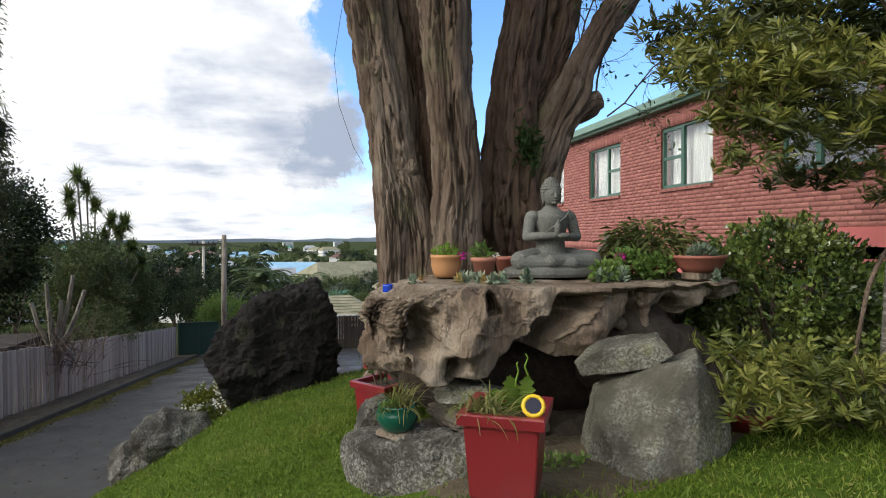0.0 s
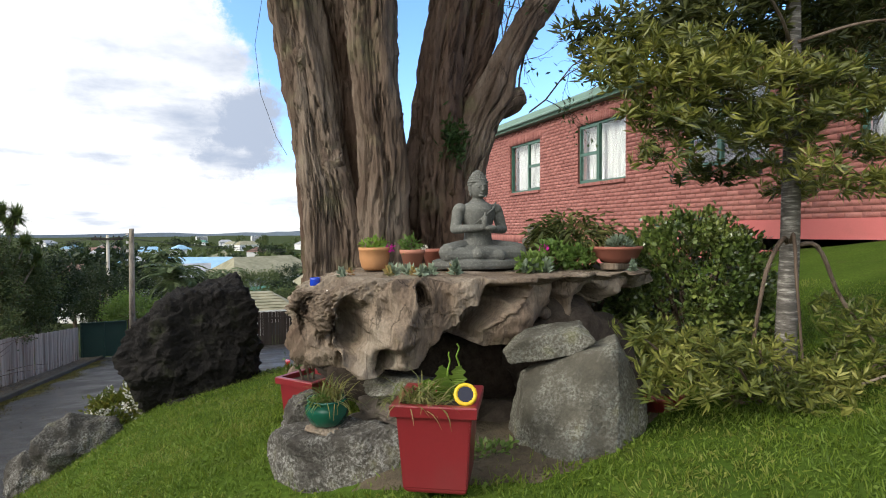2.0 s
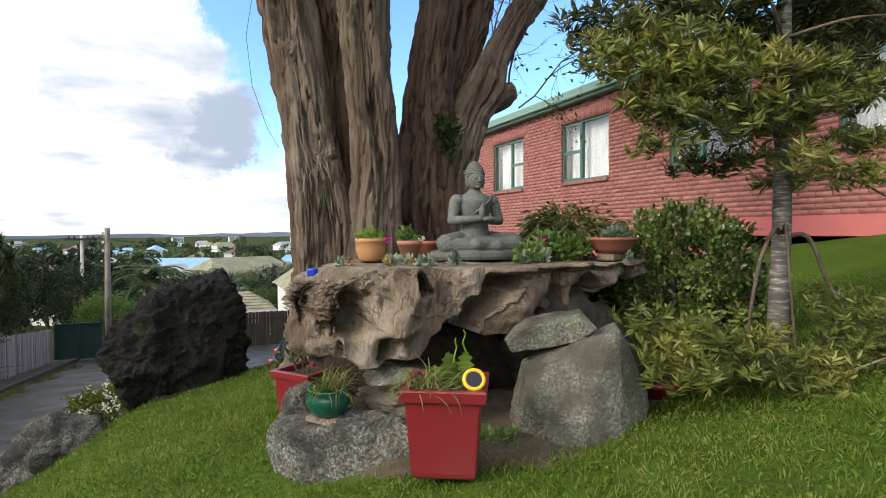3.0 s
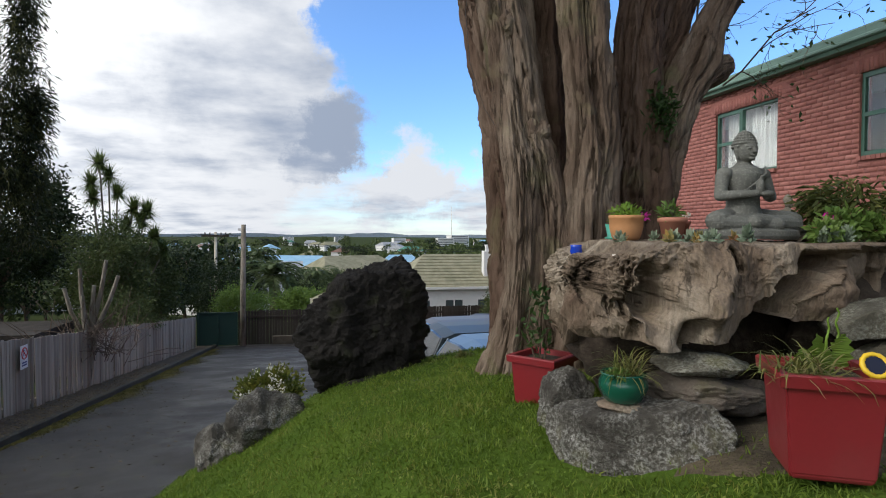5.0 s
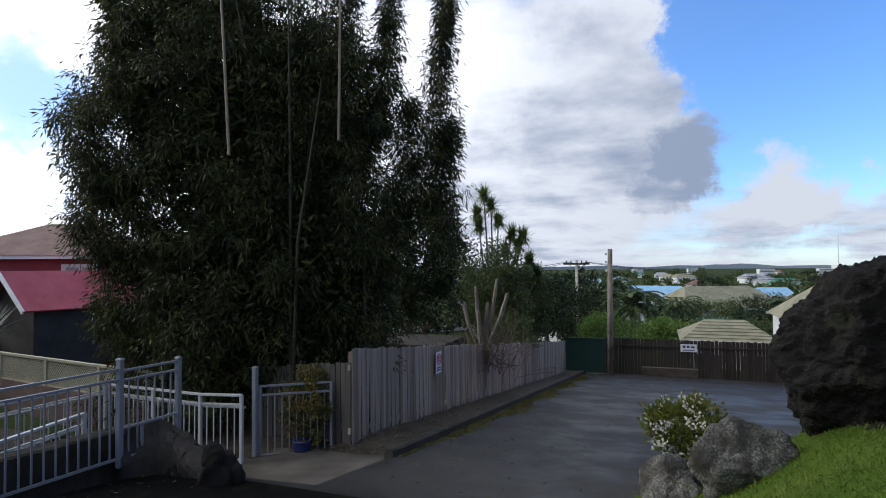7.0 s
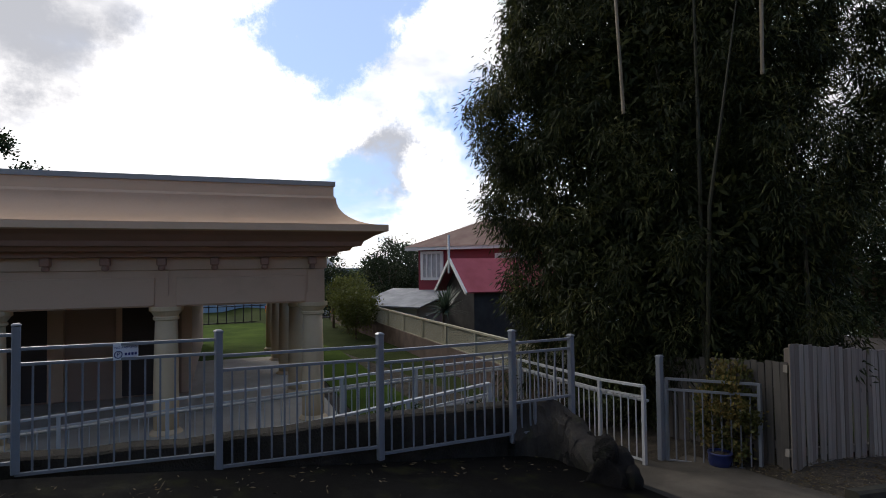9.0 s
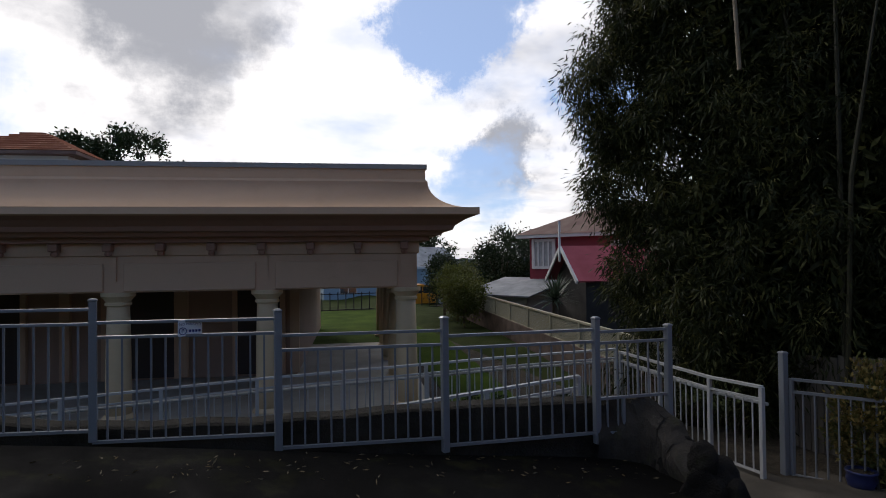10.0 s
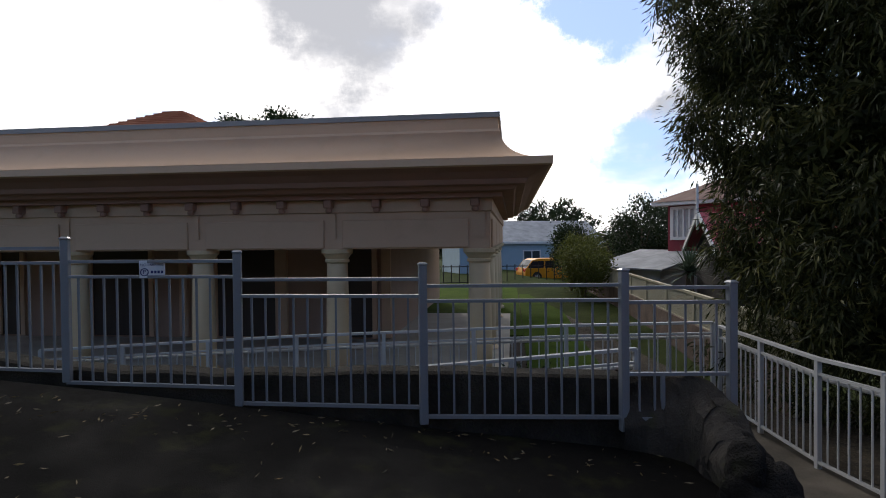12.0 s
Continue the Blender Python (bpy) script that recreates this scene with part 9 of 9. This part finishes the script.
# ---- the plain: many trees and roofs to the skyline ----
g = np.random.default_rng(77)
protos = [make_tree("round dark tree in the suburb below", (-40 - 9 * i, 75 + 12 * i, gz(-40, 75)), 7.0, 3.6, m, 1150, 0.62, seed=70 + i, group="suburb trees", clumps=45) for i, m in enumerate((M_TREE, M_TREE2, M_TREE, M_TREE2))]
n_tree = 0
while n_tree < 270:
    d = 48 * (900 / 48) ** g.uniform(0, 1)
    a = g.uniform(-0.75, 0.6)
    x, y = -3 + d * math.sin(a), 5 + d * math.cos(a)
    if y < 36 or (abs(x - 3) < 12 and y < 80) or (x > 6 and y < 40):
        continue
    s = g.uniform(0.5, 1.15) * (1 + d / 900)
    copy_thing(protos[n_tree % 4], pose(x, y, gz(x, y) - 0.8, 0, 0, g.uniform(0, 360)) @ Matrix.Scale(s, 4))
    n_tree += 1
P_, D_ = [], []
for k in range(240):
    d = 260 * (1500 / 220) ** g.uniform(0, 1)
    a = g.uniform(-0.75, 0.62)
    x, y = -3 + d * math.sin(a), 5 + d * math.cos(a)
    h = g.uniform(3, 6.5) * (1 + d / 1500)
    q = in_ball(g, 90, 0.4) * (h * 0.7, h * 0.7, h * 0.45) + (x, y, gz(x, y) + h * 0.45)
    P_.append(q)
    D_.append(q - (x, y, gz(x, y) + h * 0.3) + g.normal(size=q.shape) * h * 0.3)
far_woods = leaves("far_woods", np.concatenate(P_), np.concatenate(D_), 3.2, 1.9, g)
solo("far_woods", far_woods, M_TREE2, "distant dark trees over the suburb", "trees", kind="stuff")
roofs = (M_GREYROOF, M_GREENROOF, M_OLIVEROOF, M_BLUEROOF, M_OLDROOF, M_GREYROOF)
hp = [cottage("suburban house below the hill", (-20 + 9 * i, 82 + 7 * i, gz(-20 + 9 * i, 82 + 7 * i)), 30 * i, 10, 7.5, 3.0, 2.0, M_WEATHER, r, 3, 2.0, group="suburb houses") for i, r in enumerate(roofs)]
for k in range(110):
    d = 70 * (1200 / 70) ** g.uniform(0, 1)
    a = g.uniform(-0.8, 0.7)
    x, y = -3 + d * math.sin(a), 5 + d * math.cos(a)
    copy_thing(hp[k % 6], pose(x, y, gz(x, y), 0, 0, g.uniform(0, 180)) @ Matrix.Scale(g.uniform(0.9, 1.3) * (1 + d / 1500), 4))
bl = thing("office_block", "distant pale office block on the skyline", "building", "skyline blocks", loc=(190, 820, gz(190, 820)))
part("wall", bx((0, 0, 6), (24, 14, 15)), M_WEATHER, bl)
for i in range(5):
    part("window_band", bx((0, -7.1, 1.5 + i * 2.6), (22, 0.3, 1.1)), M_GLASS, bl)
for x, y, s in ((230, 900, 1.3), (150, 1000, 0.9), (-40, 1150, 0.8), (60, 1250, 0.8)):
    copy_thing(bl, pose(x, y, gz(x, y), 0, 0, 10) @ Matrix.Scale(s, 4))
bm = bmesh.new()
tube(bm, [(0, 0, 0), (0, 0, 62)], [0.7, 0.25], 6)
solo("radio_mast", bm, M_WHITE, "thin radio mast on the skyline", "mast", at=(215, 880, gz(215, 880)))
# distance haze is mixed into the hills' pale blue-grey base colour
M_HILL = lawn_mat("haze_tinted_hills", (0.22, 0.27, 0.33), (0.26, 0.31, 0.37), (0.24, 0.29, 0.34))
bm = bmesh.new()
row0 = None
for i in range(140):
    a = -1.3 + 2.4 * i / 139
    R = 3300
    hgt = 10 + 16 * max(0, fbm((a * 5, 0, 0), 1.0, 4, 3.0)) + 5 * fbm((a * 20, 0, 0), 1.0, 3, 9.0)
    r = [bm.verts.new((R * math.sin(a), R * math.cos(a), z)) for z in (-40, hgt - 14)]
    if row0:
        bm.faces.new((row0[0], r[0], r[1], row0[1]))
    row0 = r
solo("backdrop", bm, M_HILL, "low hills on the horizon with haze in their colour", "hills", kind="structure")

make_tree("dark climbing bush at the house landing", (6.85, 24.3, -3.6), 2.5, 0.75, M_TREE2, 7000, 0.09, seed=91, clumps=110, name="bush", spread_=0.35)

# ---- palings ----
def palings(fence, a, b, top, height, w=0.105, seed=1, wood=M_PALING):
    r = random.Random(seed)
    d = b - a
    L = d.length
    ang = math.degrees(math.atan2(d.y, d.x))
    n = int(L / w)
    meshes = [bm_mesh("paling", bx((0, 0, -height / 2), (w * k, 0.018, height + 0.01 * j), 0, 0.003)) for j, k in enumerate((0.93, 0.96, 0.90, 0.94))]
    for i in range(n):
        f = (i + 0.5) / n
        p = a + d * f
        part("paling", meshes[r.randrange(4)], wood, fence, at=pose(p.x, p.y, top(p.y, f) + r.uniform(-0.022, 0.018), r.uniform(-0.8, 0.8), r.uniform(-0.9, 0.9), ang) @ Matrix.Translation((0, r.uniform(-0.006, 0.006), 0)))
    nrm = Vector((-d.y, d.x)).normalized()
    for dz in (0.3, height - 0.3):
        bm = bmesh.new()
        bar(bm, (*(a + nrm * 0.05), top(a.y, 0) - dz), (*(b + nrm * 0.05), top(b.y, 1) - dz), 0.05, 0.09)
        part("rail", bm, M_PALING, fence)
    for i in range(int(L / 2.4) + 1):
        p = a + d * min(1, (i * 2.4 + 0.2) / L) + nrm * 0.1
        part("post", bx((0, 0, 0), (0.1, 0.1, height)), M_PALING, fence, at=(p.x, p.y, top(p.y, i * 2.4 / L) - height / 2 - 0.05))


palings(paling_fence, FENCE_A, FENCE_B, lambda y, f: -0.38 - 0.1155 * (y - 9.85), 1.62, 0.098, 1)
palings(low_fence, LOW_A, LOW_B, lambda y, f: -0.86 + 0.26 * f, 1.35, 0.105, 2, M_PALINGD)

# ---- bricks ----
def brick_box(y0, y1, z0, z1, x0=0.0, depth=0.02):
    return [(x0, y0, z0), (x0, y1, z0), (x0, y1, z1), (x0, y0, z1), (x0 + depth, y0, z0), (x0 + depth, y1, z0), (x0 + depth, y1, z1), (x0 + depth, y0, z1)]


BF = [(0, 3, 2, 1), (0, 1, 5, 4), (3, 7, 6, 2), (0, 4, 7, 3), (1, 2, 6, 5)]
CO, BL, GAP = 0.086, 0.24, 0.009
V, F = [], []
near_bricks = []
r = random.Random(4)
c = 0
z = BZ0
while z < BZ1 - 0.02:
    zt = min(z + CO - GAP, BZ1)
    y = HY0 - (BL / 2 if c % 2 else 0)
    while y < HY1:
        segs = [(max(y, HY0), min(y + BL - GAP, HY1))]
        for a, b in WINS:
            if zt > WIN_Z0 - 0.07 and z < WIN_Z1:
                out = []
                for s0, s1 in segs:
                    if s1 <= a or s0 >= b:
                        out.append((s0, s1))
                    else:
                        if s0 < a:
                            out.append((s0, a))
                        if s1 > b:
                            out.append((b, s1))
                segs = out
            elif WIN_Z1 <= z < WIN_Z1 + 0.22:
                segs = [q for q in segs if q[1] <= a - 0.1 or q[0] >= b + 0.1]
        for s0, s1 in segs:
            if s1 - s0 < 0.02:
                continue
            full = abs((s1 - s0) - (BL - GAP)) < 1e-4
            if full and 5.4 < (s0 + s1) / 2 < 6.6 and len(near_bricks) < 140 or full and 8.6 < (s0 + s1) / 2 < 10.1 and len(near_bricks) < 290 and z > 1.9:
                near_bricks.append((s0, z))
                continue
            k = len(V)
            V += brick_box(s0, s1, z, zt, HX - 0.001 * r.random())
            F += [tuple(i + k for i in f) for f in BF]
        y += BL
    z += CO
    c += 1
# soldier course over each window and at the foot
for a, b in WINS:
    y = a - 0.1
    while y < b + 0.1 - 0.05:
        k = len(V)
        V += brick_box(y, y + CO - GAP, WIN_Z1 + 0.002, WIN_Z1 + 0.22, HX - 0.003)
        F += [tuple(i + k for i in f) for f in BF]
        y += CO
y = 7.6
while y < HY1:
    k = len(V)
    V += brick_box(y, y + CO - GAP, BZ0 - 0.23, BZ0 - 0.012, HX - 0.015, 0.05)
    F += [tuple(i + k for i in f) for f in BF]
    y += CO
part("brick_field", mesh_from("brick_field", np.array(V), np.array(F)), M_BRICKS, house, "courses of red brick")["kind"] = "stuff"
one = mesh_from("brick", np.array(brick_box(0, BL - GAP, 0, CO - GAP, 0.0)), np.array(BF))
for y, z in near_bricks:
    part("brick", one, M_BRICK, house, at=(HX - 0.001 * r.random(), y, z))
